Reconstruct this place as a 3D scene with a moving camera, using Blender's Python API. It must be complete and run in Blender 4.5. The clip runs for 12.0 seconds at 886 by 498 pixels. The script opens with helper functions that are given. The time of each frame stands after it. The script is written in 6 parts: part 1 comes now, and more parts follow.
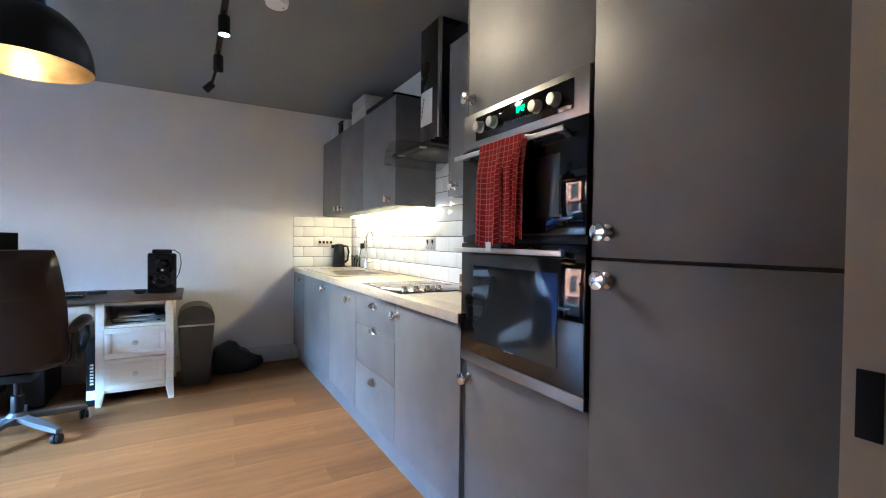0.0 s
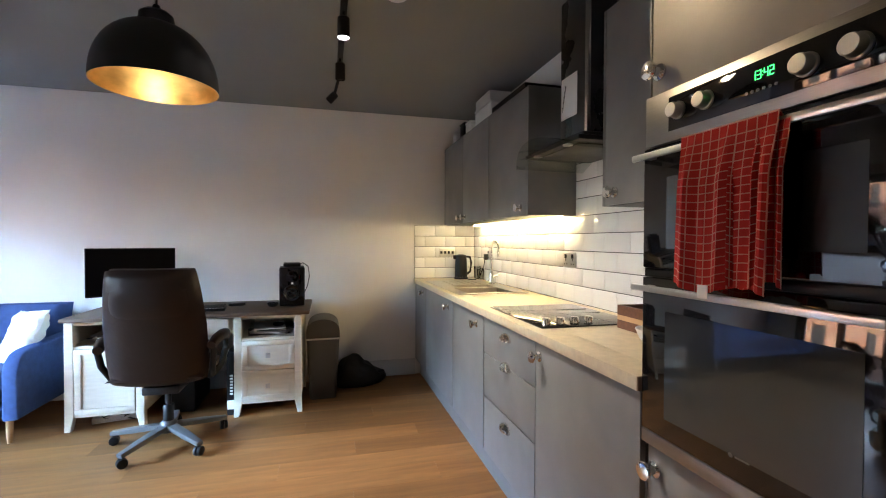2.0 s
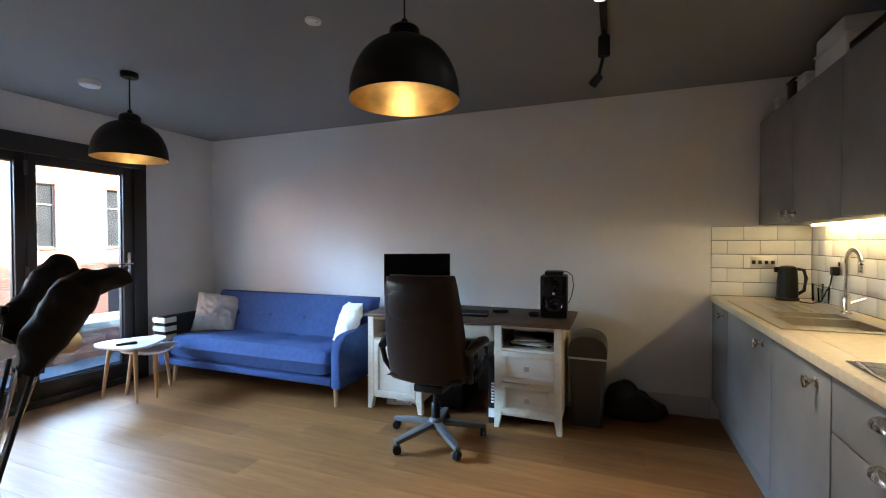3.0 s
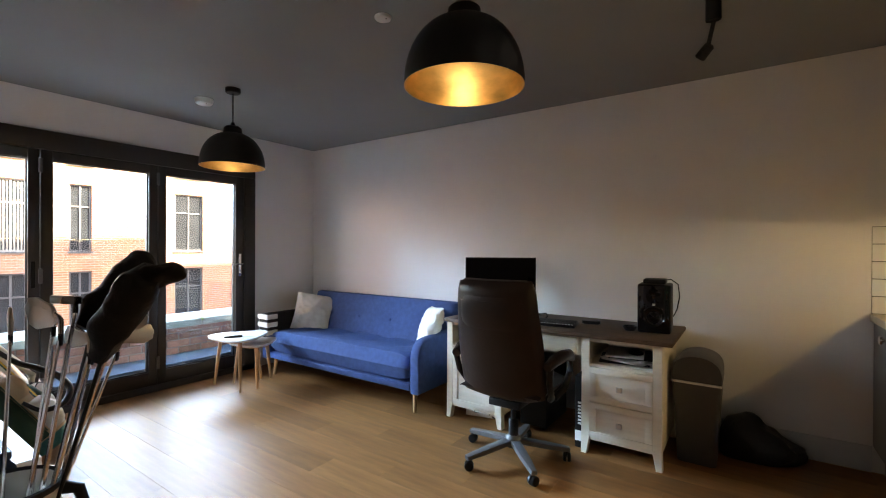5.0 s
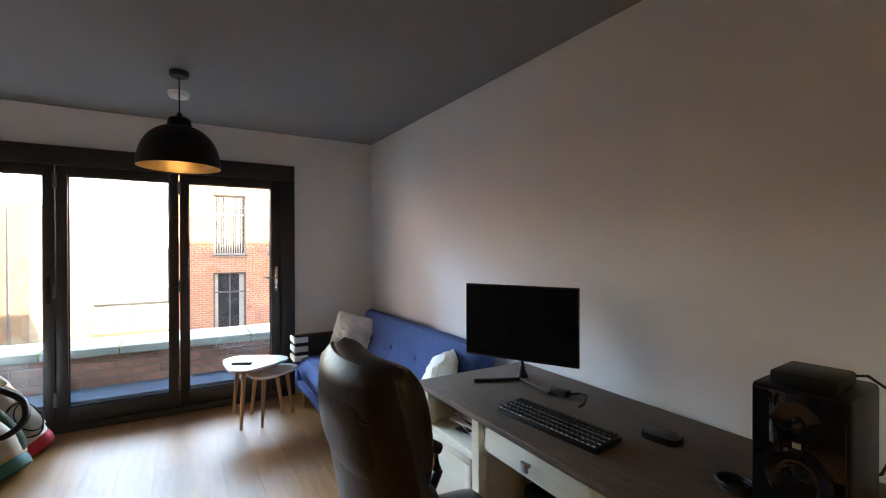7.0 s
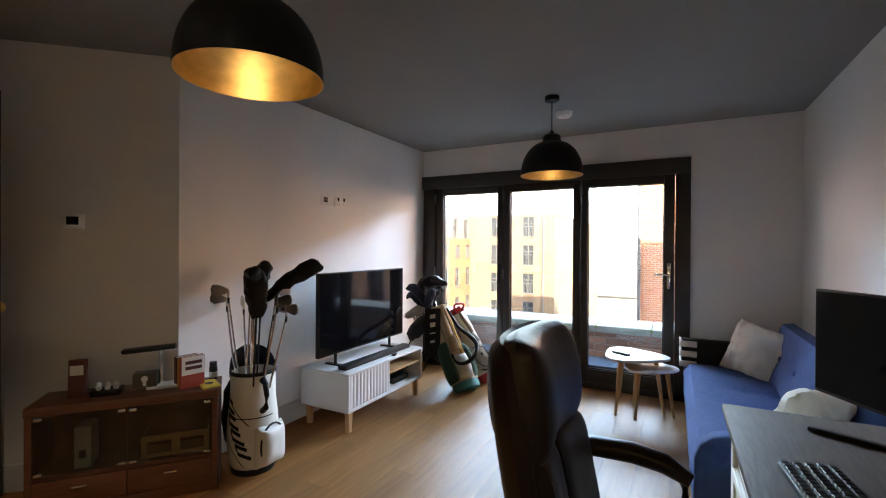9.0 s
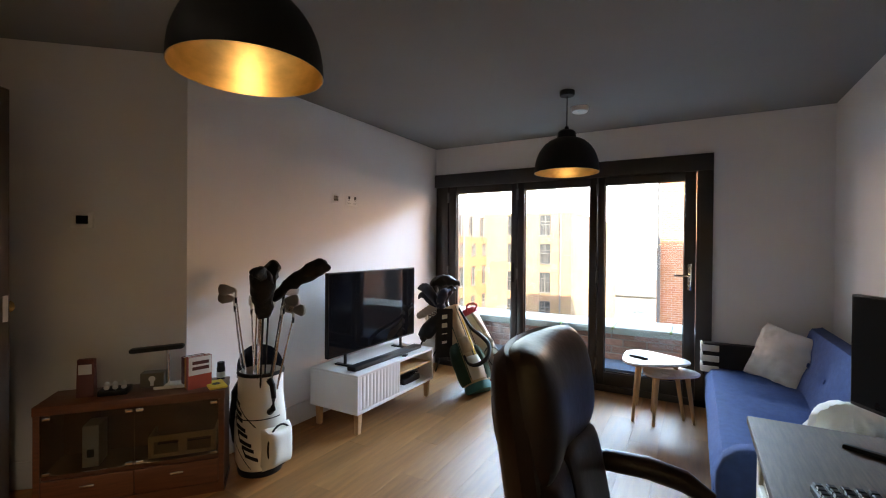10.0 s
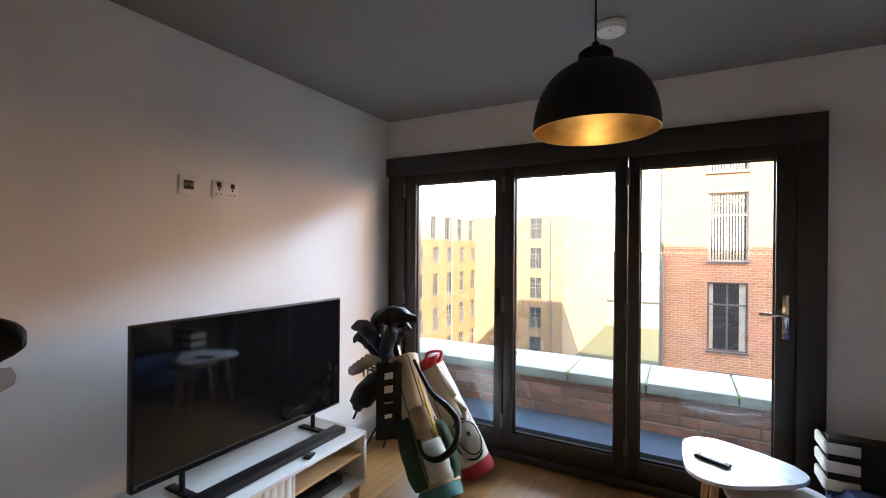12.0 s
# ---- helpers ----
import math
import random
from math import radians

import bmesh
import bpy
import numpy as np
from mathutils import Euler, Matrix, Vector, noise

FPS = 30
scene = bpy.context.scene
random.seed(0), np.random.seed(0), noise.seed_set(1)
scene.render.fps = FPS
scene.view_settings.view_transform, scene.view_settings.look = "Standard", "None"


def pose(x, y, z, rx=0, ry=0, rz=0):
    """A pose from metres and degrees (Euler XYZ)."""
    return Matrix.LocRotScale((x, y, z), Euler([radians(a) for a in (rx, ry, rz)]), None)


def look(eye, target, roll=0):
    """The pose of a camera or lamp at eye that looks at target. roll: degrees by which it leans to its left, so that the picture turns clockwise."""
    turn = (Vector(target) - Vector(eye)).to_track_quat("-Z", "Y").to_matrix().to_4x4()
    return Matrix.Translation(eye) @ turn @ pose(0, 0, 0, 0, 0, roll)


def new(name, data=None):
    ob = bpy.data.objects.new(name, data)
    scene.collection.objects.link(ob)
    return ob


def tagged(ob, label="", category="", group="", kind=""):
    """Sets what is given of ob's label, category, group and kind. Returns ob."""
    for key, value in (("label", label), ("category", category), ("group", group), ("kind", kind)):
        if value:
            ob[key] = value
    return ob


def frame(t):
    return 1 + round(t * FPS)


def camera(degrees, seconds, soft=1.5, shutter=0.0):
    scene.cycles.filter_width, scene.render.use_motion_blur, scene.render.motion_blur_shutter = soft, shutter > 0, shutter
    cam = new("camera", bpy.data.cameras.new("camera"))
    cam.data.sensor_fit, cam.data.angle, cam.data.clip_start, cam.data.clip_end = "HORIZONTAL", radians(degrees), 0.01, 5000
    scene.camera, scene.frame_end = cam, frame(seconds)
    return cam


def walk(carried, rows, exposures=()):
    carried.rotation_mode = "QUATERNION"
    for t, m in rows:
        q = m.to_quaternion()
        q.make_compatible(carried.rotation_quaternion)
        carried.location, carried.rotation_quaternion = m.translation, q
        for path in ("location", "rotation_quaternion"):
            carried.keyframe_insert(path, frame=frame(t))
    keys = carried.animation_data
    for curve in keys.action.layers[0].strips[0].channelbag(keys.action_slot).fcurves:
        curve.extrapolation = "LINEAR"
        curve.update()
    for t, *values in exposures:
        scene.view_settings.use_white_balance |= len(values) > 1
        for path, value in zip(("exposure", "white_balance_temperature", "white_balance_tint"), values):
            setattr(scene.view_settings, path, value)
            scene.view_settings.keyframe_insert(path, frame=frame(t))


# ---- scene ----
cam = camera(90.5, 12.0, soft=1.1)
PATH = [
    (0, (4.038, -4.501, 1.178), (5.032, -2.766, 1.144), 0.7),
    (0.5, (4.044, -4.478, 1.182), (5.085, -2.771, 1.157), 0.7),
    (1, (4.075, -4.429, 1.2), (5.08, -2.699, 1.178), 0.5),
    (1.5, (4.108, -4.298, 1.239), (4.996, -2.506, 1.204), 0.3),
    (2, (4.11, -4.098, 1.267), (4.619, -2.164, 1.23), 0.2),
    (2.5, (4.139, -3.857, 1.312), (4.028, -1.86, 1.27), -0.1),
    (3, (4.241, -3.708, 1.308), (3.518, -1.844, 1.273), -0.1),
    (3.5, (4.325, -3.639, 1.299), (3.235, -1.962, 1.27), -0.1),
    (5.5, (4.297, -3.283, 1.28), (3.15, -1.644, 1.275), 0.2),
    (6, (4.26, -2.765, 1.321), (3.063, -1.163, 1.308), 0.1),
    (6.5, (4.292, -2.216, 1.37), (2.916, -0.764, 1.35), 0.1),
    (7, (4.288, -1.702, 1.388), (2.572, -0.676, 1.377), -0.1),
    (7.5, (4.324, -1.303, 1.374), (2.332, -1.121, 1.362), -0.3),
    (9.5, (4.416, -0.907, 1.338), (2.674, -1.89, 1.327), 0.5),
    (10, (4.329, -0.913, 1.349), (2.594, -1.907, 1.332), 0.5),
    (10.5, (4.157, -1.024, 1.358), (2.413, -2.004, 1.361), 0.6),
    (11, (3.804, -1.195, 1.368), (2.065, -2.182, 1.381), 0.7),
    (11.5, (3.372, -1.325, 1.431), (1.626, -2.301, 1.434), 0.5),
    (12, (2.878, -1.421, 1.436), (1.122, -2.377, 1.434), 0.5),
]
walk(cam, [(t, look(eye, target, roll)) for t, eye, target, roll in PATH],
     [(0.0, 6.0, 5100, 10), (0.5, 5.97, 5400, 11), (1.5, 6.02, 6100, 13), (2.0, 5.6, 6300, 13), (2.5, 5.2, 6400, 12), (3.5, 4.6, 6600, 12), (5.5, 4.82, 7700, 16), (6.5, 4.68, 7700, 16), (7.5, 4.42, 7600, 16),
      (9.5, 4.4, 7500, 15), (10.5, 4.53, 7800, 16), (11.5, 4.55, 7900, 16), (12.0, 4.27, 7900, 16)])

# ---- world, sun and sky ----
world = bpy.data.worlds.new("sky")
scene.world = world
world.use_nodes = True
SUN_EL, SUN_AZ = 33.0, 52.0   # azimuth clockwise from +y
wn = world.node_tree.nodes
sky = wn.new("ShaderNodeTexSky")
sky.sky_type = "NISHITA"
sky.sun_disc = False
sky.sun_elevation, sky.sun_rotation = radians(SUN_EL), radians(SUN_AZ)
world.node_tree.links.new(sky.outputs["Color"], wn["Background"].inputs["Color"])
wn["Background"].inputs["Strength"].default_value = 0.15
sun_data = bpy.data.lights.new("sun", "SUN")
sun_data.energy, sun_data.angle, sun_data.color = 2.6, radians(0.5), (1.0, 0.88, 0.70)
sun = new("sun", sun_data)
az = radians(SUN_AZ)
sun.matrix_world = look((60 * math.sin(az), 60 * math.cos(az), 60 * math.tan(radians(SUN_EL))), (0, 0, 0))


# ---- materials ----
def node_mat(name, color, rough=0.5, metal=0.0, var=0.12, scale=6.0, bump=0.0, bump_scale=60.0, stretch=(1, 1, 1),
             spec=0.5, piece=0.0, coat=0.0, second=None, second_scale=1.5, second_amount=0.5, rough_var=0.1):
    """A surface with variation at two scales, fine relief and uneven gloss."""
    m = bpy.data.materials.new(name)
    m.use_nodes = True
    nt = m.node_tree
    n, l = nt.nodes, nt.links
    b = n["Principled BSDF"]
    b.inputs["Metallic"].default_value = metal
    b.inputs["Specular IOR Level"].default_value = spec
    b.inputs["Coat Weight"].default_value = coat
    tc = n.new("ShaderNodeTexCoord")
    mp = n.new("ShaderNodeMapping")
    mp.inputs["Scale"].default_value = stretch
    l.new(tc.outputs["Object"], mp.inputs["Vector"])
    n1 = n.new("ShaderNodeTexNoise")
    n1.inputs["Scale"].default_value, n1.inputs["Detail"].default_value = scale, 6
    l.new(mp.outputs["Vector"], n1.inputs["Vector"])
    ramp = n.new("ShaderNodeMapRange")
    ramp.inputs["From Min"].default_value, ramp.inputs["From Max"].default_value = 0.3, 0.7
    ramp.inputs["To Min"].default_value, ramp.inputs["To Max"].default_value = 1 - var, 1 + var
    l.new(n1.outputs["Fac"], ramp.inputs["Value"])
    hsv = n.new("ShaderNodeHueSaturation")
    hsv.inputs["Color"].default_value = (*color, 1)
    if second:
        n2 = n.new("ShaderNodeTexNoise")
        n2.inputs["Scale"].default_value, n2.inputs["Detail"].default_value = second_scale, 4
        l.new(mp.outputs["Vector"], n2.inputs["Vector"])
        r2 = n.new("ShaderNodeMapRange")
        r2.inputs["From Min"].default_value, r2.inputs["From Max"].default_value = 0.36, 0.68
        r2.inputs["To Max"].default_value = second_amount
        l.new(n2.outputs["Fac"], r2.inputs["Value"])
        mix = n.new("ShaderNodeMix")
        mix.data_type = "RGBA"
        mix.inputs["A"].default_value, mix.inputs["B"].default_value = (*color, 1), (*second, 1)
        l.new(r2.outputs["Result"], mix.inputs["Factor"])
        l.new(mix.outputs["Result"], hsv.inputs["Color"])
    if piece:
        oi = n.new("ShaderNodeObjectInfo")
        pr = n.new("ShaderNodeMapRange")
        pr.inputs["To Min"].default_value, pr.inputs["To Max"].default_value = 1 - piece, 1 + piece
        l.new(oi.outputs["Random"], pr.inputs["Value"])
        mul = n.new("ShaderNodeMath")
        mul.operation = "MULTIPLY"
        l.new(pr.outputs["Result"], mul.inputs[0])
        l.new(ramp.outputs["Result"], mul.inputs[1])
        l.new(mul.outputs[0], hsv.inputs["Value"])
    else:
        l.new(ramp.outputs["Result"], hsv.inputs["Value"])
    l.new(hsv.outputs["Color"], b.inputs["Base Color"])
    rr = n.new("ShaderNodeMapRange")
    rr.inputs["To Min"].default_value = max(0.02, rough - rough_var)
    rr.inputs["To Max"].default_value = min(1.0, rough + rough_var)
    l.new(n1.outputs["Fac"], rr.inputs["Value"])
    l.new(rr.outputs["Result"], b.inputs["Roughness"])
    if bump:
        n3 = n.new("ShaderNodeTexNoise")
        n3.inputs["Scale"].default_value, n3.inputs["Detail"].default_value = bump_scale, 5
        l.new(mp.outputs["Vector"], n3.inputs["Vector"])
        bp = n.new("ShaderNodeBump")
        bp.inputs["Strength"].default_value, bp.inputs["Distance"].default_value = bump, 0.01
        l.new(n3.outputs["Fac"], bp.inputs["Height"])
        l.new(bp.outputs["Normal"], b.inputs["Normal"])
    return m


def glow(name, color, strength):
    m = bpy.data.materials.new(name)
    m.use_nodes = True
    b = m.node_tree.nodes["Principled BSDF"]
    b.inputs["Base Color"].default_value = (*color, 1)
    b.inputs["Emission Color"].default_value = (*color, 1)
    b.inputs["Emission Strength"].default_value = strength
    return m


def glass_mat(name, tint=(1, 1, 1), rough=0.0, ior=1.5):
    """Thin clear glass: mostly see-through, with a reflection that grows at grazing angles."""
    m = bpy.data.materials.new(name)
    m.use_nodes = True
    nt = m.node_tree
    n, l = nt.nodes, nt.links
    n.remove(n["Principled BSDF"])
    tr, gl, mx, fr = n.new("ShaderNodeBsdfTransparent"), n.new("ShaderNodeBsdfGlossy"), n.new("ShaderNodeMixShader"), n.new("ShaderNodeFresnel")
    tr.inputs["Color"].default_value = (*tint, 1)
    gl.inputs["Roughness"].default_value = rough
    fr.inputs["IOR"].default_value = ior
    if ior > 1:
        l.new(fr.outputs[0], mx.inputs[0])
    else:
        mx.inputs[0].default_value = 0.05
    l.new(tr.outputs[0], mx.inputs[1])
    l.new(gl.outputs[0], mx.inputs[2])
    l.new(mx.outputs[0], n["Material Output"].inputs["Surface"])
    return m


PAINT_WALL = node_mat("pale grey wall paint", (0.77, 0.76, 0.75), 0.75, var=0.025, scale=2.5, bump=0.10, bump_scale=180)
PAINT_CEIL = node_mat("slate grey ceiling paint", (0.235, 0.245, 0.245), 0.72, var=0.05, scale=2.0, bump=0.12, bump_scale=150)
SKIRT = node_mat("white gloss skirting", (0.62, 0.62, 0.62), 0.45, var=0.03)
OAK = node_mat("oak laminate", (0.270, 0.126, 0.045), 0.43, var=0.20, scale=3.0, stretch=(1.0, 9, 9), bump=0.03, bump_scale=30, piece=0.20,
               spec=0.14, second=(0.175, 0.077, 0.027), second_scale=0.7, second_amount=0.5, rough_var=0.10)
JOINT = node_mat("dark joint", (0.12, 0.07, 0.04), 0.8)
UNIT = node_mat("matt graphite cabinet front", (0.175, 0.175, 0.177), 0.46, spec=0.5, var=0.08, scale=3, bump=0.03, bump_scale=200,
                second=(0.22, 0.217, 0.215), second_scale=5, second_amount=0.8, rough_var=0.2)
UNIT_IN = node_mat("graphite carcass", (0.07, 0.07, 0.072), 0.6)
WORKTOP = node_mat("pale stone-effect worktop", (0.60, 0.51, 0.365), 0.42, var=0.10, scale=30, bump=0.02)
WORK_EDGE = node_mat("raw worktop end", (0.22, 0.14, 0.08), 0.7)
TILE = node_mat("white glazed tile", (0.80, 0.80, 0.79), 0.12, var=0.02, scale=3, bump=0.05, bump_scale=9, piece=0.03, rough_var=0.05)
GROUT = node_mat("dark grout", (0.03, 0.03, 0.032), 0.9, bump=0.2, bump_scale=200)
CHROME = node_mat("polished chrome", (0.78, 0.76, 0.73), 0.14, 1.0, var=0.03, rough_var=0.05)
STEEL = node_mat("brushed steel", (0.60, 0.59, 0.57), 0.30, 1.0, var=0.03, rough_var=0.03, stretch=(1, 30, 1), scale=20)
HOOD = node_mat("graphite hood metal", (0.035, 0.035, 0.036), 0.45, 0.6, var=0.06)
DARK_STEEL = node_mat("dark steel", (0.10, 0.10, 0.10), 0.28, 1.0, var=0.06)
BLACK_GLASS = node_mat("black glass", (0.006, 0.006, 0.008), 0.04, var=0.0, rough_var=0.02, spec=0.7)
BLACK = node_mat("black plastic", (0.007, 0.007, 0.008), 0.42, spec=0.25, var=0.15, bump=0.05, bump_scale=300)
BLACK_MATT = node_mat("matt black metal", (0.010, 0.010, 0.011), 0.5, var=0.1, spec=0.3)
GREY_PLASTIC = node_mat("silver grey plastic", (0.10, 0.102, 0.106), 0.35, var=0.06)
WHITE = node_mat("white plastic", (0.78, 0.78, 0.77), 0.35, var=0.02)
CREAM = node_mat("cream painted wood", (0.74, 0.69, 0.58), 0.5, var=0.05, scale=8, stretch=(1, 1, 6), bump=0.05, bump_scale=80)
GREY_OAK = node_mat("grey-brown oak top", (0.112, 0.077, 0.055), 0.6, spec=0.3, var=0.35, scale=8, stretch=(1.5, 18, 18), bump=0.08, bump_scale=25)
LEATHER = node_mat("dark brown leather", (0.020, 0.010, 0.0072), 0.37, spec=0.24, var=0.12, scale=10, bump=0.12, bump_scale=34, rough_var=0.10)
BLUE = node_mat("blue woven upholstery", (0.050, 0.092, 0.235), 0.88, var=0.12, scale=25, bump=0.25, bump_scale=400, spec=0.2)
PALE_WOOD = node_mat("pale beech", (0.50, 0.31, 0.16), 0.48, var=0.12, scale=8, stretch=(8, 8, 1), bump=0.04)
ANTHRACITE = node_mat("dark brown-grey window frame", (0.028, 0.023, 0.021), 0.42, var=0.08)
GOLD = node_mat("brushed gold leaf", (0.74, 0.54, 0.25), 0.36, 1.0, var=0.3, scale=7, stretch=(1, 1, 2), bump=0.05, bump_scale=40, rough_var=0.12)
GLASS = glass_mat("window glass", (0.96, 0.98, 0.98))


# ---- geometry helpers ----
def shade(me, angle=40):
    for p in me.polygons:
        p.use_smooth = True
    try:
        me.set_sharp_from_angle(angle=radians(angle))
    except AttributeError:
        pass


def mesh_of(name, bm, mat):
    me = bpy.data.meshes.new(name)
    bmesh.ops.recalc_face_normals(bm, faces=bm.faces)
    bm.to_mesh(me)
    bm.free()
    me.materials.append(mat)
    shade(me)
    return me


def part(name, bm, material, parent=None, label=""):
    ob = new(name, mesh_of(name, bm, material))
    if parent:
        ob.parent = parent
    return tagged(ob, label)


def thing(name, label, category, at=(0, 0, 0), turn=0, group="", kind=""):
    e = new(name)
    e.matrix_world = pose(*at, 0, 0, turn)
    e.empty_display_size = 0.1
    return tagged(e, label, category, group, kind)


def solid(name, bm, material, label, category="", kind="", group=""):
    return tagged(part(name, bm, material), label, category, group, kind)


def join(*bms):
    out = bmesh.new()
    for b in bms:
        me = bpy.data.meshes.new("tmp")
        b.to_mesh(me)
        b.free()
        out.from_mesh(me)
        bpy.data.meshes.remove(me)
    return out


def moved(bm, m):
    bmesh.ops.transform(bm, matrix=m, verts=bm.verts)
    return bm


def box(x0, x1, y0, y1, z0, z1, bev=0.0, seg=2):
    bm = bmesh.new()
    bmesh.ops.create_cube(bm, size=1)
    m = Matrix.Translation(((x0 + x1) / 2, (y0 + y1) / 2, (z0 + z1) / 2)) @ Matrix.Diagonal((abs(x1 - x0), abs(y1 - y0), abs(z1 - z0), 1))
    bmesh.ops.transform(bm, matrix=m, verts=bm.verts)
    if bev:
        bmesh.ops.bevel(bm, geom=bm.edges[:], offset=bev, segments=seg, profile=0.5, affect="EDGES")
    return bm


def lathe(profile, seg=32, caps=True):
    """A turned shape round z from (radius, height) pairs."""
    bm = bmesh.new()
    rings = []
    for r, z in profile:
        rings.append([bm.verts.new((r * math.cos(2 * math.pi * i / seg), r * math.sin(2 * math.pi * i / seg), z)) for i in range(seg)])
    for a, b in zip(rings, rings[1:]):
        for i in range(seg):
            bm.faces.new((a[i], a[(i + 1) % seg], b[(i + 1) % seg], b[i]))
    if caps:
        bm.faces.new(rings[0][::-1])
        bm.faces.new(rings[-1])
    return bm


def tube(points, r, seg=10, closed=False):
    """A round bar along points; r is one radius or one for each point."""
    pts = [Vector(p) for p in points]
    rs = r if isinstance(r, (list, tuple)) else [r] * len(pts)
    bm = bmesh.new()
    rings, up = [], Vector((0, 0, 1))
    for i, p in enumerate(pts):
        if closed:
            d = pts[(i + 1) % len(pts)] - pts[i - 1]
        else:
            d = pts[min(i + 1, len(pts) - 1)] - pts[max(i - 1, 0)]
        d.normalize()
        side = d.cross(up)
        if side.length < 0.05:
            side = d.cross(Vector((0, 1, 0)))
        side.normalize()
        u = side.cross(d)
        rings.append([bm.verts.new(p + rs[i] * (math.cos(2 * math.pi * k / seg) * side + math.sin(2 * math.pi * k / seg) * u)) for k in range(seg)])
    pairs = list(zip(rings, rings[1:])) + ([(rings[-1], rings[0])] if closed else [])
    for a, b in pairs:
        for k in range(seg):
            bm.faces.new((a[k], a[(k + 1) % seg], b[(k + 1) % seg], b[k]))
    if not closed:
        bm.faces.new(rings[0][::-1])
        bm.faces.new(rings[-1])
    return bm


def prism(outline, z0, z1, bev=0.0, seg=2):
    """An outline in x and y, made solid from z0 to z1."""
    bm = bmesh.new()
    lo = [bm.verts.new((x, y, z0)) for x, y in outline]
    hi = [bm.verts.new((x, y, z1)) for x, y in outline]
    n = len(lo)
    bm.faces.new(lo[::-1])
    bm.faces.new(hi)
    for i in range(n):
        bm.faces.new((lo[i], lo[(i + 1) % n], hi[(i + 1) % n], hi[i]))
    if bev:
        es = [e for e in bm.edges if abs(e.verts[0].co.z - e.verts[1].co.z) < 1e-6]
        bmesh.ops.bevel(bm, geom=es, offset=bev, segments=seg, profile=0.5, affect="EDGES")
    return bm


def puff(w, d, h, n=14, crown=1.0, power=4.0):
    """A soft cushion: w by d, up to h thick at the middle, thin at the rim."""
    bm = bmesh.new()
    tops, bots = {}, {}
    for i in range(n + 1):
        for j in range(n + 1):
            u, v = 2 * i / n - 1, 2 * j / n - 1
            k = max(0.0, (1 - abs(u) ** power) * (1 - abs(v) ** power)) ** 0.5
            pull = 1 - 0.06 * (1 - abs(u * v))
            x, y = u * w / 2 * pull, v * d / 2 * pull
            wr = 0.10 * h * noise.noise((x * 9, y * 9, h * 7))
            tops[i, j] = bm.verts.new((x, y, (h / 2 * crown + wr) * k))
            bots[i, j] = bm.verts.new((x, y, -h / 2 * k)) if k > 0 else tops[i, j]
    for i in range(n):
        for j in range(n):
            bm.faces.new((tops[i, j], tops[i + 1, j], tops[i + 1, j + 1], tops[i, j + 1]))
            q = (bots[i, j + 1], bots[i + 1, j + 1], bots[i + 1, j], bots[i, j])
            if len(set(q)) == 4 and any(v not in tops.values() for v in q):
                bm.faces.new(q)
    return bm


def turned(p0, p1):
    """The pose that takes the z axis from p0 towards p1."""
    d = Vector(p1) - Vector(p0)
    return Matrix.Translation(p0) @ d.to_track_quat("Z", "Y").to_matrix().to_4x4()

# ---- the room ----
CEIL, EX, SY, DY = 2.44, 5.51, -3.49, -4.25     # ceiling, kitchen wall, television wall, entrance wall
solid("wall_north", box(-0.3, EX + 0.15, 0, 0.2, -0.1, CEIL), PAINT_WALL, "long pale grey painted plaster wall", "wall", "structure")
solid("wall_east", box(EX, EX + 0.15, -5.9, 0, -0.1, CEIL), PAINT_WALL, "pale grey painted kitchen wall", "wall", "structure")
west = thing("wall_west", "pale grey wall pierced by the balcony doors", "wall", kind="structure")
part("wall_panel", box(-0.3, 0, -0.781, 0, -0.1, CEIL), PAINT_WALL, west)
part("wall_panel", box(-0.3, 0, SY, -0.781, 2.142, CEIL), PAINT_WALL, west)
solid("wall_south", prism([(-0.3, SY), (-0.3, SY - 0.15), (2.76, SY - 0.15), (2.845, SY)], -0.1, CEIL), PAINT_WALL,
      "pale grey painted wall behind the television", "wall", "structure")
solid("wall_diagonal", prism([(2.846, SY), (3.551, DY), (3.551, DY - 0.12), (3.36, DY - 0.12), (2.761, SY - 0.15)], -0.1, CEIL), PAINT_WALL,
      "pale grey slanting wall beside the entrance", "wall", "structure")
JL, JR = 3.88, 4.838
ent = thing("wall_entrance", "pale grey wall round the entrance door", "wall", kind="structure")
part("wall_panel", box(3.5515, JL - 0.03, DY - 0.12, DY, -0.1, CEIL), PAINT_WALL, ent)
part("wall_panel", box(JR + 0.03, EX, DY - 0.12, DY, -0.1, CEIL), PAINT_WALL, ent)
part("wall_panel", box(JL - 0.03, JR + 0.03, DY - 0.12, DY, 2.10, CEIL), PAINT_WALL, ent)
hall = thing("wall_hall", "plain walls of the entrance hall", "wall", kind="structure")
part("wall_panel", box(3.2, 3.35, -5.9, DY - 0.121, -0.1, CEIL), PAINT_WALL, hall)
part("wall_panel", box(3.35, EX, -5.9, -5.75, -0.1, CEIL), PAINT_WALL, hall)
solid("ceiling", box(-0.3, EX + 0.15, -5.9, 0.2, CEIL, CEIL + 0.2), PAINT_CEIL, "slate grey painted ceiling", "ceiling", "structure")


# skirting boards
def skirting(x0, y0, x1, y1):
    d = math.hypot(x1 - x0, y1 - y0)
    b = join(box(0, d, 0, 0.014, 0.0, 0.15, 0.004))
    moved(b, pose(x0, y0, 0, 0, 0, math.degrees(math.atan2(y1 - y0, x1 - x0))))
    return b


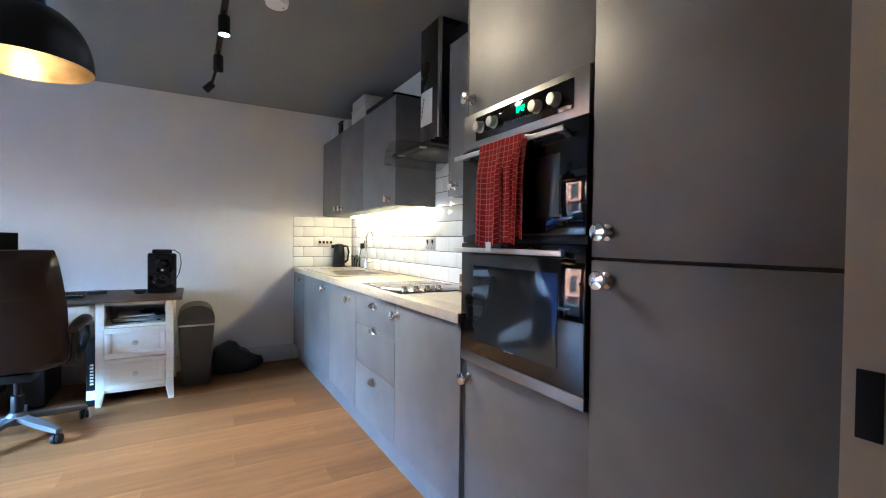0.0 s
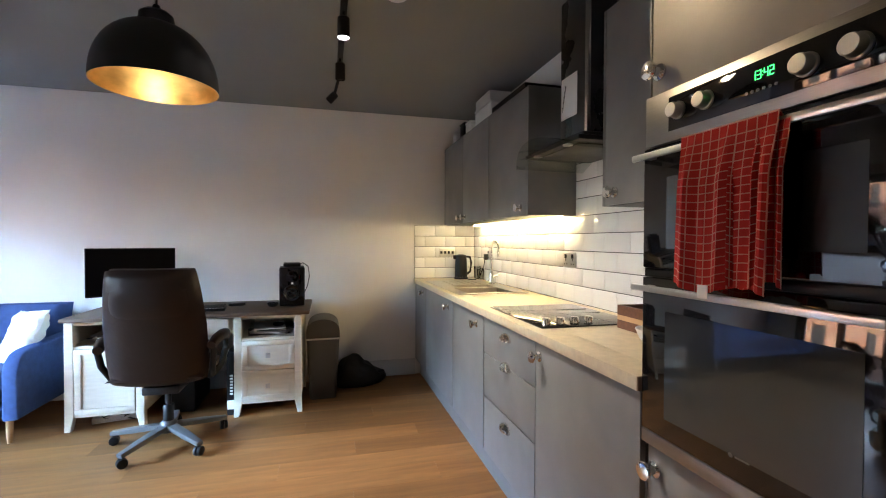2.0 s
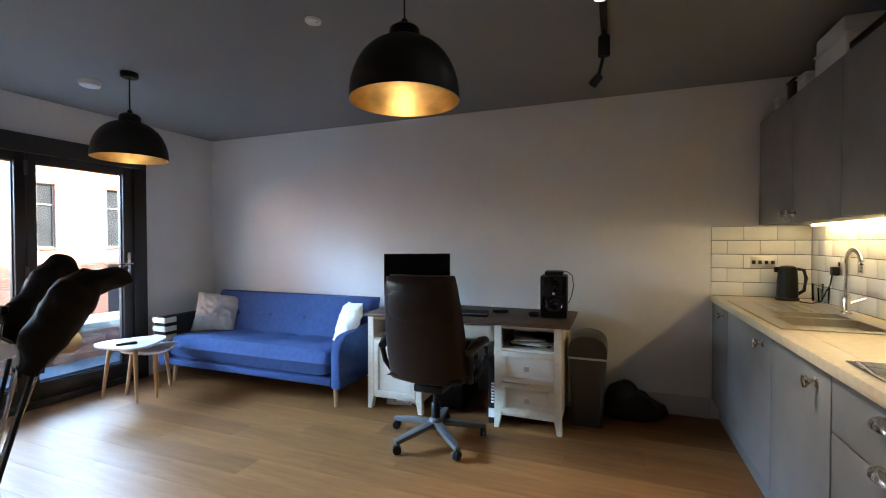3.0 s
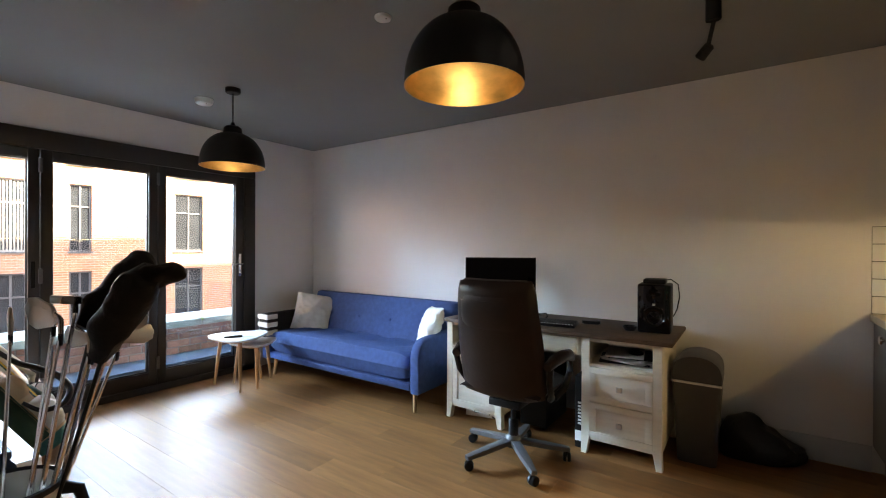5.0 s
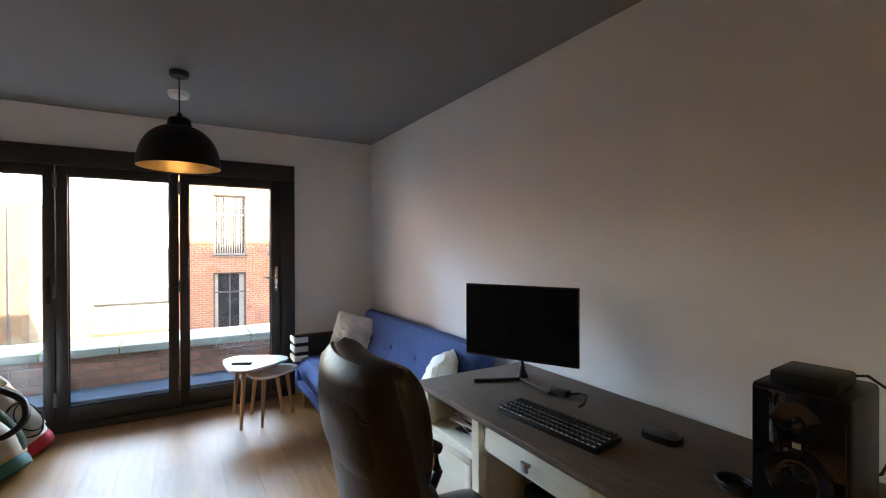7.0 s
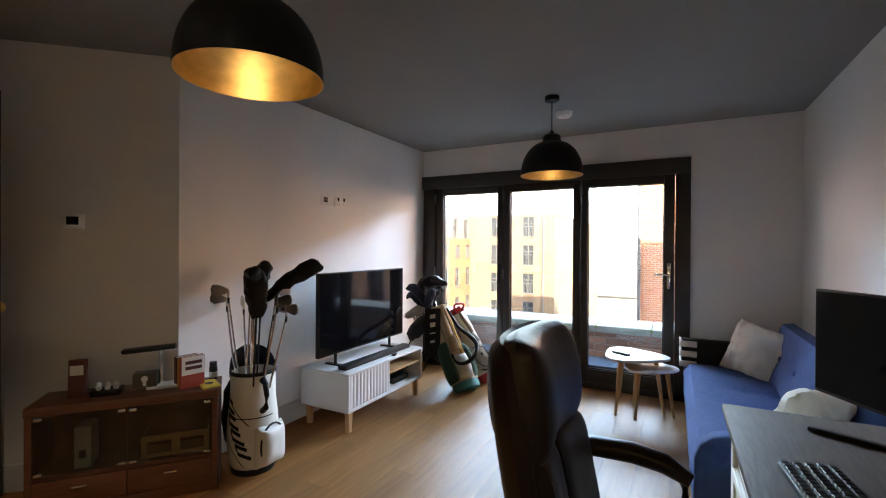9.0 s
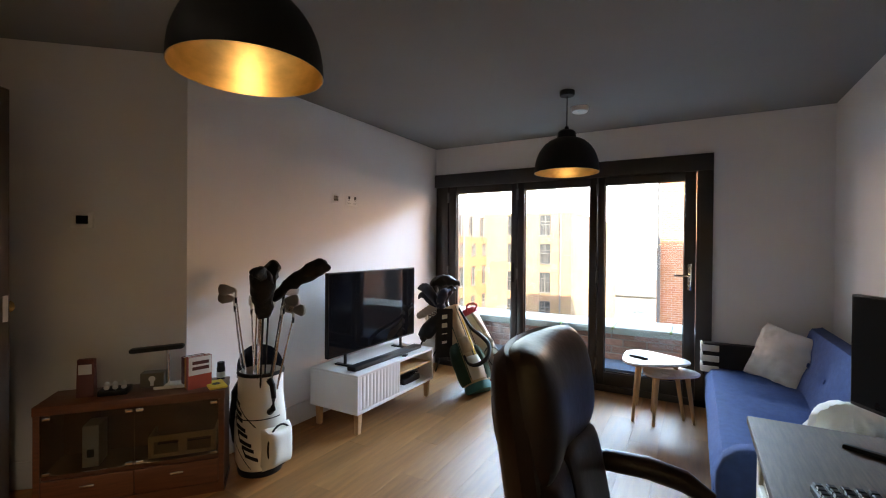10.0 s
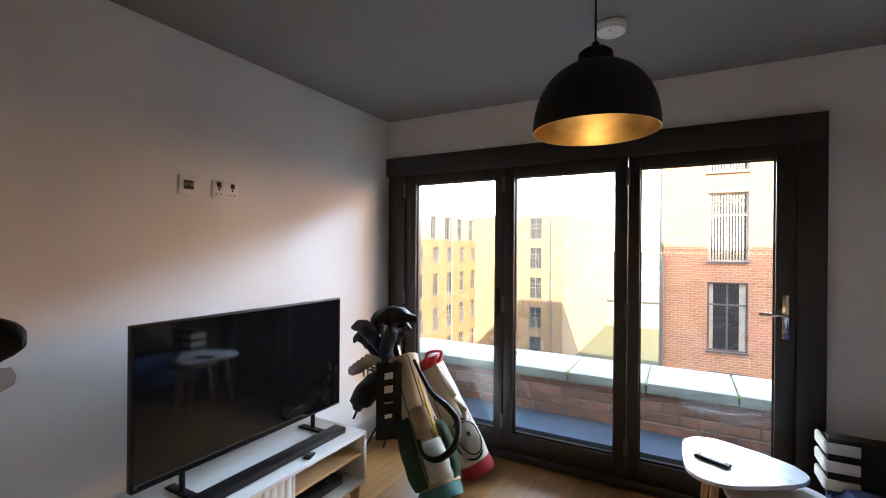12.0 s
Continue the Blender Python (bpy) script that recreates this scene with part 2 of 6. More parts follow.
base = thing("baseboard", "pale painted skirting board along the walls", "skirting", kind="structure")
part("board", skirting(4.915, 0, 0, 0), SKIRT, base)
part("board", skirting(0, 0, 0, -0.78), SKIRT, base)
part("board", skirting(0.05, SY, 2.845, SY), SKIRT, base)
part("board", skirting(2.845, SY, 3.551, DY), SKIRT, base)

# balcony doors: three tall glazed leaves in a dark frame
win = thing("window_1", "three dark-framed glazed balcony doors, closed", "window", kind="structure")
F0, F1 = -3.44, -0.781
part("window_frame", join(box(-0.09, 0.035, F0, F0 + 0.13, 0, 2.0, 0.003), box(-0.09, 0.035, F1 - 0.12, F1, 0, 2.0, 0.003),
                          box(-0.09, 0.035, SY + 0.001, F1, 2.0, 2.142, 0.003), box(-0.09, 0.035, F0, F1, 0, 0.055, 0.003)), ANTHRACITE, win)
part("frame_filler", box(-0.09, -0.01, SY, F0, 0, 2.0), ANTHRACITE, win)
edges = [(-3.308, -3.217, -2.569, -2.503), (-2.497, -2.428, -1.781, -1.713), (-1.707, -1.642, -0.989, -0.903)]
for a, p0, p1, b in edges:
    leaf = part("door_leaf", join(box(-0.06, 0.02, a, p0, 0.058, 1.997, 0.004), box(-0.06, 0.02, p1, b, 0.058, 1.997, 0.004),
                                  box(-0.06, 0.0195, p0, p1, 0.058, 0.175, 0.003), box(-0.06, 0.0195, p0, p1, 1.925, 1.997, 0.003)), ANTHRACITE, win)
    pane = part("pane", box(-0.022, -0.014, p0, p1, 0.175, 1.925), GLASS, leaf)
    pane.visible_shadow = False
    part("glazing_bead", join(box(-0.014, -0.006, p0, p0 + 0.008, 0.175, 1.925), box(-0.014, -0.006, p1 - 0.008, p1, 0.175, 1.925),
                              box(-0.014, -0.0062, p0, p1, 0.175, 0.183), box(-0.014, -0.0062, p0, p1, 1.917, 1.925)), BLACK_MATT, leaf)
for y in (-2.50, -1.71):
    for z in (0.25, 1.06, 1.88):
        part("hinge", join(box(0.02, 0.032, y - 0.012, y + 0.012, z - 0.055, z + 0.055, 0.004)), GREY_PLASTIC, win, "grey metal hinge")
for z in (0.25, 1.06, 1.88):
    part("hinge", box(0.02, 0.040, F0 + 0.131 - 0.012, F0 + 0.131 + 0.012, z - 0.055, z + 0.055, 0.004), GREY_PLASTIC, win, "grey metal hinge")
hp = part("handle_plate", box(0.0205, 0.030, -0.963, -0.933, 0.98, 1.21, 0.004), CHROME, win, "satin metal handle plate")
part("handle", join(tube([(0.03, -0.948, 1.105), (0.068, -0.948, 1.105)], 0.009), tube([(0.068, -0.942, 1.105), (0.070, -0.99, 1.106), (0.066, -1.065, 1.107)], [0.010, 0.009, 0.008])), CHROME, hp)
part("lock_cylinder", moved(lathe([(0.009, 0), (0.009, 0.006)], 12), pose(0.029, -0.948, 1.02, 0, 90, 0)), STEEL, hp)
part("leaf_pull", box(0.0205, 0.030, -2.556, -2.528, 0.97, 1.17, 0.004), BLACK, win, "dark plastic lever")

# entrance: lining with its stop, and the door swung into the room
LINING = node_mat("magnolia gloss lining", (0.62, 0.53, 0.40), 0.5, var=0.05)
fr = thing("door_frame", "cream painted door lining with stop", "door frame", kind="structure")
for s, x in ((1, JR), (-1, JL)):
    part("lining", box(x, x + s * 0.03, DY - 0.125, DY + 0.005, 0, 2.10, 0.002), LINING, fr)
    part("stop", box(x - s * 0.012, x - s * 0.0005, DY - 0.095, DY - 0.045, 0, 2.07, 0.002), LINING, fr)
part("lining", box(JL, JR, DY - 0.125, DY + 0.005, 2.07, 2.0995, 0.002), LINING, fr)
part("strike_plate", box(JR - 0.0045, JR - 0.0005, DY - 0.041, DY - 0.012, 0.915, 1.01, 0.001), BLACK_MATT, fr, "black strike plate")
DOORC = node_mat("dark stained door", (0.05, 0.04, 0.034), 0.5, var=0.15, stretch=(6, 6, 1))
door = thing("door_1", "dark flush entrance door standing open into the room", "door", at=(JL + 0.01, DY + 0.02, 0), turn=120, kind="structure")
part("leaf", box(0, 0.655, -0.044, 0, 0.006, 2.05, 0.003), DOORC, door)
BRASS = node_mat("brass", (0.55, 0.36, 0.14), 0.3, 1.0)
for s, y in ((1, 0.0), (-1, -0.044)):
    part("door_knob", moved(lathe([(0.026, 0), (0.026, 0.006), (0.010, 0.010), (0.010, 0.03), (0.024, 0.040), (0.028, 0.052), (0.020, 0.062), (0.004, 0.066)], 20),
                            pose(0.60, y, 1.04, -90 * s, 0, 0)), BRASS, door, "round brass knob")
part("latch_plate", box(0.6555, 0.658, -0.034, -0.010, 0.98, 1.10), STEEL, door)

# our own building above, below and beside the flat; it shades the yard
RENDER = node_mat("grey-brown brick mass", (0.25, 0.15, 0.11), 0.9, var=0.2, scale=3)
own = thing("own_building", "plain brick front of the building round the flat", "building", kind="structure")
part("front_above", box(-0.30, -0.05, -9, 12.97, 2.65, 11.72), RENDER, own)
part("front_above", box(-0.30, -0.05, 12.975, 30, 2.65, 10.78), RENDER, own)
part("front_below", box(-0.30, -0.05, -9, 26, -9, -0.12), RENDER, own)
part("front_beside", box(-0.30, -0.05, 0.21, 26, -0.12, 2.65), RENDER, own)
part("front_beside", box(-0.30, -0.05, -9, SY - 0.16, -0.12, 2.65), RENDER, own)

# floor under the planks
floor = thing("floor", "brown oak-effect plank floor", "floor", kind="structure")
part("underlay", box(-0.02, EX + 0.1, -5.9, 0.1, -0.11, -0.0035), JOINT, floor)
rnd = random.Random(4)
W, L = 0.185, 1.22
mesh_cache = {}
for row in range(24):
    y1 = -row * W
    off = (row * 0.43 + rnd.uniform(-0.06, 0.06)) % L
    x = -off
    while x < EX:
        a, b = max(x, 0.002), min(x + L, EX)
        xlo = 0.002 if y1 > SY - 0.05 else max(0.002, 2.86 + (SY - y1) * 0.9)
        a = max(a, xlo)
        if b - a > 0.02:
            key = round(b - a, 3)
            if key not in mesh_cache:
                mesh_cache[key] = mesh_of("plank", box(0, b - a - 0.0004, -W + 0.0005, 0, -0.0033, 0, 0.0004, 1), OAK)
            o = new("plank", mesh_cache[key])
            o.parent = floor
            o.location = (a, y1, 0)
        x += L
part("hall_floor", box(3.35, EX, -5.75, -24 * W - 0.002, -0.0033, 0), OAK, floor)


# ---- lamps ----
def pendant(x, y, rim_z, on):
    """A black dome pendant with a gold inside on a thin flex."""
    p = thing("pendant_lamp", "black metal dome pendant lamp with gold inside", "lamp", at=(x, y, CEIL), group="dome pendants")
    h = rim_z - CEIL
    part("ceiling_rose", lathe([(0.052, 0), (0.052, -0.028), (0.046, -0.034), (0.004, -0.034)], 28), BLACK_MATT, p)
    part("flex", tube([(0, 0, -0.03), (0, 0, h + 0.31)], 0.004, 8), BLACK_MATT, p)
    R, H = 0.221, 0.250
    prof = [(R * math.cos(a) ** 0.82, H * math.sin(a) ** 0.95) for a in [radians(i * 4) for i in range(0, 21)]]
    prof = [(r, z) for r, z in prof if r > 0.062]
    outer = [(r, z + h) for r, z in prof] + [(0.064, h + H + 0.005), (0.060, h + H + 0.035), (0.045, h + H + 0.048), (0.018, h + H + 0.052), (0.012, h + H + 0.075), (0.004, h + H + 0.08)]
    part("shade", lathe(outer, 48, caps=False), BLACK_MATT, p, "matt black outer shade")
    inner = [(r - 0.003, z + h) for r, z in prof] + [(0.004, h + H - 0.004)]
    part("lining", lathe([(R, h - 0.0005)] + inner, 48, caps=False), GOLD, p, "brushed gold lining")
    part("lamp_holder", lathe([(0.021, h + 0.235), (0.021, h + 0.175), (0.017, h + 0.17)], 16), BLACK, p)
    part("bulb", lathe([(0.012, h + 0.170), (0.015, h + 0.162), (0.024, h + 0.146), (0.026, h + 0.132), (0.020, h + 0.116), (0.009, h + 0.108), (0.002, h + 0.107)], 20, caps=False), BULB, p, "faintly glowing warm bulb")
    # weak point light added to put a warm highlight on the gold lining
    ld = bpy.data.lights.new("lining_light", "POINT")
    ld.energy, ld.color, ld.shadow_soft_size = on, (1.0, 0.74, 0.44), 0.012
    lo = new("lining_light", ld)
    lo.location = (x, y, rim_z + 0.075)
    return p


BULB = glow("warm bulb", (1.0, 0.75, 0.45), 0.06)
pendant(3.455, -2.105, 1.872, 0.024)
pendant(1.21, -1.704, 1.866, 0.020)

# unseen area lamp hung over the yard, added for sky light above the roofs
sl = bpy.data.lights.new("sky_fill", "AREA")
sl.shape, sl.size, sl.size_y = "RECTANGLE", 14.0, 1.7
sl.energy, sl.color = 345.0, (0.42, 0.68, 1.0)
slo = new("sky_fill", sl)
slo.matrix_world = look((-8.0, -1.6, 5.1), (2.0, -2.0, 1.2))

# warm lamps added either side of the yard, unseen, imitating bounce off sunlit houses
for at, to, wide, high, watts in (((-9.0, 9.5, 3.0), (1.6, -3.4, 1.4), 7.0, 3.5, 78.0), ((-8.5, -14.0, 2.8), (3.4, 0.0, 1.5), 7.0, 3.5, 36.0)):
    fl = bpy.data.lights.new("facade_fill", "AREA")
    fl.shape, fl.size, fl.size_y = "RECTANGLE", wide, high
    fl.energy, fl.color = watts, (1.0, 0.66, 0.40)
    new("facade_fill", fl).matrix_world = look(at, to)

# strip light under the wall units
LED = glow("warm strip", (1.0, 0.72, 0.31), 2.1)
strip = thing("strip_light", "glowing warm strip light under the wall units", "lamp", at=(5.43, -1.085, 1.412))
part("diffuser", box(-0.008, 0.008, -0.715, 0.855, -0.010, 0, 0.002), LED, strip)


# ---- kitchen ----
FX, TX = 4.918, 4.922     # fronts of base and tall units
KNOB = [(0.018, 0), (0.018, 0.004), (0.010, 0.008), (0.009, 0.020), (0.017, 0.026), (0.021, 0.031), (0.019, 0.036), (0.008, 0.039), (0.001, 0.0395)]


def knob(x, y, z, parent, k=1.0):
    return part("knob", moved(lathe([(r * k, h * k) for r, h in KNOB], 20), Matrix.Translation((x, y, z)) @ pose(0, 0, 0, 0, -90, 0)), CHROME, parent, "round chrome knob")


def cup(x, y, z, parent):
    """A half-round cup pull."""
    bm = bmesh.new()
    n, m = 12, 6
    g = {}
    for i in range(n + 1):
        for j in range(m + 1):
            a, b = math.pi * i / n, math.pi / 2 * j / m
            g[i, j] = bm.verts.new((x - 0.028 * math.sin(b) * (0.35 + 0.65 * math.sin(a)), y + 0.048 * math.cos(a), z - 0.014 + 0.036 * math.sin(a) * math.cos(b) ** 0.7))
    for i in range(n):
        for j in range(m):
            bm.faces.new((g[i, j], g[i + 1, j], g[i + 1, j + 1], g[i, j + 1]))
    bmesh.ops.solidify(bm, geom=bm.faces[:], thickness=0.002)
    return part("cup_handle", bm, CHROME, parent, "chrome cup handle")


def unit(name, label, y0, y1, z0, z1, front, fronts, group, back=EX - 0.002):
    """A cabinet with its own fronts: (y0, y1, z0, z1, fittings)."""
    u = thing(name, label, "cabinet", at=(0, 0, 0), group=group)
    part("body", box(front + 0.020, back, y0 + 0.001, y1 - 0.001, z0, z1), UNIT_IN, u)
    for nm, a, b, c, d, fit in fronts:
        f = part(nm, box(front, front + 0.018, a + 0.0025, b - 0.0025, c + 0.0025, d - 0.0025, 0.0015), UNIT, u)
        for kind, y, z in fit:
            knob(front, y, z, f, 1.15) if kind == "knob" else cup(front, y, z, f)
    return u


B = "base units"
unit("base_cabinet", "matt graphite base cabinet with chrome knob, in the corner", -0.47, -0.003, 0.15, 0.868, FX, [("door", -0.47, -0.003, 0.15, 0.868, [("knob", -0.36, 0.815)])], B)
unit("base_cabinet", "matt graphite sink base cabinet with two doors", -1.887, -0.47, 0.15, 0.868, FX,
     [("door", -1.29, -0.47, 0.15, 0.868, [("knob", -1.18, 0.812)]), ("door", -1.887, -1.29, 0.15, 0.868, [("knob", -1.78, 0.805)])], B)
unit("drawer_unit", "matt graphite three-drawer unit with chrome cup handles", -2.494, -1.893, 0.15, 0.868, FX,
     [("drawer", -2.494, -1.893, 0.675, 0.868, [("cup", -2.20, 0.815)]), ("drawer", -2.494, -1.893, 0.445, 0.675, [("cup", -2.20, 0.678)]),
      ("drawer", -2.494, -1.893, 0.15, 0.445, [("cup", -2.20, 0.392)])], B)
unit("base_cabinet", "matt graphite base cabinet beside the oven housing", -3.108, -2.494, 0.15, 0.868, FX, [("door", -3.108, -2.494, 0.15, 0.868, [("knob", -2.53, 0.812)])], B)
solid("plinth", box(FX + 0.05, FX + 0.066, -4.24, -0.003, 0.0, 0.149), UNIT, "recessed graphite kitchen plinth", "plinth")
wt = thing("worktop", "pale stone-effect kitchen worktop", "worktop", at=(4.902, -1.55, 0.87))
part("slab", join(box(0, 0.118, -1.558, 1.548, 0, 0.04, 0.002), box(0.118, 0.458, -1.558, 0.27, 0, 0.04), box(0.118, 0.458, 0.79, 1.548, 0, 0.04),
                  box(0.458, EX - 4.902 - 0.010, -1.558, 1.548, 0, 0.04)), WORKTOP, wt)
part("cut_end", box(0.001, 0.03, -1.5625, -1.5585, 0.001, 0.039), WORK_EDGE, wt, "raw brown cut end")

U = "wall units"
for i, (a, b, k) in enumerate(((-0.60, -0.003, -0.54), (-1.20, -0.60, -0.66), (-1.808, -1.20, -1.735))):
    unit("wall_cabinet", "matt graphite wall cabinet above the worktop", a, b, 1.415, 2.143, 5.20, [("door", a, b, 1.415, 2.143, [("knob", k, 1.462)])], U)
part("end_panel", box(5.2, EX - 0.002, -1.826, -1.809, 1.415, 2.143, 0.001), UNIT, thing("end_panel", "matt graphite end panel of the wall units", "panel"))
unit("wall_cabinet", "narrow graphite wall cabinet beside the extractor", -3.108, -2.535, 1.41, 2.20, 5.20, [("door", -3.108, -2.535, 1.41, 2.20, [("knob", -2.60, 1.46)])], U)
part("end_panel", box(5.2, EX - 0.002, -2.533, -2.520, 1.41, 2.20, 0.001), UNIT, thing("end_panel", "matt graphite end panel beside the extractor", "panel"))

# tall housings
OV0, OV1 = -3.71, -3.115
tall = unit("oven_housing", "tall matt graphite oven housing", OV0, OV1, 0.15, 2.30, TX + 0.012,
            [("door", OV0, OV1, 1.642, 2.30, [("knob", -3.145, 1.70)]), ("door", OV0, OV1, 0.15, 0.738, [("knob", -3.145, 0.675)])], "tall units")
fridge = unit("fridge_housing", "tall matt graphite fridge-freezer housing with two doors", -4.245, -3.716, 0.15, 2.30, TX,
              [("door", -4.245, -3.716, 1.141, 2.30, [("knob", -3.769, 1.205)]), ("door", -4.245, -3.716, 0.15, 1.137, [("knob", -3.769, 1.088)])], "tall units")
part("end_panel", box(TX + 0.01, EX - 0.002, OV1 + 0.001, OV1 + 0.005, 0.0, 2.30), UNIT, tall)

oven = thing("double_oven", "built-in double oven, black glass and steel", "oven", at=(TX, (OV0 + OV1) / 2, 0.745))
hw = 0.2965
part("body", box(0.010, 0.50, -0.285, 0.285, 0.01, 0.89), BLACK, oven)
OVEN_STEEL = node_mat("dull brushed oven steel", (0.30, 0.295, 0.285), 0.36, 1.0, var=0.06, rough_var=0.05, stretch=(1, 1, 30), scale=20)
panel = part("control_panel", box(-0.006, 0.012, -hw, hw, 0.765, 0.893, 0.003), OVEN_STEEL, oven, "brushed steel control panel")
part("fascia", box(-0.0085, -0.0062, -0.245, 0.215, 0.790, 0.872, 0.0008), BLACK_GLASS, panel)
for y in (-0.182, -0.105, 0.105, 0.183):
    part("dial", moved(lathe([(0.021, 0), (0.021, 0.004), (0.018, 0.006), (0.0175, 0.022), (0.0155, 0.025), (0.001, 0.0252)], 24), pose(-0.0086, y, 0.829 + (0.004 if y > 0 else 0), 0, -90, 0)), STEEL, panel, "brushed steel dial")
GREEN = glow("green display", (0.05, 1.0, 0.18), 0.06)
SEG = {"1": "bc", "3": "abgcd", "4": "fgbc", "2": "abged"}
dig = []
for k, ch in enumerate("1342"):
    y0 = -0.003 - 0.011 * k - (0.003 if k > 1 else 0)
    w, h = 0.007, 0.016
    z0 = 0.836
    at = {"a": (0, h, w, h), "b": (w, h / 2, w, h), "c": (w, 0, w, h / 2), "d": (0, 0, w, 0), "e": (0, 0, 0, h / 2), "f": (0, h / 2, 0, h), "g": (0, h / 2, w, h / 2)}
    for s in SEG[ch]:
        u0, v0, u1, v1 = at[s]
        dig.append(box(-0.0096, -0.0088, y0 - u1 - 0.0008, y0 - u0 + 0.0008, z0 + v0 - 0.0008, z0 + v1 + 0.0008))
for dz in (0.004, 0.011):
    dig.append(box(-0.0096, -0.0088, -0.0255, -0.0235, z0 + dz, z0 + dz + 0.002))
part("clock_display", join(*dig), GREEN, panel, "green digits reading 13:42")
part("button_row", join(*[moved(lathe([(0.003, 0), (0.003, 0.002)], 10), pose(-0.0086, 0.008 - 0.012 * i, 0.815, 0, -90, 0)) for i in range(6)]), GREY_PLASTIC, panel)
OVEN_WIN = node_mat("smoked oven window", (0.035, 0.04, 0.045), 0.04, var=0.1, scale=5, rough_var=0.02, spec=0.6, coat=0.4)
for nm, z0, z1, hz in (("top_door", 0.455, 0.760, 0.735), ("main_door", 0.035, 0.430, 0.405)):
    d = part(nm, box(-0.010, 0.010, -hw, hw, z0, z1, 0.003), BLACK_GLASS, oven, "black glass oven door")
    part("oven_window", box(-0.0112, -0.0102, -0.20, 0.215, z0 + 0.05, z1 - 0.08), OVEN_WIN, d)
    part("handle", join(box(-0.046, -0.036, -0.245, 0.30, hz - 0.008, hz + 0.008, 0.003), box(-0.038, -0.010, 0.25, 0.268, hz - 0.006, hz + 0.006), box(-0.038, -0.010, -0.225, -0.207, hz - 0.006, hz + 0.006)), STEEL, d, "flat steel bar handle")
part("middle_strip", box(-0.004, 0.010, -hw, hw, 0.4315, 0.4535, 0.002), BLACK, oven)
part("lower_trim", box(-0.009, 0.010, -hw, hw, -0.002, 0.033, 0.002), OVEN_STEEL, oven, "brushed steel lower trim")
part("maker_mark", join(box(-0.0112, -0.0102, -0.012, 0.020, 0.082, 0.086), moved(lathe([(0.005, 0), (0.005, 0.001)], 12), pose(-0.0102, 0.030, 0.084, 0, -90, 0))), GREY_PLASTIC, oven)


def tile_run(wall, u0, u1, rows, z0, place, size=(0.20, 0.10)):
    """Glazed tiles in half bond; place(u, z) gives each one's pose."""
    w, h = size
    for r in range(rows):
        u = u0 - (w / 2 if r % 2 else 0.0)
        while u < u1 - 0.01:
            a, b = max(u, u0), min(u + w, u1)
            if b - a > 0.015:
                k = ("tile", round(b - a, 3))
                if k not in mesh_cache:
                    mesh_cache[k] = mesh_of("tile", box(0.0008, b - a - 0.0008, -0.0065, 0, 0.0018, h - 0.0018, 0.0016, 2), TILE)
                o = new("tile", mesh_cache[k])
                o.parent = wall
                o.matrix_basis = place(a, z0 + r * h)
            u += w


splash = thing("splashback", "white glazed brick-bond tiles with dark grout", "splashback", kind="structure")
part("grout", join(box(4.909, EX, -0.0055, -0.0005, 0.9105, 1.412), box(EX - 0.0055, EX - 0.0005, -3.108, -0.006, 0.9105, 1.412),
                   box(EX - 0.0055, EX - 0.0005, -2.52, -1.828, 1.412, 1.812)), GROUT, splash)
tile_run(splash, 4.909, EX - 0.007, 5, 0.9115, lambda u, z: pose(u, -0.001, z))
tile_run(splash, 0.007, 3.108, 5, 0.9115, lambda u, z: pose(EX - 0.001, -u, z, 0, 0, -90))
tile_run(splash, 1.829, 2.519, 4, 1.4115, lambda u, z: pose(EX - 0.001, -u, z, 0, 0, -90))


def socket(x, y, z, turn, w, h, gangs, label, plate, dark):
    s = thing("wall_socket", label, "socket", at=(x, y, z), turn=turn)
    p = part("plate", box(-w / 2, w / 2, -0.006, 0, -h / 2, h / 2, 0.002), plate, s)
    for i in range(gangs):
        c = -w / 2 + w * (i + 0.5) / gangs
        part("rocker", box(c - 0.011, c + 0.011, -0.010, -0.006, (h * 0.12 if gangs < 4 else -0.012), h * 0.40 if gangs < 4 else 0.014, 0.0015), dark, p)
        if gangs < 4:
            part("pin_hole", join(box(c - 0.004, c + 0.004, -0.0068, -0.0058, -h * 0.05, h * 0.10), box(c - 0.016, c - 0.009, -0.0068, -0.0058, -h * 0.30, -h * 0.22),
                                  box(c + 0.009, c + 0.016, -0.0068, -0.0058, -h * 0.30, -h * 0.22)), BLACK, p)
    return s


socket(5.225, -0.0075, 1.155, 0, 0.15, 0.075, 4, "brushed steel four-gang switch plate on tiles", STEEL, BLACK)
socket(EX - 0.0075, -0.42, 1.145, 90 + 180, 0.086, 0.086, 1, "brushed steel single socket on tiles", STEEL, BLACK)
socket(EX - 0.0075, -1.77, 1.155, 90 + 180, 0.150, 0.090, 2, "brushed steel double socket on tiles", STEEL, BLACK)
plug = thing("plug", "black plug with flex leading to the kettle", "plug", at=(EX - 0.018, -0.42, 1.13))
part("plug_body", box(-0.035, 0, -0.022, 0.022, -0.03, 0.022, 0.006), BLACK, plug)
part("flex", tube([(-0.03, 0.0, -0.03), (-0.035, 0.01, -0.09), (-0.05, 0.03, -0.14), (-0.06, 0.05, -0.19), (-0.09, 0.10, -0.2145), (-0.13, 0.17, -0.2145)], 0.004, 8), BLACK, plug)

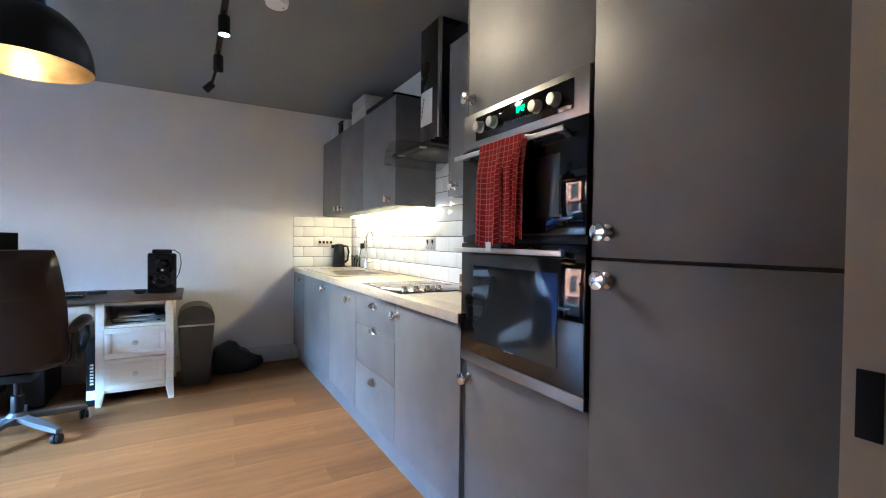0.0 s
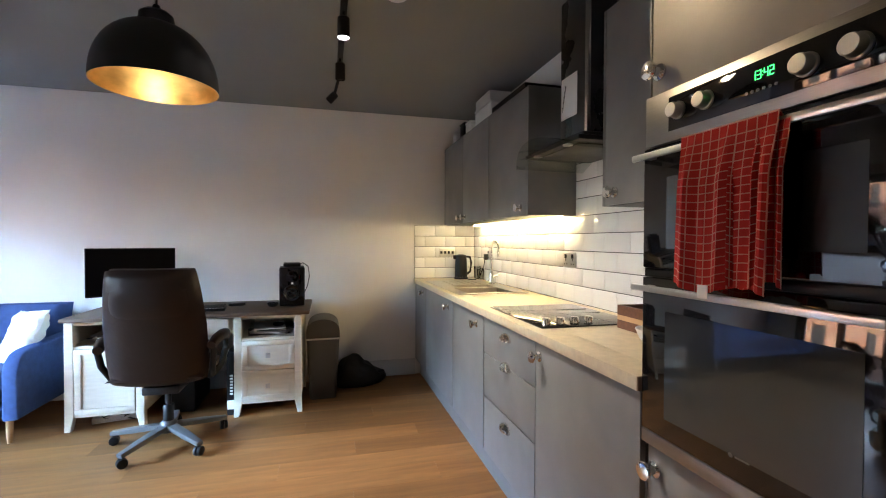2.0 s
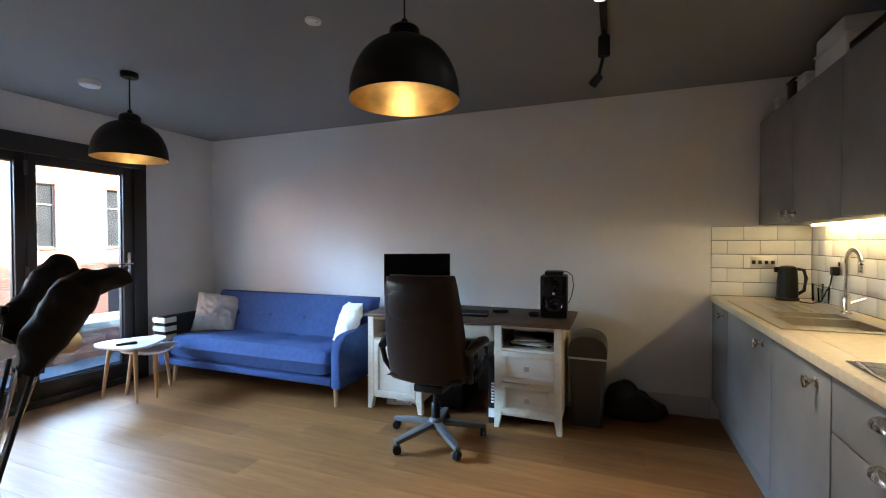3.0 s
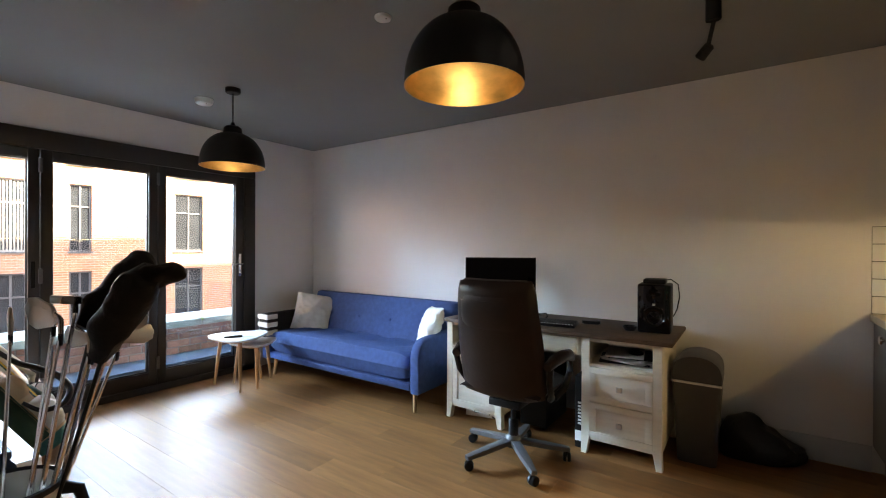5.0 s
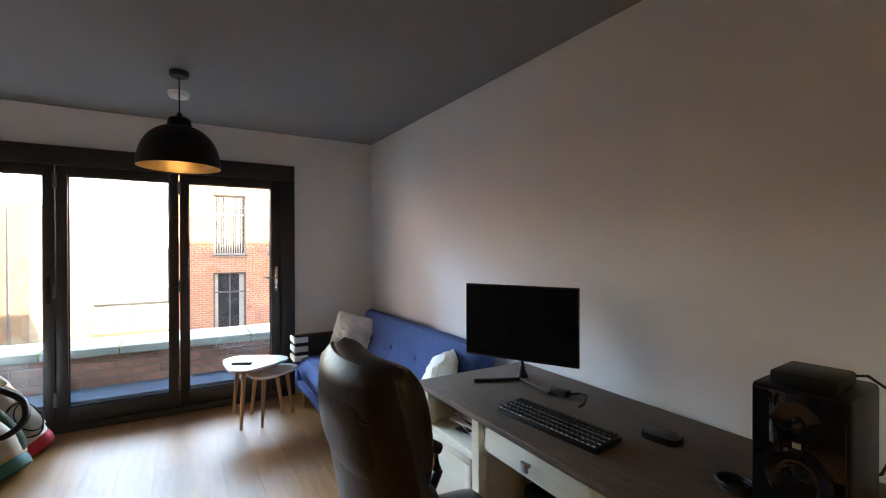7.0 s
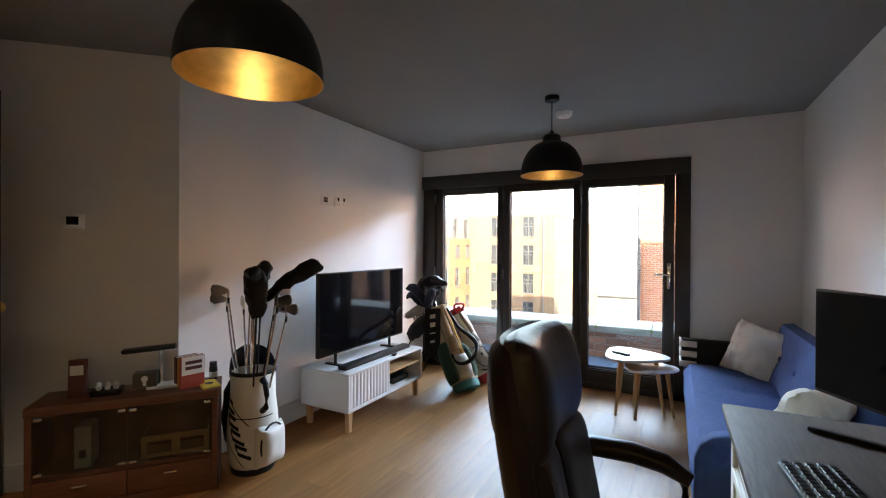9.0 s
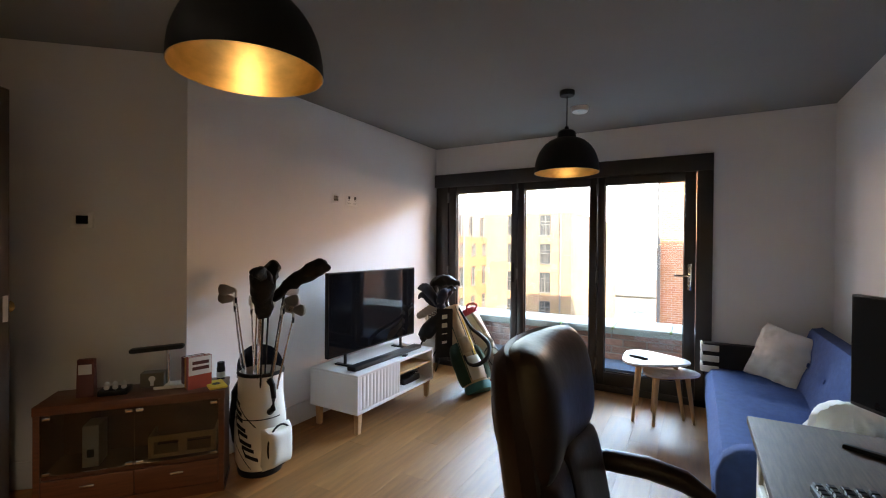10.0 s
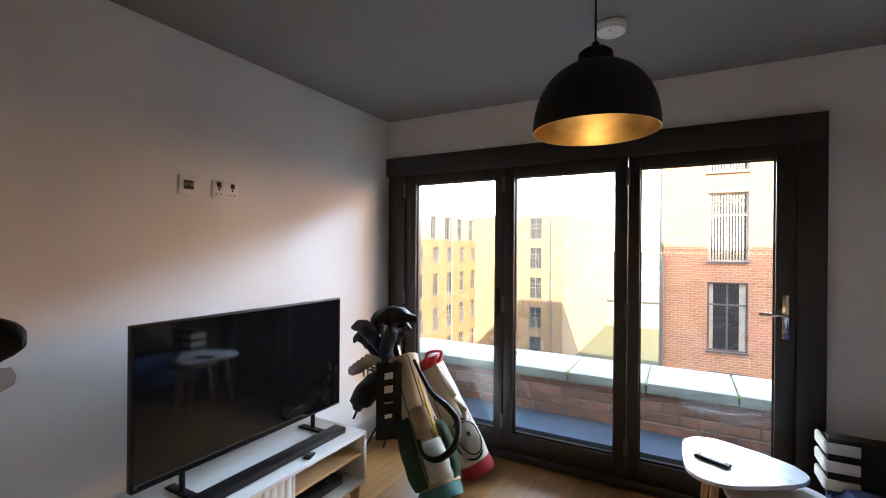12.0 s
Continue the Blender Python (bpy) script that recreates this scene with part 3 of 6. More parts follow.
# sink let into the worktop
SX0, SX1, SY0, SY1 = 4.945, 5.45, -1.33, -0.33
SINK = node_mat("satin steel sink", (0.50, 0.47, 0.43), 0.32, 1.0, var=0.1, scale=12, rough_var=0.08)
sink = thing("kitchen_sink", "inset steel sink with drainer and two bowls", "sink", at=(0, 0, 0))
zt = 0.9105
bowls = [(5.02, 5.36, -1.28, -0.97), (5.06, 5.36, -0.93, -0.76)]
rim = [box(SX0, 5.02, SY0, SY1, zt, zt + 0.005), box(5.36, SX1, SY0, SY1, zt, zt + 0.005), box(5.02, 5.36, SY0, -1.28, zt, zt + 0.005), box(5.02, 5.36, -0.97, -0.93, zt, zt + 0.005),
       box(5.02, 5.06, -0.93, -0.76, zt, zt + 0.005), box(5.02, 5.36, -0.76, SY1, zt, zt + 0.005)]
part("drainer", join(*rim, *[tube([(x, -0.72, zt + 0.005), (x, -0.40, zt + 0.005)], 0.005, 8) for x in (5.08, 5.14, 5.20, 5.26, 5.32)]), SINK, sink)
for a, b, c, d in bowls:
    dep = 0.033
    part("bowl", join(box(a, a + 0.004, c, d, zt - dep, zt + 0.004), box(b - 0.004, b, c, d, zt - dep, zt + 0.004), box(a, b, c, c + 0.004, zt - dep, zt + 0.004), box(a, b, d - 0.004, d, zt - dep, zt + 0.004),
                      box(a, b, c, d, zt - dep - 0.004, zt - dep)), SINK, sink)
tap = thing("kitchen_tap", "tall chrome swan-neck kitchen tap", "tap", at=(5.405, -0.74, zt + 0.005))
part("tap_body", lathe([(0.026, 0), (0.026, 0.008), (0.018, 0.014), (0.018, 0.09), (0.014, 0.10)], 20), CHROME, tap)
arc = [(0, 0, 0.09), (0, 0, 0.27)] + [(0, -0.075 + 0.075 * math.cos(a), 0.27 + 0.075 * math.sin(a)) for a in [radians(i) for i in range(15, 181, 15)]] + [(0, -0.15, 0.23)]
part("spout", tube(arc, 0.012, 12), CHROME, tap)
part("lever", tube([(0, 0, 0.05), (0.05, 0, 0.07), (0.08, 0, 0.085)], [0.008, 0.006, 0.005]), CHROME, tap)
kettle = thing("kettle", "black plastic electric kettle", "kettle", at=(5.325, -0.15, 0.911))
part("kettle_base", lathe([(0.064, 0), (0.066, 0.012), (0.060, 0.020)], 28), BLACK, kettle)
part("jug", lathe([(0.058, 0.021), (0.059, 0.05), (0.056, 0.14), (0.052, 0.205), (0.048, 0.222), (0.028, 0.230), (0.001, 0.232)], 28), BLACK, kettle)
part("handle", tube([(0.05, -0.01, 0.21), (0.082, -0.02, 0.205), (0.094, -0.022, 0.15), (0.084, -0.02, 0.07), (0.054, -0.012, 0.045)], 0.011, 10), BLACK, kettle)
part("spout", moved(prism([(-0.02, -0.012), (0.0, -0.018), (0.0, 0.018), (-0.02, 0.012)], 0.185, 0.222, 0.003), Matrix.Translation((-0.05, 0.01, 0))), BLACK, kettle)
CLEAR = glass_mat("clear tumbler glass", (0.93, 0.95, 0.95))
for i, (x, y, h) in enumerate(((5.47, -0.20, 0.12), (5.47, -0.29, 0.10))):
    t = thing("drinking_glass", "clear drinking glass beside the kettle", "glass", at=(x, y, 0.911), group="glasses")
    part("glass_body", lathe([(0.028, 0.003), (0.032, h), (0.030, h), (0.026, 0.006), (0.001, 0.006)], 20, caps=False), CLEAR, t)
hob = thing("ceramic_hob", "black ceramic hob with four chrome controls", "hob", at=(5.185, -2.19, 0.911))
part("hob_glass", box(-0.235, 0.245, -0.295, 0.29, 0, 0.006, 0.002), BLACK_GLASS, hob)
LINE = node_mat("hob print line", (0.10, 0.10, 0.10), 0.3)
for y in (-0.19, 0.0, 0.12):
    part("print_line", box(-0.225, 0.235, y - 0.0012, y + 0.0012, 0.0061, 0.0064), LINE, hob)
for i in range(4):
    part("control_knob", moved(lathe([(0.020, 0.006), (0.020, 0.012), (0.0185, 0.030), (0.016, 0.033), (0.001, 0.0335)], 24), pose(-0.185 + 0.068 * i, -0.235, 0)), CHROME, hob, "round chrome control")
STRIPE_D, STRIPE_L = node_mat("walnut strip", (0.13, 0.055, 0.03), 0.45, var=0.2, stretch=(2, 12, 12)), node_mat("maple strip", (0.50, 0.33, 0.18), 0.45, var=0.1)
tray = thing("wooden_box", "striped walnut and maple wooden box on the worktop", "box", at=(5.37, -2.70, 0.911), turn=0)
for nm, z0, z1, mt in (("lower_band", 0, 0.035, STRIPE_D), ("pale_band", 0.035, 0.055, STRIPE_L), ("upper_band", 0.055, 0.095, STRIPE_D)):
    part(nm, join(box(-0.10, 0.10, -0.17, -0.155, z0, z1), box(-0.10, 0.10, 0.155, 0.17, z0, z1), box(-0.10, -0.085, -0.155, 0.155, z0, z1), box(0.085, 0.10, -0.155, 0.155, z0, z1)), mt, tray)
part("box_floor", box(-0.085, 0.085, -0.155, 0.155, 0, 0.008), STRIPE_D, tray)
bowl = thing("bowl", "small white ceramic bowl on the worktop", "bowl", at=(5.18, -2.86, 0.911))
part("bowl_body", lathe([(0.032, 0), (0.034, 0.006), (0.055, 0.03), (0.068, 0.062), (0.065, 0.062), (0.050, 0.030), (0.028, 0.010), (0.001, 0.009)], 28), WHITE, bowl)

# extractor
hood = thing("extractor_hood", "dark steel chimney extractor with curved glass canopy", "extractor", at=(EX, -2.235, 1.66))
part("chimney", box(-0.275, -0.003, -0.118, 0.118, 0.09, 0.775, 0.003), DARK_STEEL, hood)
part("corner_trim", box(-0.279, -0.262, -0.1215, -0.100, 0.09, 0.775, 0.002), CHROME, hood, "bright steel corner")
part("hood_body", join(prism([(-0.40, -0.25), (-0.02, -0.25), (-0.02, 0.25), (-0.40, 0.25)], 0.030, 0.052, 0.005), box(-0.33, -0.02, -0.17, 0.17, 0.052, 0.09, 0.01)), HOOD, hood)
part("filter", box(-0.36, -0.08, -0.19, 0.19, 0.025, 0.0295, 0.002), HOOD, hood, "grey mesh filter")
for y in (-0.14, 0.14):
    part("hood_lamp", moved(lathe([(0.022, 0.024), (0.022, 0.0295)], 16), pose(-0.385, y, 0)), STEEL, hood)
bm = bmesh.new()
g = {}
for i in range(25):
    for j in range(9):
        u, v = i / 12 - 1, j / 8
        front = -0.50 + 0.07 * u * u
        g[i, j] = bm.verts.new((-0.03 + (front + 0.03) * v, 0.30 * u, 0.068 - 0.085 * u * u + 0.004 * v))
for i in range(24):
    for j in range(8):
        bm.faces.new((g[i, j], g[i + 1, j], g[i + 1, j + 1], g[i, j + 1]))
bmesh.ops.solidify(bm, geom=bm.faces[:], thickness=0.006)
part("glass_canopy", bm, glass_mat("smoked canopy glass", (0.74, 0.78, 0.76), ior=1.0), hood, "curved tinted glass")
PAPER = node_mat("white paper", (0.80, 0.79, 0.77), 0.8, var=0.02)
note = thing("drawing", "white card with a black plant drawing on the extractor", "drawing", at=(EX - 0.2765, -2.165, 1.96))
part("card", box(-0.002, 0, -0.105, 0.035, -0.10, 0.10), PAPER, note)
twig = [tube([(-0.003, 0.02, -0.06), (-0.003, 0.01, 0.0), (-0.003, -0.01, 0.06)], 0.0012, 6)]
for i in range(9):
    z = -0.045 + 0.012 * i
    s = 1 if i % 2 else -1
    twig.append(moved(prism([(0, 0), (0.006, 0.004), (0.014, 0), (0.006, -0.004)], -0.0005, 0.0005), Matrix.Translation((-0.003, 0.016 - 0.003 * i, z)) @ pose(0, 0, 0, 0, -90, 0) @ pose(0, 0, 0, 0, 0, 90 + s * 50)))
part("plant_drawing", join(*twig), BLACK, note)

# tea towel over the upper oven handle
towel_mat = bpy.data.materials.new("red checked cotton")
towel_mat.use_nodes = True
nt = towel_mat.node_tree
tcn, sep = nt.nodes.new("ShaderNodeTexCoord"), nt.nodes.new("ShaderNodeSeparateXYZ")
nt.links.new(tcn.outputs["UV"], sep.inputs[0])
lines = []
for ax, k in (("X", 11.0), ("Y", 34.0)):
    m1 = nt.nodes.new("ShaderNodeMath"); m1.operation = "MULTIPLY"; m1.inputs[1].default_value = k
    m2 = nt.nodes.new("ShaderNodeMath"); m2.operation = "FRACT"
    m3 = nt.nodes.new("ShaderNodeMath"); m3.operation = "LESS_THAN"; m3.inputs[1].default_value = 0.13
    nt.links.new(sep.outputs[ax], m1.inputs[0]); nt.links.new(m1.outputs[0], m2.inputs[0]); nt.links.new(m2.outputs[0], m3.inputs[0])
    lines.append(m3)
mx = nt.nodes.new("ShaderNodeMath"); mx.operation = "MAXIMUM"
nt.links.new(lines[0].outputs[0], mx.inputs[0]); nt.links.new(lines[1].outputs[0], mx.inputs[1])
mc = nt.nodes.new("ShaderNodeMix"); mc.data_type = "RGBA"
mc.inputs["A"].default_value, mc.inputs["B"].default_value = (0.68, 0.040, 0.036, 1), (0.80, 0.40, 0.33, 1)
nt.links.new(mx.outputs[0], mc.inputs["Factor"])
pb = nt.nodes["Principled BSDF"]
nt.links.new(mc.outputs["Result"], pb.inputs["Base Color"])
pb.inputs["Roughness"].default_value = 0.95
wv = nt.nodes.new("ShaderNodeTexNoise"); wv.inputs["Scale"].default_value = 500
bpn = nt.nodes.new("ShaderNodeBump"); bpn.inputs["Strength"].default_value = 0.3; bpn.inputs["Distance"].default_value = 0.003
nt.links.new(wv.outputs["Fac"], bpn.inputs["Height"]); nt.links.new(bpn.outputs["Normal"], pb.inputs["Normal"])


def cloth(y0, y1, drop_front, drop_back, x_bar, z_bar, thick, slant):
    bm = bmesh.new()
    uv = bm.loops.layers.uv.new("UVMap")
    n, m = 22, 34
    g = {}
    total = drop_front + drop_back
    for i in range(n + 1):
        for j in range(m + 1):
            u, s = i / n, j / m * total
            fold = 0.006 * math.sin(u * 15 + 1.2) + 0.004 * math.sin(u * 31)
            if s < drop_back:
                x, z = x_bar + 0.011, z_bar - (drop_back - s)
            else:
                q = s - drop_back
                x, z = x_bar - 0.010 - fold * min(1.0, q / 0.08) - 0.012 * min(1.0, q / 0.1), z_bar - q + 0.012 * math.exp(-q / 0.01)
            z += 0.010 * math.sin(u * 7) * (1 if s > drop_back else 0) * (abs(s - drop_back) / drop_front)
            y = y0 + (y1 - y0) * u + slant * max(0, s - drop_back) * (1 if s > drop_back else 0)
            g[i, j] = bm.verts.new((x, y, z))
    for i in range(n):
        for j in range(m):
            f = bm.faces.new((g[i, j], g[i + 1, j], g[i + 1, j + 1], g[i, j + 1]))
            for lp, (a, b) in zip(f.loops, ((i, j), (i + 1, j), (i + 1, j + 1), (i, j + 1))):
                lp[uv].uv = (a / n, b / m)
    bmesh.ops.solidify(bm, geom=bm.faces[:], thickness=thick)
    return bm


towel = thing("tea_towel", "red tea towel with white checks hung over the oven handle", "towel", at=(0, 0, 0))
part("cloth", cloth(-3.505, -3.285, 0.32, 0.25, TX - 0.041, 1.490, 0.004, 0.03), towel_mat, towel)
part("back_fold", cloth(-3.522, -3.40, 0.30, 0.25, TX - 0.036, 1.486, 0.003, 0.0), towel_mat, towel)
part("care_tag", box(TX - 0.068, TX - 0.066, -3.375, -3.35, 1.150, 1.178), WHITE, towel, "small white tag")

# things on top of the wall units
TUB = node_mat("cloudy plastic tub", (0.62, 0.63, 0.62), 0.4, var=0.03)
for nm, lab, x, y, w, d, h, mt in (("storage_box", "small white box on the wall units", 5.29, -0.17, 0.09, 0.09, 0.10, WHITE), ("canister", "black canister on the wall units", 5.30, -0.42, 0.11, 0.12, 0.13, BLACK),
                                   ("storage_box", "small white carton on the wall units", 5.29, -0.60, 0.10, 0.13, 0.10, WHITE), ("plastic_tub", "cloudy plastic food tub on the wall units", 5.33, -0.98, 0.20, 0.34, 0.12, TUB)):
    o = thing(nm, lab, "container", at=(x, y, 2.1435))
    part("body", box(-w / 2, w / 2, -d / 2, d / 2, 0, h, 0.012), mt, o)
    part("lid", box(-w / 2 - 0.004, w / 2 + 0.004, -d / 2 - 0.004, d / 2 + 0.004, h + 0.0005, h + 0.014, 0.005), mt, o)
    if nm == "plastic_tub":
        part("second_tub", box(-w / 2 + 0.01, w / 2 - 0.01, -d / 2 + 0.05, d / 2 + 0.02, h + 0.015, h + 0.10, 0.015), mt, o)
bk2 = thing("baking_tray", "flat black tray lying on the wall units", "tray", at=(5.33, -1.52, 2.1435))
part("tray", join(box(-0.13, 0.13, -0.26, 0.26, 0, 0.006, 0.002), box(-0.13, -0.12, -0.26, 0.26, 0.006, 0.030), box(0.12, 0.13, -0.26, 0.26, 0.006, 0.030),
                  box(-0.12, 0.12, -0.26, -0.25, 0.006, 0.030), box(-0.12, 0.12, 0.25, 0.26, 0.006, 0.030)), BLACK, bk2)


# ---- ceiling fittings ----
def detector(x, y, r, h, label):
    d = thing("smoke_detector", label, "smoke detector", at=(x, y, CEIL), group="detectors")
    part("detector_base", lathe([(r, 0), (r, -h * 0.4), (r * 0.97, -h * 0.5)], 32), WHITE, d)
    part("detector_cap", lathe([(r * 0.92, -h * 0.5), (r * 0.92, -h * 0.85), (r * 0.80, -h), (0.001, -h)], 32, caps=False), WHITE, d)
    part("indicator", moved(lathe([(0.004, 0), (0.004, -0.002)], 8), pose(r * 0.55, 0, -h)), BLACK, d)


detector(4.424, -2.04, 0.060, 0.038, "round white smoke detector on the ceiling")
detector(2.805, -1.835, 0.042, 0.014, "small flat white sensor disc on the ceiling")
detector(0.802, -1.707, 0.066, 0.040, "round white smoke detector near the balcony doors")
track = thing("spot_track", "black ceiling track with three spotlights", "lamp", at=(4.19, -1.75, CEIL))
part("rail", box(-0.017, 0.017, -0.66, 0.72, -0.022, 0, 0.002), BLACK_MATT, track)
SPOT = glow("spot face", (1.0, 0.95, 0.88), 2.0)
for y, tx, ty, lit in ((-0.06, 0.0, 0.0, True), (0.53, 8, 0, False), (-0.60, -28, 18, True)):
    hd = Matrix.Translation((0, y, -0.075)) @ pose(0, 0, 0, tx, ty, 0)
    part("stem", tube([(0, y, -0.02), (0, y, -0.08)], 0.008, 8), BLACK_MATT, track)
    s = part("spot_head", moved(lathe([(0.020, 0.03), (0.030, 0.02), (0.031, -0.075), (0.029, -0.078), (0.028, -0.070), (0.001, -0.068)], 24), hd), BLACK_MATT, track)
    if lit:
        part("spot_bulb", moved(lathe([(0.026, -0.069), (0.026, -0.073), (0.001, -0.074)], 24), hd), SPOT, s, "lit spot bulb")
part("drop_arm", tube([(0, 0.66, -0.02), (-0.005, 0.68, -0.09), (-0.03, 0.74, -0.17)], 0.010, 10), BLACK_MATT, track)
part("spot_head", moved(lathe([(0.014, 0.02), (0.024, 0.012), (0.026, -0.05), (0.022, -0.055), (0.001, -0.05)], 24), turned((-0.035, 0.755, -0.185), (0.4, 0.55, 0.25))), BLACK_MATT, track)
sp = bpy.data.lights.new("spot_light", "SPOT")
sp.energy, sp.color, sp.spot_size, sp.spot_blend, sp.shadow_soft_size = 3.6, (1.0, 0.86, 0.66), radians(94), 0.7, 0.03
so = new("spot_light", sp)
so.matrix_world = look((4.19, -1.81, 2.28), (4.55, -2.5, 0))
sp2 = bpy.data.lights.new("spot_light", "SPOT")
sp2.energy, sp2.color, sp2.spot_size, sp2.spot_blend, sp2.shadow_soft_size = 1.3, (1.0, 0.72, 0.38), radians(50), 1.0, 0.05
so2 = new("spot_light", sp2)
so2.matrix_world = look((4.19, -2.36, 2.27), (4.93, -3.27, 1.95))


# ---- desk and chair ----
desk = thing("desk", "cream painted pedestal desk with grey-brown wooden top", "desk", at=(3.20, -0.42, 0))
part("desktop", box(-0.77, 0.78, -0.325, 0.335, 0.725, 0.752, 0.006), GREY_OAK, desk, "grey-brown wood-grain top")


def pedestal(x0, x1, name, parent):
    y0, y1 = -0.285, 0.31
    p = part(name, join(box(x0, x0 + 0.02, y0, y1, 0.09, 0.725), box(x1 - 0.02, x1, y0, y1, 0.09, 0.725), box(x0 + 0.02, x1 - 0.02, y1 - 0.012, y1, 0.09, 0.725),
                        box(x0 + 0.02, x1 - 0.02, y0, y1 - 0.012, 0.09, 0.108), box(x0 + 0.02, x1 - 0.02, y0 + 0.004, y1 - 0.012, 0.545, 0.562),
                        box(x0 + 0.02, x1 - 0.02, y0, y0 + 0.02, 0.70, 0.725)), CREAM, parent)
    for sx, x in ((1, x0), (-1, x1)):
        for y in (y0, y1):
            s = 1 if y == y0 else -1
            leg = prism([(x - sx * 0.008, 0), (x + sx * 0.026, 0), (x + sx * 0.046, 0.10), (x + sx * 0.046, 0.722), (x - sx * 0.004, 0.722), (x - sx * 0.004, 0.10)], -0.024, 0.024, 0.003, 1)
            moved(leg, Matrix.Translation((0, y - s * 0.006 + s * 0.02, 0)) @ pose(0, 0, 0, 90, 0, 0))
            part("leg", leg, CREAM, p)
    return p


def shaker(x0, x1, z0, z1, name, parent, pull=True):
    y = -0.293
    f = part(name, join(box(x0, x1, y + 0.004, y + 0.016, z0, z1), box(x0, x1, y - 0.004, y + 0.004, z0, z0 + 0.035, 0.002), box(x0, x1, y - 0.004, y + 0.004, z1 - 0.035, z1, 0.002),
                        box(x0, x0 + 0.04, y - 0.004, y + 0.004, z0 + 0.035, z1 - 0.035, 0.002), box(x1 - 0.04, x1, y - 0.004, y + 0.004, z0 + 0.035, z1 - 0.035, 0.002)), CREAM, parent)
    if pull:
        c, zc = (x0 + x1) / 2, (z0 + z1) / 2
        part("pull", join(box(c - 0.016, c + 0.016, y - 0.030, y - 0.018, zc - 0.016, zc + 0.016, 0.003), box(c - 0.006, c + 0.006, y - 0.020, y + 0.004, zc - 0.006, zc + 0.006)), STEEL, f, "square metal pull")
    return f


pl = pedestal(-0.75, -0.30, "left_pedestal", desk)
pr = pedestal(0.27, 0.72, "right_pedestal", desk)
shaker(-0.70, -0.35, 0.112, 0.543, "cupboard_door", pl, False)
shaker(0.315, 0.675, 0.112, 0.325, "drawer", pr)
shaker(0.315, 0.675, 0.330, 0.543, "drawer", pr)
mid = part("middle_drawer", box(-0.298, 0.268, -0.27, -0.252, 0.60, 0.722, 0.003), CREAM, desk)
part("drawer_front", box(-0.26, 0.23, -0.290, -0.2705, 0.612, 0.712, 0.003), CREAM, mid)
part("pull", join(box(-0.03, 0.002, -0.32, -0.308, 0.645, 0.677, 0.003), box(-0.02, -0.008, -0.31, -0.29, 0.655, 0.667)), STEEL, mid, "square metal pull")
part("back_panel", box(-0.298, 0.268, 0.29, 0.308, 0.25, 0.722), CREAM, desk)

chair = thing("office_chair", "dark brown leather high-back office chair on castors", "chair", at=(3.15, -1.03, 0), turn=0)


def soft_slab(w, h, t, bend=0.0, n=18, rolls=(), power=6, narrow=0.0):
    """An upholstered slab in x and z, facing +y, with rolled edges and a bend sideways."""
    bm = bmesh.new()
    f, k = {}, {}
    for i in range(n + 1):
        for j in range(n + 1):
            u, v = 2 * i / n - 1, 2 * j / n - 1
            e = ((1 - abs(u) ** 6) * (1 - abs(v) ** power)) ** 0.5
            corner = 1 - 0.05 * (abs(u) * abs(v)) ** 4
            x, z = u * w / 2 * corner * (1 - narrow * max(0.0, v)), v * h / 2 * corner
            th = t / 2 * e
            for r, a in rolls:
                th -= a * math.exp(-((v - r) / 0.05) ** 2) * e
            y = bend * (u * u)
            f[i, j] = bm.verts.new((x, y + th, z))
            k[i, j] = bm.verts.new((x, y - th, z)) if e > 0 else f[i, j]
    for i in range(n):
        for j in range(n):
            bm.faces.new((f[i, j], f[i + 1, j], f[i + 1, j + 1], f[i, j + 1]))
            q = (k[i, j + 1], k[i + 1, j + 1], k[i + 1, j], k[i, j])
            if not all(v in f.values() for v in q):
                bm.faces.new(q)
    return bm


CHAIR = LEATHER
BACK = Matrix.Translation((0, -0.245, 0.755)) @ pose(0, 0, 0, 11, 0, 0)
part("backrest", moved(soft_slab(0.535, 0.70, 0.115, 0.050, 28, narrow=0.11), BACK), CHAIR, chair)
for x in (-0.125, 0.125):
    part("back_panel", moved(soft_slab(0.235, 0.42, 0.105, 0.012, 16), BACK @ Matrix.Translation((x, 0.052, -0.155)) @ pose(0, 0, 0, 0, 0, -10 if x < 0 else 10)), CHAIR, chair, "padded side of the backrest")
part("head_pillow", moved(soft_slab(0.475, 0.335, 0.190, 0.042, 28, power=2.6, narrow=0.05), BACK @ Matrix.Translation((0, 0.030, 0.182)) @ pose(0, 0, 0, -4, 0, 0)), CHAIR, chair, "thick padded headrest")
part("stitched_seam", moved(tube([(0.195 * u, -0.0525 * (1 - abs(u * 0.83) ** 6) ** 0.5 + 0.045 * (u * 0.83) ** 2 - 0.001, 0.247 - 0.012 * u * u) for u in [i / 12 - 1 for i in range(25)]], 0.0045, 8), BACK), CHAIR, chair)
part("seat", moved(puff(0.50, 0.50, 0.16, 18, power=2.6), Matrix.Translation((0, 0.03, 0.46))), CHAIR, chair)
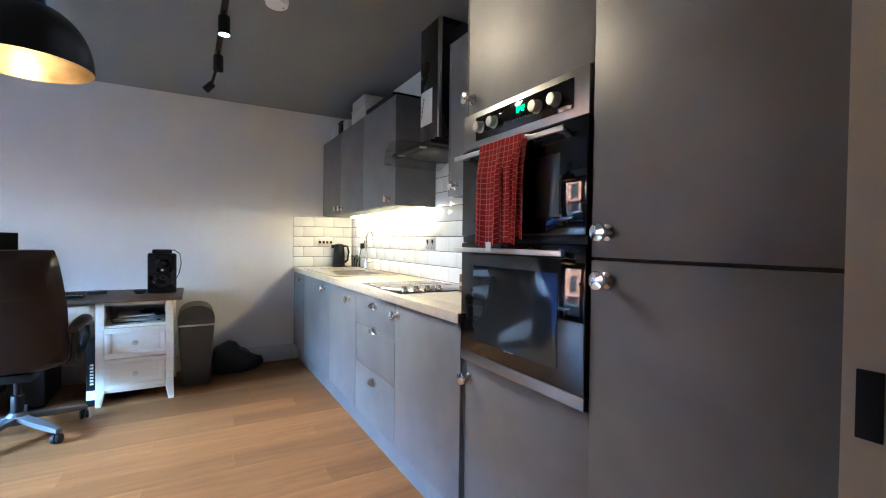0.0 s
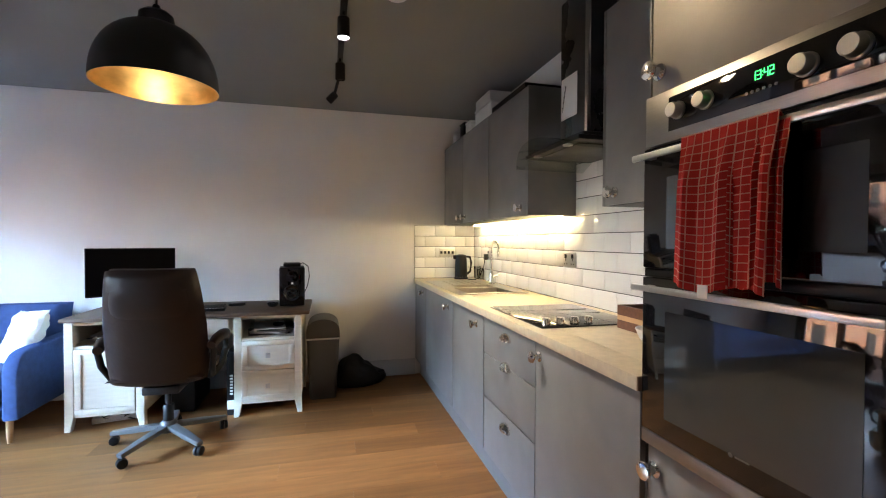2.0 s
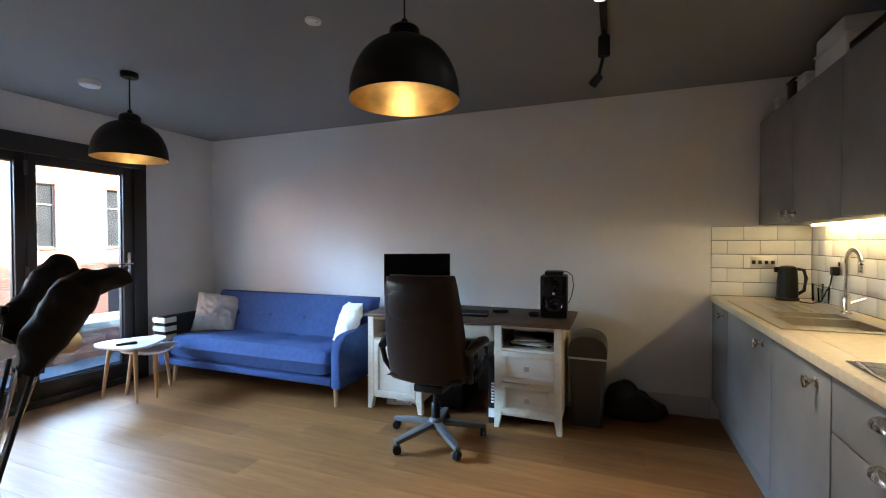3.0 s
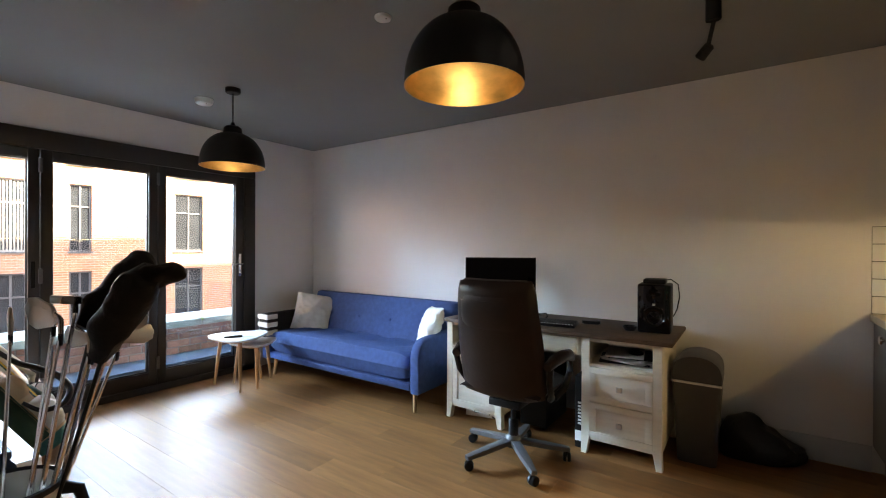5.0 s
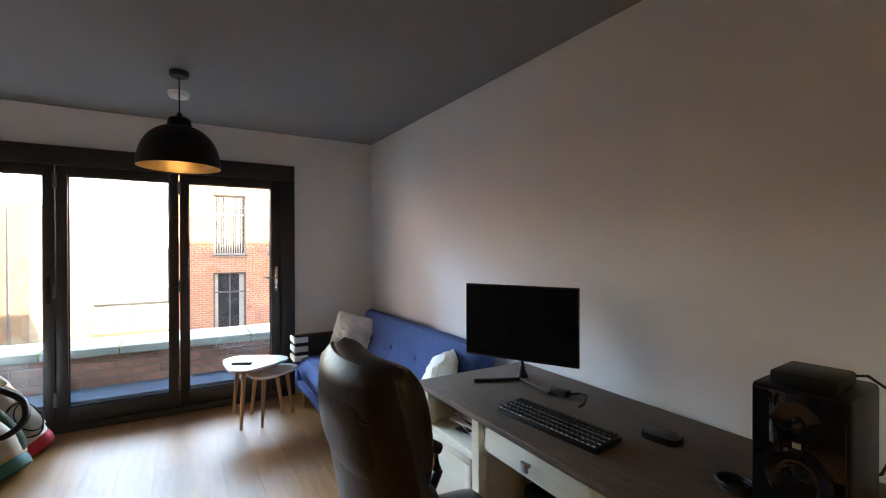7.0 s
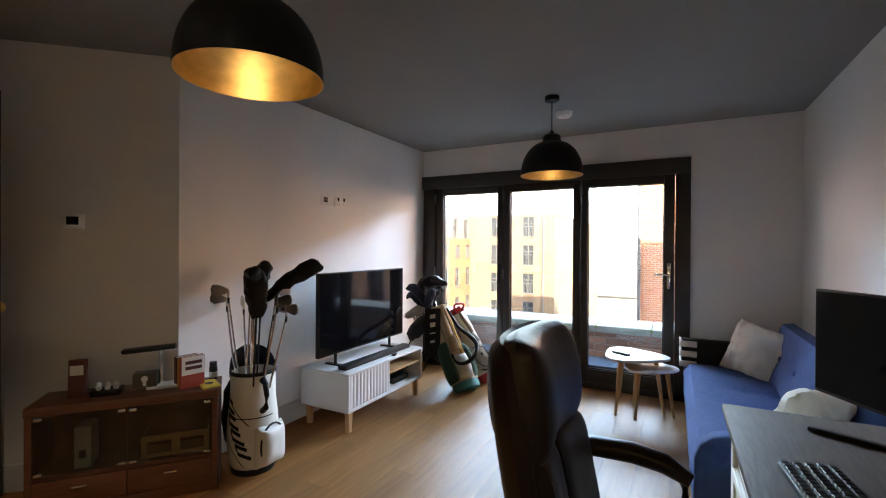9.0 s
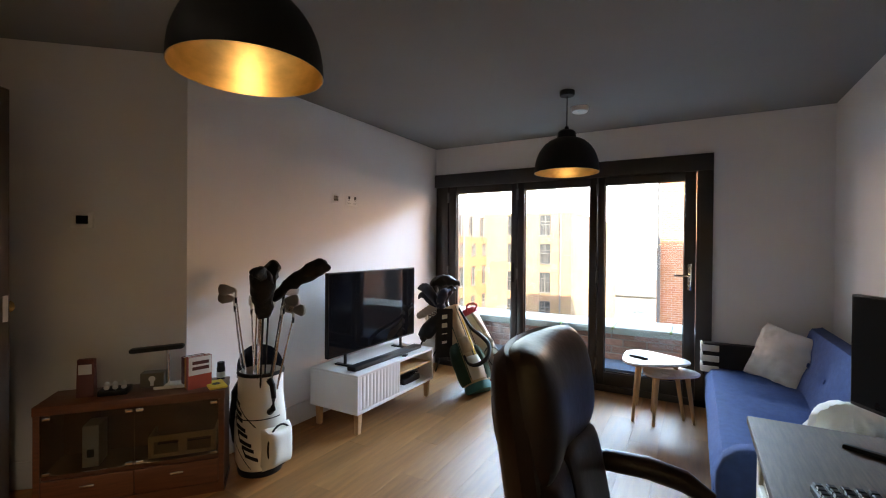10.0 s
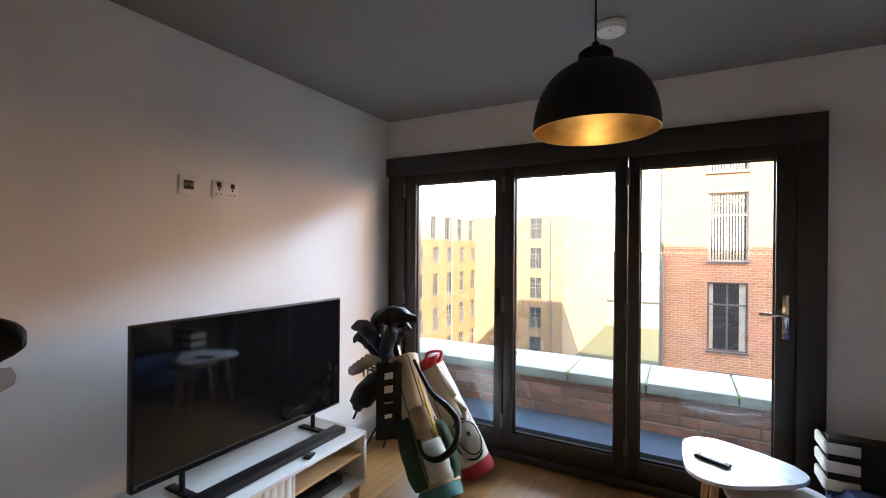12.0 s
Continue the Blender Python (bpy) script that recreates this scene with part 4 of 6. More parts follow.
for s in (1, -1):
    a = part("armrest", tube([(s * 0.29, -0.20, 0.64), (s * 0.305, -0.12, 0.665), (s * 0.31, 0.0, 0.668), (s * 0.305, 0.10, 0.655), (s * 0.30, 0.17, 0.62)], [0.026, 0.033, 0.034, 0.032, 0.022], 12), CHAIR, chair)
    part("arm_bracket", tube([(s * 0.30, 0.15, 0.63), (s * 0.295, 0.16, 0.54), (s * 0.28, 0.10, 0.45), (s * 0.25, 0.02, 0.41)], 0.020, 10), BLACK, a)
    part("arm_bracket", tube([(s * 0.30, -0.18, 0.63), (s * 0.29, -0.16, 0.54), (s * 0.27, -0.08, 0.44), (s * 0.24, -0.02, 0.41)], 0.018, 10), BLACK, a)
part("mechanism", box(-0.10, 0.10, -0.14, 0.12, 0.345, 0.395, 0.012), BLACK, chair)
part("gas_lift", join(lathe([(0.030, 0.12), (0.030, 0.24), (0.026, 0.245)], 20), lathe([(0.016, 0.24), (0.016, 0.35)], 16)), BLACK, chair)
part("base_hub", lathe([(0.045, 0.075), (0.050, 0.09), (0.048, 0.13), (0.034, 0.145)], 20), GREY_PLASTIC, chair)
for i in range(5):
    a = radians(-117 + 72 * i)
    c, s = math.cos(a), math.sin(a)
    leg = join(moved(prism([(0.03, -0.030), (0.20, -0.024), (0.335, -0.017), (0.335, 0.017), (0.20, 0.024), (0.03, 0.030)], 0, 0.028, 0.006), Matrix.Translation((0, 0, 0.10)) @ pose(0, 0, 0, 0, 7.0, 0)))
    part("base_leg", moved(leg, pose(0, 0, 0, 0, 0, math.degrees(a))), GREY_PLASTIC, chair, "silver grey base leg")
    w = part("castor", join(moved(lathe([(0.012, -0.024), (0.026, -0.021), (0.028, -0.012), (0.028, -0.004), (0.010, -0.003)], 18), pose(0.318 * c, 0.318 * s, 0.028, 90, 0, 30 + i * 40)),
                            moved(lathe([(0.010, 0.003), (0.028, 0.004), (0.028, 0.012), (0.026, 0.021), (0.012, 0.024)], 18), pose(0.318 * c, 0.318 * s, 0.028, 90, 0, 30 + i * 40)),
                            tube([(0.318 * c, 0.318 * s, 0.028), (0.318 * c, 0.318 * s, 0.075)], 0.008)), BLACK, chair)

# ---- sofa ----
sofa = thing("sofa", "blue fabric three-seat sofa with buttoned back and pale wooden legs", "sofa", at=(1.25, -0.44, 0))


def quilted(w, d, h, rows, cols, n=48, m=20, depth=0.018):
    """A long pad with buttons pressed into its top."""
    bm = bmesh.new()
    t, b = {}, {}
    for i in range(n + 1):
        for j in range(m + 1):
            u, v = i / n, j / m
            e = ((1 - abs(2 * u - 1) ** 16) * (1 - abs(2 * v - 1) ** 16)) ** 0.5
            z = h / 2 * e
            x, y = (u - 0.5) * w, (v - 0.5) * d
            for r in rows:
                for c in cols:
                    q = ((x - c) ** 2 + (y - r) ** 2) ** 0.5
                    z -= depth * math.exp(-q / 0.05) * e
            z += 0.004 * noise.noise((x * 6, y * 14, 3)) * e
            t[i, j] = bm.verts.new((x, y, z))
            b[i, j] = bm.verts.new((x, y, -h / 2 * e)) if e > 0 else t[i, j]
    for i in range(n):
        for j in range(m):
            bm.faces.new((t[i, j], t[i + 1, j], t[i + 1, j + 1], t[i, j + 1]))
            q = (b[i, j + 1], b[i + 1, j + 1], b[i + 1, j], b[i, j])
            if not all(v in t.values() for v in q):
                bm.faces.new(q)
    return bm


BTN = [-0.62, -0.21, 0.21, 0.62]
part("seat_cushion", moved(quilted(1.84, 0.75, 0.225, (-0.05, 0.12), BTN, depth=0.03), Matrix.Translation((0, -0.02, 0.323)) @ pose(0, 0, 0, -2, 0, 0)), BLUE, sofa)
bk = part("backrest", moved(quilted(1.95, 0.50, 0.17, (0.02,), BTN, depth=0.038), Matrix.Translation((0, 0.25, 0.55)) @ pose(0, 0, 0, 74, 0, 0)), BLUE, sofa)
for c in BTN:
    part("button", moved(lathe([(0.017, 0), (0.014, 0.007), (0.002, 0.010)], 12), Matrix.Translation((c, 0.186, 0.580)) @ pose(0, 0, 0, 74, 0, 0)), BLUE, bk)
part("seat_frame", box(-0.92, 0.92, -0.388, 0.34, 0.165, 0.218, 0.008), BLUE, sofa)
for s in (1, -1):
    o = [(-0.39, 0.15), (0.33, 0.15), (0.33, 0.585), (-0.26, 0.565), (-0.32, 0.55), (-0.365, 0.51), (-0.39, 0.45)]
    arm = prism(o, -0.045, 0.045, 0.016, 3)
    part("arm", moved(arm, Matrix.Translation((s * 0.97, 0, 0)) @ Matrix(((0, 0, 1, 0), (1, 0, 0, 0), (0, 1, 0, 0), (0, 0, 0, 1)))), BLUE, sofa)
for x in (-0.84, 0.94):
    for y, k in ((-0.34, -1), (0.27, 1)):
        part("leg", tube([(x, y, 0.17), (x + (0.01 if x > 0 else -0.01), y + k * 0.015, 0)], [0.022, 0.013], 12), PALE_WOOD, sofa)


# ---- on and under the desk ----
DZ = 0.7525
mon = thing("monitor", "black flat computer monitor on a V-shaped stand", "monitor", at=(2.705, -0.345, DZ), turn=27.9)
part("bezel", join(box(-0.278, 0.278, 0.0, 0.022, 0.10, 0.452, 0.003), box(-0.15, 0.15, 0.022, 0.05, 0.16, 0.36, 0.010)), BLACK, mon)
part("screen", box(-0.272, 0.272, -0.0018, -0.0002, 0.112, 0.446), node_mat("anti-glare screen", (0.004, 0.004, 0.005), 0.30, var=0.0, spec=0.12), mon, "dark glossy screen, off")
part("neck", tube([(0, 0.055, 0.24), (0, 0.06, 0.13), (0, 0.05, 0.012)], [0.030, 0.027, 0.030], 12), BLACK, mon)
for s in (1, -1):
    part("foot", moved(prism([(0, -0.016), (0.23, -0.010), (0.23, 0.010), (0, 0.016)], 0, 0.014, 0.004), pose(0, 0.04, 0, 0, 0, -90 + s * 52)), BLACK, mon)
kb = thing("keyboard", "black mechanical keyboard with white-edged keys", "keyboard", at=(3.165, -0.575, DZ), turn=5)
part("case", moved(box(-0.22, 0.22, -0.068, 0.068, 0.004, 0.024, 0.005), pose(0, 0, 0, 3, 0, 0)), BLACK, kb)
KEY = mesh_of("key", moved(prism([(-0.0085, -0.0085), (0.0085, -0.0085), (0.0085, 0.0085), (-0.0085, 0.0085)], 0, 0.009, 0.002, 1), pose(0, 0, 0)), BLACK)
LEGEND = node_mat("white key edge", (0.5, 0.5, 0.5), 0.5)
for r in range(5):
    for c in range(21):
        o = new("key", KEY)
        o.parent = kb
        o.matrix_basis = pose(0, 0, 0, 3, 0, 0) @ pose(-0.205 + 0.0205 * c, -0.052 + 0.026 * r - (0.004 if r == 4 else 0.002), 0.0242)
tagged(part("key_legends", moved(join(*[box(-0.211 + 0.0205 * c, -0.199 + 0.0205 * c, -0.0632 + 0.026 * r, -0.0620 + 0.026 * r, 0.0245, 0.0285) for r in range(5) for c in range(21)]), pose(0, 0, 0, 3, 0, 0)), LEGEND, kb), kind="stuff")
ms = thing("trackpad", "flat black rounded pad beside the keyboard", "mouse", at=(3.42, -0.345, DZ), turn=10)
part("shell", prism([(0.062 * abs(math.cos(a)) ** 0.5 * (1 if math.cos(a) > 0 else -1), 0.040 * abs(math.sin(a)) ** 0.5 * (1 if math.sin(a) > 0 else -1)) for a in [2 * math.pi * (i + 0.5) / 32 for i in range(32)]], 0, 0.022, 0.005), BLACK, ms)
spk = thing("speaker", "black studio monitor loudspeaker with cable", "speaker", at=(3.835, -0.375, DZ), turn=4)
part("cabinet", box(-0.095, 0.095, -0.115, 0.115, 0, 0.305, 0.012), BLACK, spk)
part("baffle", box(-0.088, 0.088, -0.121, -0.1155, 0.008, 0.297, 0.004), BLACK_GLASS, spk, "glossy black front")
part("woofer", moved(lathe([(0.066, 0), (0.068, 0.006), (0.060, 0.008), (0.052, 0.002), (0.030, 0.001), (0.022, 0.004), (0.012, 0.010), (0.001, 0.012)], 36, caps=False), pose(0, -0.1212, 0.105, 90, 0, 0)), BLACK_GLASS, spk, "glossy black woofer cone")
part("tweeter", moved(lathe([(0.045, 0), (0.046, 0.004), (0.030, 0.003), (0.014, 0.001), (0.012, 0.006), (0.001, 0.008)], 28, caps=False), pose(0, -0.1212, 0.232, 90, 0, 0)), BLACK_GLASS, spk)
part("badge", box(-0.008, 0.008, -0.1225, -0.1212, 0.172, 0.186), node_mat("badge", (0.6, 0.58, 0.55), 0.4), spk, "small pale badge")
part("cable", tube([(0.055, 0.04, 0.325), (0.085, 0.05, 0.33), (0.125, 0.06, 0.30), (0.135, 0.06, 0.22), (0.12, 0.07, 0.14), (0.10, 0.10, 0.09), (0.06, 0.125, 0.06)], 0.0035, 8), BLACK, spk)
itf = thing("audio_interface", "slim black box lying on the loudspeaker", "audio box", at=(3.835, -0.375, DZ + 0.3055), turn=4)
part("case", box(-0.065, 0.065, -0.09, 0.06, 0, 0.030, 0.008), BLACK, itf)
hp2 = thing("cable_coil", "coiled black cable beside the loudspeaker", "cable", at=(3.70, -0.47, DZ + 0.001))
part("coil", join(*[tube([((0.030 + 0.004 * k) * math.cos(a), (0.030 + 0.003 * k) * math.sin(a), 0.005 + 0.007 * k) for a in [2 * math.pi * i / 16 for i in range(16)]], 0.004, 6, closed=True) for k in range(4)]), BLACK, hp2)
mcab = thing("monitor_cable", "black cable behind the monitor", "cable", at=(2.95, -0.30, DZ))
part("flex", tube([(0, 0, 0.006), (0.06, 0.03, 0.02), (0.12, 0.0, 0.035), (0.15, -0.05, 0.02), (0.14, -0.07, 0.006)], 0.005, 8), BLACK, mcab)
part("adapter", box(-0.06, 0.03, -0.03, 0.01, 0, 0.03, 0.006), BLACK, mcab)
# papers and clutter in the open bays
for x0, seed in ((3.695, 2), (2.675, 5)):
    r2 = random.Random(seed)
    pp = thing("paper_stack", "untidy stack of papers and cables on the desk shelf", "papers", at=(x0, -0.45, 0.5625))
    z = 0.0
    for i in range(8):
        w, d, h = r2.uniform(0.09, 0.15), r2.uniform(0.10, 0.15), r2.uniform(0.003, 0.008)
        part("sheet", moved(box(-w, w, -d, d, 0, h, 0.001), pose(r2.uniform(-0.03, 0.03), r2.uniform(-0.06, -0.01), z, 0, 0, r2.uniform(-20, 20))), PAPER if i % 3 else BLACK, pp)
        z += h + 0.0005
    part("cable_roll", moved(tube([(0.035 * math.cos(a), 0.035 * math.sin(a), 0) for a in [2 * math.pi * i / 16 for i in range(16)]], 0.010, 8, closed=True), pose(0.05, -0.05, z + 0.010)), BLACK, pp)
pcb = thing("cardboard_box", "tall black product box with a white label under the desk", "box", at=(3.44, -0.60, 0))
part("box_body", box(-0.032, 0.028, -0.06, 0.26, 0, 0.46, 0.003), BLACK, pcb)
part("white_label", box(-0.031, 0.027, -0.0622, -0.0605, 0.045, 0.11), WHITE, pcb)
part("side_print", join(*[box(-0.012, 0.008, -0.0622, -0.0605, 0.15 + 0.022 * i, 0.163 + 0.022 * i) for i in range(7)]), WHITE, pcb)
pc = thing("computer_tower", "black computer tower standing under the desk", "computer", at=(3.07, -0.34, 0))
part("case", box(-0.10, 0.10, -0.20, 0.22, 0.012, 0.45, 0.006), BLACK, pc)
part("front_panel", box(-0.095, 0.095, -0.208, -0.2005, 0.02, 0.44, 0.003), BLACK_MATT, pc)
for x in (-0.07, 0.07):
    for y in (-0.15, 0.17):
        part("foot", box(x - 0.015, x + 0.015, y - 0.015, y + 0.015, 0, 0.0118), BLACK, pc)
ext = thing("extension_lead", "tangle of leads and a white extension block under the desk", "cables", at=(2.68, -0.55, 0))
part("block", moved(box(-0.14, 0.14, -0.03, 0.03, 0, 0.04, 0.006), pose(0, 0, 0, 0, 0, 12)), WHITE, ext)
rr = random.Random(3)
for k in range(5):
    part("lead", tube([(rr.uniform(-0.16, 0.16), rr.uniform(-0.05, 0.08), 0.006 + 0.04 * rr.random()) for i in range(6)], 0.005, 6), BLACK, ext)

# waste bin and bag
BIN = node_mat("charcoal bin plastic", (0.045, 0.046, 0.048), 0.45, var=0.1, bump=0.05)
bn = thing("waste_bin", "charcoal plastic swing-lid bin", "bin", at=(4.075, -0.35, 0))


def taper(w0, d0, w1, d1, z0, z1, r):
    b = box(-0.5, 0.5, -0.5, 0.5, 0, 1)
    for v in b.verts:
        k = v.co.z
        v.co = Vector((v.co.x * (w0 + (w1 - w0) * k), v.co.y * (d0 + (d1 - d0) * k), z0 + (z1 - z0) * k))
    bmesh.ops.bevel(b, geom=[e for e in b.edges if abs(e.verts[0].co.z - e.verts[1].co.z) > 0.1], offset=r, segments=4, profile=0.5, affect="EDGES")
    return b


part("bin_body", taper(0.205, 0.26, 0.255, 0.33, 0, 0.49, 0.03), BIN, bn)
part("bin_liner", taper(0.262, 0.337, 0.264, 0.339, 0.482, 0.492, 0.03), TUB, bn, "pale bag edge under the lid")
lid = [(0.13 * math.cos(radians(a)), 0.150 * math.sin(radians(a)) ** 0.55 if a not in (0, 180) else 0.0) for a in range(0, 181, 6)]
part("swing_lid", moved(prism(lid, -0.165, 0.165, 0.008), Matrix.Translation((0, 0, 0.493)) @ pose(0, 0, 0, 90, 0, 0)), BIN, bn)
bag = bmesh.new()
bmesh.ops.create_icosphere(bag, subdivisions=4, radius=1)
for v in bag.verts:
    c = v.co.copy()
    k = 1 + 0.16 * noise.noise(c * 2.1) + 0.06 * noise.noise(c * 6)
    v.co = Vector((c.x * 0.20 * k * (1.1 - 0.3 * c.z), c.y * 0.12 * k, max(0.0, 0.09 + c.z * 0.15 * k - 0.13 * c.x * max(0, c.z))))
moved(bag, pose(4.39, -0.17, 0, 0, 0, 12))
solid("bin_bag", bag, node_mat("black bag", (0.012, 0.012, 0.012), 0.5, bump=0.5, bump_scale=25), "slumped black bag on the floor beside the bin", "bag")

# ---- sofa dressing ----
COTTON = node_mat("creased off-white cotton", (0.76, 0.74, 0.68), 0.9, var=0.06, bump=1.0, bump_scale=13, spec=0.2)
for x, y, z, rx, ry, rz in ((0.47, -0.37, 0.575, 70, 10, 44), (2.07, -0.42, 0.575, 68, -6, -42)):
    c = thing("cushion", "creased off-white square scatter cushion on the sofa", "cushion", at=(x, y, z), group="cushions")
    pf = puff(0.405, 0.405, 0.15, 34, power=3.0)
    for v in pf.verts:
        v.co.z += 0.020 * noise.noise(v.co * 7 + Vector((x, 0, 0))) + 0.013 * (1 - 2 * abs(noise.noise(v.co * 13 + Vector((0, x, 0))))) + 0.006 * noise.noise(v.co * 27)
        v.co.x += 0.012 * noise.noise(v.co * 5 + Vector((0, x, 3)))
    part("cover", moved(pf, pose(0, 0, 0, rx, ry, rz)), COTTON, c)
thr = thing("throw", "black throw with white bars over the sofa arm", "throw", at=(0.28, -0.44, 0))
drape = [(-0.075, 0.40), (-0.068, 0.56), (-0.040, 0.602), (0.0, 0.607), (0.040, 0.602), (0.068, 0.56), (0.078, 0.43)]
prof = drape + [(x * 0.86, z - 0.008) for x, z in drape[::-1]]
part("cloth", moved(prism(prof, -0.28, 0.398, 0.0), Matrix(((1, 0, 0, 0), (0, 0, -1, 0), (0, 1, 0, 0), (0, 0, 0, 1)))), node_mat("black fleece", (0.012, 0.012, 0.013), 0.95, bump=0.3, bump_scale=150), thr)
part("front_flap", moved(box(-0.07, 0.07, -0.012, 0, 0.36, 0.595, 0.005), Matrix.Translation((0, -0.395, 0))), node_mat("black fleece front", (0.012, 0.012, 0.013), 0.95), thr)
for z in (0.575, 0.495, 0.415):
    part("white_bar", join(box(-0.072, 0.085, -0.425, -0.408, z - 0.026, z + 0.026, 0.008), box(0.078, 0.092, -0.42, -0.30, z - 0.026, z + 0.022, 0.006)), COTTON, thr, "thick white bar")


# ---- nest of tables ----
def tri_top(r, n=60):
    out = []
    for i in range(n):
        a = 2 * math.pi * i / n
        k = 1 + 0.15 * math.cos(3 * a) + 0.02 * math.cos(6 * a)
        out.append((r * k * math.cos(a), r * k * math.sin(a)))
    return out


TOPW = node_mat("white lacquered table top", (0.70, 0.72, 0.74), 0.28, var=0.02, rough_var=0.06)
for nm, x, y, z, r, turn, lab in (("coffee_table", 0.45, -1.205, 0.462, 0.238, 92, "white rounded-triangle coffee table on beech legs"), ("side_table", 0.51, -1.09, 0.395, 0.195, 96, "smaller white nesting table on beech legs")):
    t = thing(nm, lab, "table", at=(x, y, 0), turn=turn, group="nest of tables")
    part("tabletop", prism(tri_top(r), z - 0.018, z, 0.005), TOPW, t)
    part("underside", prism(tri_top(r * 0.93), z - 0.026, z - 0.0185), PALE_WOOD, t)
    for k in range(3):
        a = radians(120 * k)
        part("leg", tube([(r * 0.72 * math.cos(a), r * 0.72 * math.sin(a), z - 0.026), (r * 0.98 * math.cos(a), r * 0.98 * math.sin(a), 0)], [0.019, 0.011], 12), PALE_WOOD, t)
rem = thing("remote_control", "black remote control lying on the coffee table", "remote control", at=(0.50, -1.29, 0.4625), turn=62)
part("shell", box(-0.075, 0.075, -0.022, 0.022, 0, 0.016, 0.005), BLACK, rem)
for i in range(8):
    for j in range(3):
        part("button", box(-0.064 + 0.016 * i, -0.054 + 0.016 * i, -0.016 + 0.012 * j, -0.008 + 0.012 * j, 0.0162, 0.018), GREY_PLASTIC, rem)

# ---- television and its stand ----
WLAC = node_mat("white lacquer", (0.72, 0.73, 0.74), 0.4, var=0.02)
st = thing("tv_stand", "white low television stand with ribbed door and oak legs", "tv stand", at=(1.46, -3.175, 0))
part("top_board", box(-0.51, 0.51, -0.225, 0.235, 0.412, 0.43, 0.002), WLAC, st)
part("bottom_board", box(-0.51, 0.51, -0.225, 0.235, 0.15, 0.168, 0.002), WLAC, st)
for a in (-0.51, 0.492):
    part("side_board", box(a, a + 0.018, -0.225, 0.235, 0.1685, 0.4115), WLAC, st)
part("divider", box(-0.012, 0.004, -0.214, 0.225, 0.1685, 0.4115), WLAC, st)
part("back_board", box(-0.4915, 0.4915, -0.225, -0.215, 0.1685, 0.4115), WLAC, st)
part("shelf", box(-0.491, -0.013, -0.21, 0.215, 0.300, 0.314), PALE_WOOD, st, "pale oak inner shelf")
dr = part("ribbed_door", box(0.006, 0.490, 0.205, 0.222, 0.171, 0.409, 0.001), WLAC, st)
for i in range(12):
    c = 0.026 + 0.0404 * i
    part("rib", moved(prism([(-0.0195, 0.0), (-0.010, 0.006), (0.012, 0.006), (0.0195, 0.0)], 0.172, 0.408), Matrix.Translation((c, 0.222, 0))), WLAC, dr)
for x in (-0.46, 0.46):
    for y in (-0.18, 0.195):
        part("leg", moved(taper(0.034, 0.034, 0.044, 0.044, 0, 0.149, 0.004), pose(x, y, 0)), PALE_WOOD, st)
rt = thing("router", "black set-top box on the stand shelf", "box", at=(1.18, -3.10, 0.1685))
part("case", box(-0.12, 0.12, -0.09, 0.09, 0, 0.045, 0.006), BLACK, rt)
tg = thing("cable_bundle", "tangle of black leads on the stand shelf", "cables", at=(1.13, -3.05, 0.2145))
for k in range(5):
    part("lead", tube([(rr.uniform(-0.10, 0.10), rr.uniform(-0.06, 0.06), 0.006 + 0.05 * rr.random()) for i in range(7)], 0.005, 6), BLACK, tg)
tv = thing("television", "large black flat-screen television, switched off", "television", at=(1.453, -3.19, 0.4305))
part("panel", join(box(-0.557, 0.557, -0.028, 0.006, 0.090, 0.710, 0.003), box(-0.42, 0.42, -0.06, -0.028, 0.13, 0.45, 0.015)), BLACK, tv)
part("screen", box(-0.550, 0.550, 0.0062, 0.0078, 0.103, 0.703), node_mat("dark television glass", (0.005, 0.005, 0.006), 0.05, var=0.0, rough_var=0.02, spec=0.7), tv, "glossy dark screen")
for x in (-0.36, 0.36):
    part("foot", join(box(x - 0.02, x + 0.02, -0.10, 0.11, 0, 0.012, 0.003), tube([(x, -0.01, 0.01), (x, -0.01, 0.11)], 0.012)), BLACK, tv)
sb = thing("soundbar", "low black soundbar in front of the television", "soundbar", at=(1.47, -3.055, 0.4305))
part("bar", box(-0.44, 0.44, -0.040, 0.040, 0, 0.034, 0.008), BLACK, sb)
part("grille", box(-0.425, 0.425, 0.0402, 0.042, 0.005, 0.029, 0.001), BLACK_MATT, sb)
lp = thing("small_remote", "small dark remote lying on the television stand", "remote control", at=(1.33, -2.985, 0.4305), turn=20)
part("shell", box(-0.032, 0.032, -0.018, 0.018, 0, 0.010, 0.003), BLACK, lp)
part("pad", box(-0.022, 0.006, -0.012, 0.012, 0.0102, 0.0116), GREY_PLASTIC, lp)
socket(1.355 + 0.075, SY + 0.001, 1.725, 180, 0.150, 0.090, 2, "white double socket with dark rockers on the wall", WHITE, BLACK)
ap = thing("aerial_plate", "white square aerial and data plate on the wall", "socket", at=(1.625, SY + 0.001, 1.728))
part("plate", box(-0.045, 0.045, 0, 0.007, -0.045, 0.045, 0.002), WHITE, ap)
part("module", box(-0.024, 0.024, 0.0072, 0.009, -0.020, 0.022), BLACK, ap, "dark insert")
part("jack", join(box(-0.022, -0.004, 0.0092, 0.011, -0.006, 0.012), box(0.004, 0.022, 0.0092, 0.011, -0.006, 0.012)), GREY_PLASTIC, ap)
thm = thing("thermostat", "small white room thermostat with dark screen on the slanting wall", "thermostat", at=(3.20, SY - 0.355 / 0.68 * 0.735 + 0.0, 1.47), turn=-47.1)
